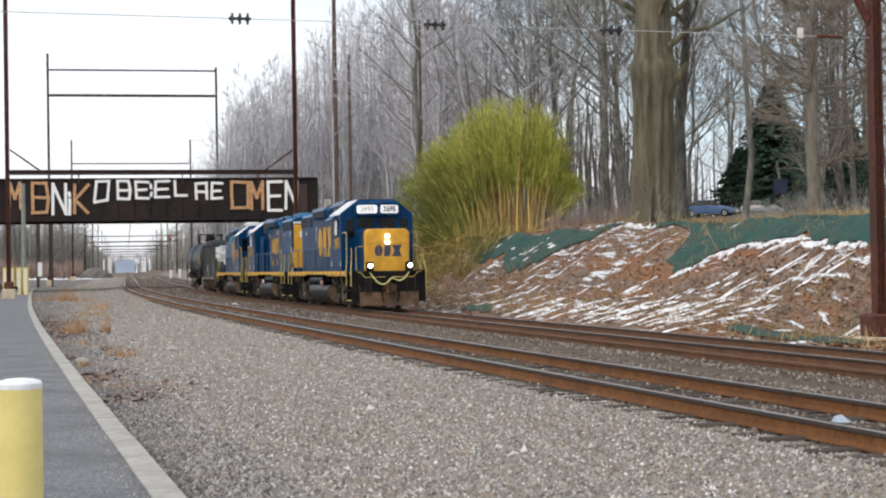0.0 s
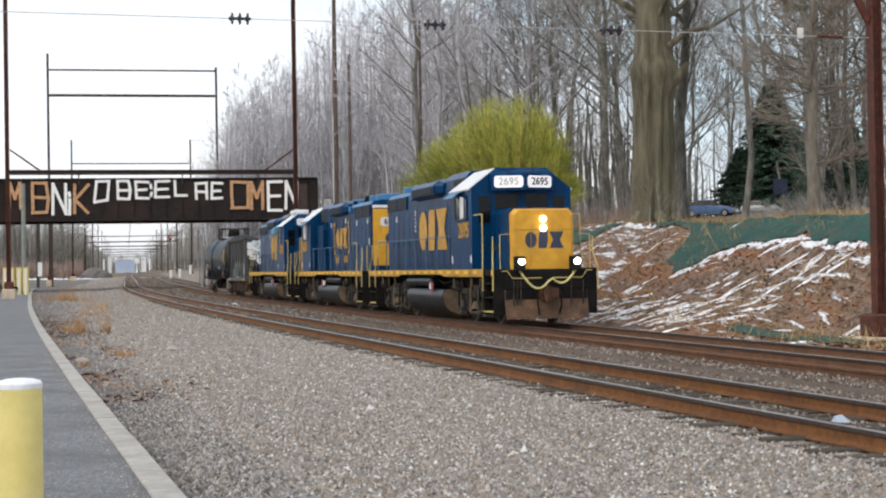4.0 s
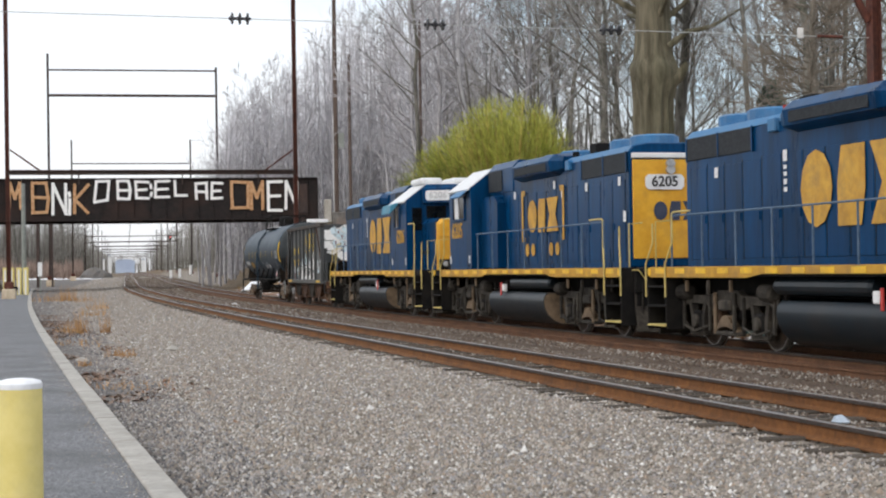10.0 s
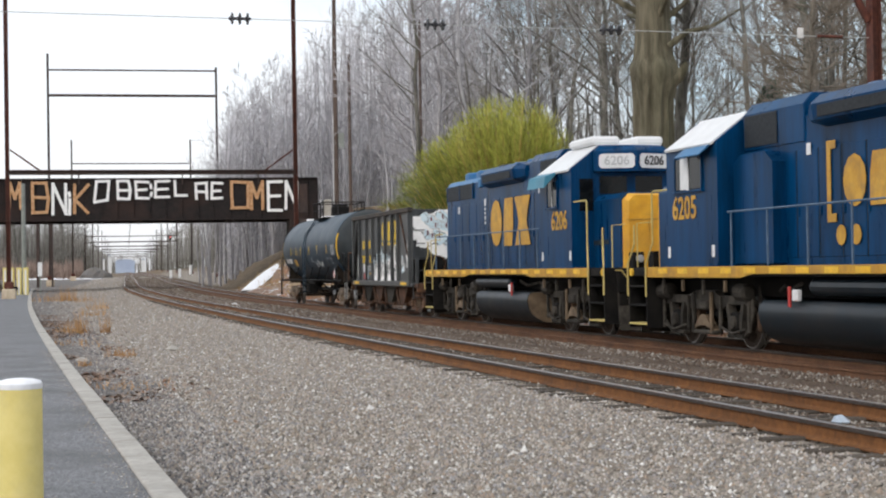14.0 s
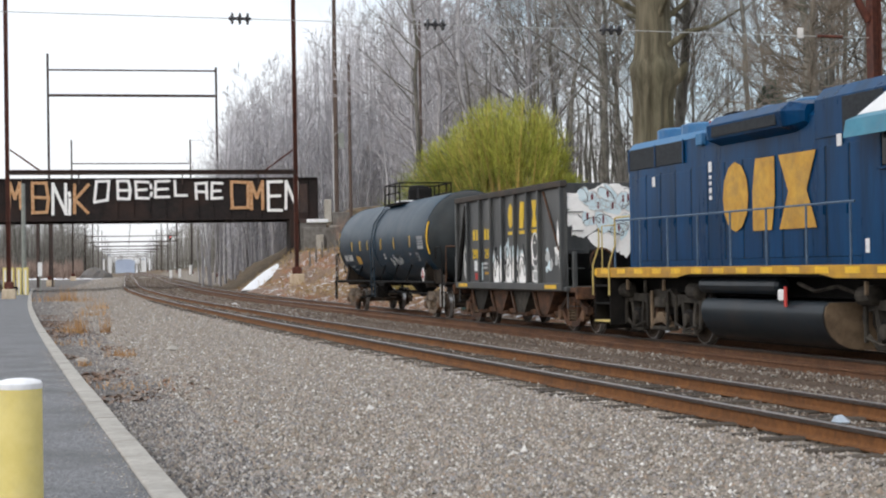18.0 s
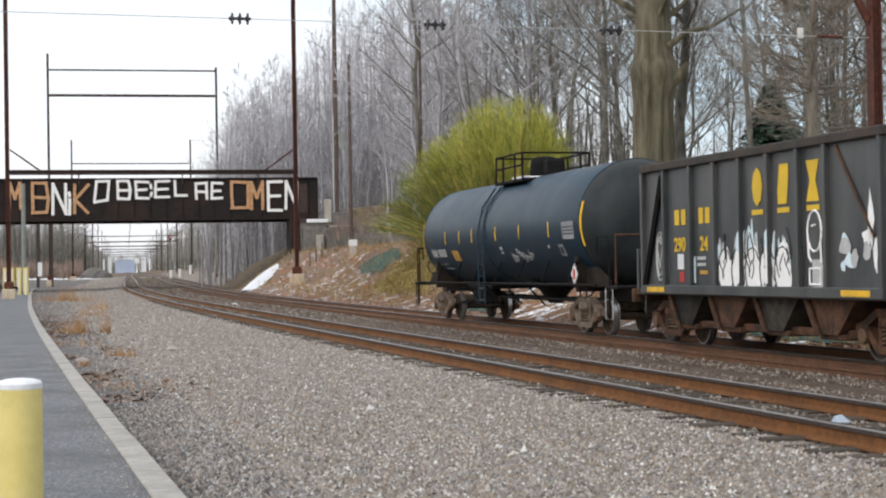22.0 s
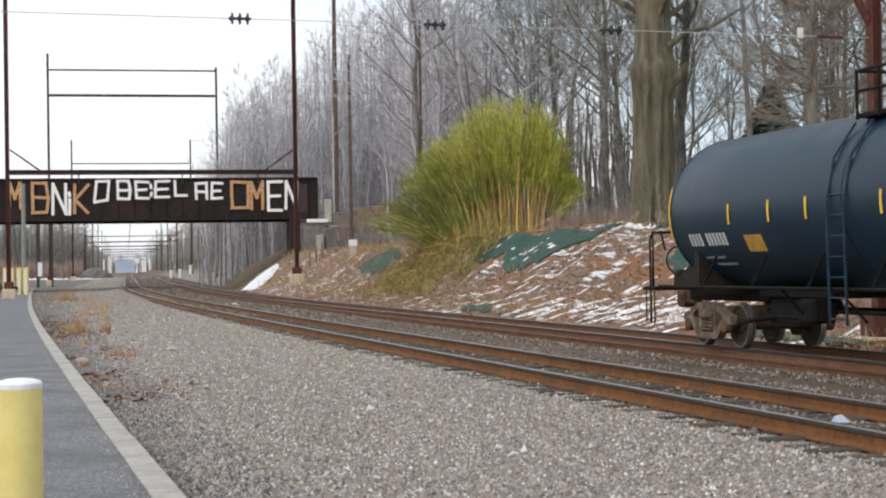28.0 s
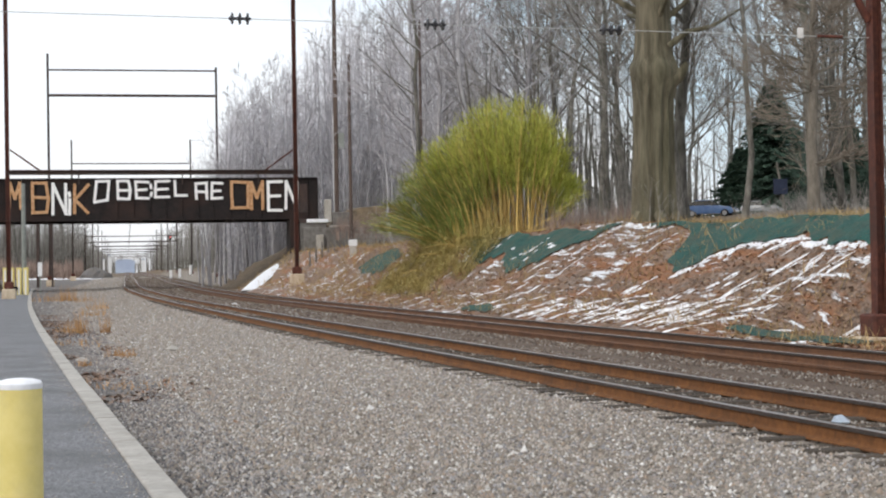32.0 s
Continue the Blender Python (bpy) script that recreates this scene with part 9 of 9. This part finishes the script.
M_BAG = surface("plastic_film", (0.3, 0.36, 0.43), (0.5, 0.57, 0.65), 9, 0.35, bump=0.3)
scrap(15.6, 5.66, -0.14, 0.11, "plastic_bag", "crumpled pale blue plastic bag between the rails", M_BAG, 0.9)
for s, lat, size in ((40.15, 10.44, 0.2), (26.4, 11.88, 0.07), (26.25, 9.89, 0.08), (14.5, 10.0, 0.045), (36.2, 12.75, 0.17), (15.6, 9.4, 0.04), (17.5, 9.0, 0.04), (13.6, 9.6, 0.035), (21, 10.9, 0.05), (31, 11.2, 0.07), (19, 8.2, 0.045)):
    scrap(s, lat, -0.335, size, "pale_stone", "pale stone lying on the grey gravel", M_KERB if size > 0.06 else M_WHITE, 0.7)
scrap(93.6, 2.6, -0.3, 0.16, "pale_stone", "pale stone lying between the tracks", M_WHITE, 0.7)

# dry weeds and dead leaves along the kerb
gv, gf, lv, lf = [], [], [], []
for s0, l0, n, h, sp in ((117, 13.0, 60, 0.8, 1.2), (118, 11.9, 120, 1.1, 0.9), (113, 10.9, 50, 0.7, 1.4), (53.3, 12.25, 75, 0.8, 0.22), (54.5, 12.5, 70, 0.5, 0.5), (53.7, 11.4, 45, 0.72, 0.13), (89.7, 10.3, 60, 0.55, 0.6),
                        (75.7, 11.2, 50, 0.55, 0.7), (38.1, 11.75, 110, 0.22, 0.28), (34.4, 12.75, 40, 0.22, 0.15), (27.5, 12.5, 90, 0.16, 0.6), (45, 12.6, 60, 0.25, 1.0)):
    for k in range(n):
        blade(at(s0 + rs2.gauss(0, sp), min(12.8 + kerb_shift(s0), l0 + rs2.gauss(0, sp * 0.55)), -0.33), h * rs2.uniform(0.3, 1.15), 0.16 * h + 0.06, 0.009 + 0.00008 * s0)
for k in range(7000):
    u = rs2.random()
    s = 17 + 60 * u
    lat = 12.85 + kerb_shift(s) - abs(rs2.gauss(0, 0.65 + 0.3 * math.sin(s * 0.5)))
    if noise.noise((s * 0.25, lat * 0.6, 5.0)) < 0.0:
        continue
    p = at(s, lat, -0.31 + rs2.uniform(0, 0.03))
    a = rs2.uniform(0, 6.28)
    d = Vector((math.cos(a), math.sin(a), rs2.uniform(-0.2, 0.6))) * rs2.uniform(0.03, 0.07)
    e = Vector((-math.sin(a), math.cos(a), rs2.uniform(-0.2, 0.5))) * rs2.uniform(0.02, 0.05)
    b = len(lv)
    lv.extend([tuple(p - d), tuple(p + e), tuple(p + d), tuple(p - e)])
    lf.append((b, b + 1, b + 2, b + 3))
M_DULL_LEAF = stone_mix("faded_leaf", [(0.24, 0.14, 0.09), (0.17, 0.1, 0.07), (0.3, 0.22, 0.17), (0.13, 0.08, 0.06), (0.27, 0.16, 0.1), (0.34, 0.28, 0.23)])
M_WEED = island_tint(surface("rusty_weed", (0.34, 0.18, 0.075), (0.5, 0.31, 0.15), 1.5, 0.9, bump=0), 0.4)
scatter_mesh("dry_weeds", gv, gf, M_WEED, "rust-coloured dry weeds along the kerb", "weeds")
scatter_mesh("kerb_leaves", lv, lf, M_DULL_LEAF, "dead leaves gathered along the kerb", "leaves")

# dark heap of cinders and white cabinets beyond the bridge
heap = Shape()
hz = random.Random(31)
rings = []
for r, z in ((1.0, -0.2), (0.82, 0.9), (0.6, 1.7), (0.3, 2.3), (0.05, 2.5)):
    rings.append([place(-0.2145, 352, z) + Vector((r * hz.uniform(0.8, 1.15) * 3.6 * math.cos(a * math.pi / 8), r * hz.uniform(0.85, 1.1) * 9 * math.sin(a * math.pi / 8), hz.uniform(-0.12, 0.12))) for a in range(16)])
heap.loft(rings)
heap_ob = part("cinder_heap", heap, M_CINDER)
tagged(heap_ob, "dark heap of cinders beside the service road", "heap")
for d, y, w, h in ((-0.1677, 330, 0.45, 1.7), (-0.1622, 332, 0.5, 1.9), (-0.1555, 300, 0.45, 1.8)):
    cab = thing("relay_cabinet", Matrix.Translation(place(d, y)), "white railway relay cabinet beside the line", "cabinet", "relay cabinets")
    part("body", Shape().box(-w / 2, w / 2, -0.3, 0.3, 0.1, h, 0.03), M_WHITE, cab)
    part("roof", Shape().box(-w / 2 - 0.05, w / 2 + 0.05, -0.36, 0.36, h, h + 0.08, 0.02), M_GREYPAINT, cab)
    part("plinth", Shape().box(-w / 2 - 0.05, w / 2 + 0.05, -0.35, 0.35, -0.2, 0.1, 0.02), M_CONCRETE, cab)
verge = draped("gravel_verge", 190, 520, lambda s: (-8.5, -3.6), 90, 6, 0.05, M_GRAVEL, 0.02)
tagged(verge, "grey gravel verge beside the far track", "gravel", kind="structure")

# snow ridge at the far crossing, pale buildings at the end of the line
rz = random.Random(77)
ridge = Shape()
for k in range(60):
    lat = 11.5 + 17 * (k / 60)
    p = at(344 + rz.uniform(-1.2, 1.2), lat + rz.uniform(-0.1, 0.1), -0.34)
    h = (0.2 + 0.3 * (k / 60)) * rz.uniform(0.5, 1.15)
    w = rz.uniform(0.2, 0.45)
    ridge.loft([[p + Vector((w * r * math.cos(a * 1.05), 0.8 * w * r * math.sin(a * 1.05), h * z)) for a in range(6)] for r, z in ((1.0, 0.0), (0.8, 0.55), (0.3, 1.0))])
sn = part("snow_ridge", ridge, M_SNOW)
tagged(sn, "low broken ridge of ploughed snow along the level crossing", "snow")
crossing = thing("level_crossing", None, "pale snowy service crossing over both tracks", "crossing")
for lat0, lat1, z in ((7.3, 11.2, -0.11), (5.3, 6.5, -0.012), (1.2, 4.4, -0.1), (-0.6, 0.6, -0.05)):
    part("crossing_panel", strip_shape(347, 349.5, lat0, lat1, z), M_CONCRETE, crossing)
# the blue is distance haze, put into the wall colour
M_FARWALL = surface("haze_blue_wall", (0.42, 0.5, 0.66), (0.5, 0.58, 0.72), 0.3, 0.8, bump=0)
q = thing("far_building", stand(900, 7.4, -0.3), "far building at the end of the line, tinted pale blue for haze", "building", "far buildings")
part("wall", Shape().box(-4, 4, -5.2, 5.2, 0, 6.4, 0.1), M_FARWALL, q)
part("roof", Shape().prism([(-5.6, 6.4), (5.6, 6.4), (2.6, 7.5), (-3.4, 7.4)], "x", -4.3, 4.3), M_FARWALL, q)
for i in range(4):
    part("window", Shape().box(4.0, 4.1, -5.2 + (i + 0.3) * 2.6, -5.2 + (i + 0.7) * 2.6, 3.2, 5.6, 0.02), M_FARWALL, q)
for lat, w, h in ((15.6, 2.4, 9.5), (18.4, 1.5, 7.5), (-2.2, 2.0, 7.0)):
    q = thing("far_tower", stand(880, lat, -0.3), "slim white tower at the far end of the line", "building", "far buildings")
    part("wall", Shape().box(-1, 1, -w / 2, w / 2, 0, h, 0.1), M_WHITE, q)
    part("cap", Shape().box(-1.1, 1.1, -w / 2 - 0.1, w / 2 + 0.1, h, h + 0.3, 0.05), M_FARWALL, q)
sg = thing("railway_signal", stand(394.6, -3.9, 8.9), "red-lit railway signal on a gantry", "signal")
part("housing", Shape().box(-0.2, 0.2, -0.3, 0.3, -0.45, 0.45, 0.05), M_BLACK, sg)
part("lamp", Shape().tube([(0.2, 0, 0.2), (0.28, 0, 0.2)], 0.1, 12), glow("red_signal_lamp", (1.0, 0.12, 0.1), 4.0), sg)

# wooden ties under both tracks
TIE_ME = Shape().box(-0.115, 0.115, -1.3, 1.3, -0.17, 0.0, 0.02).mesh("tie")
fixed(TIE_ME)
TIE_ME.materials.append(M_TIE)
rt2 = random.Random(2)
for tr, lat, z, s0 in ((track_near, NEAR, -0.112, 4.0), (track_far, 0.0, -0.19, 14.0)):
    for i in range(190):
        o = new("tie", TIE_ME)
        o.parent = tr
        o.matrix_world = stand(s0 + i * 0.52 + rt2.uniform(-0.05, 0.05), lat + rt2.uniform(-0.06, 0.06), z + rt2.uniform(-0.012, 0.006) + (0.016 if i % 5 in (0, 3) else 0.0), rt2.uniform(-1.5, 1.5))


def motions():
    for ob, off, turned in CONSIST:
        walk(ob, [(i * 0.8, stand(front_s(i * 0.8) + off, 0, 0, 180 if turned else 0)) for i in range(41)])
    s0 = front_s(0.0)
    for w, pos, radius, d in ROLLING:
        rows = []
        for i in range(321):
            t = i * 0.1
            a = d * (s0 - front_s(t)) / radius
            rows.append((t, Matrix.Translation(pos) @ Matrix.Rotation(a, 4, "Y")))
        walk(w, rows)


motions()
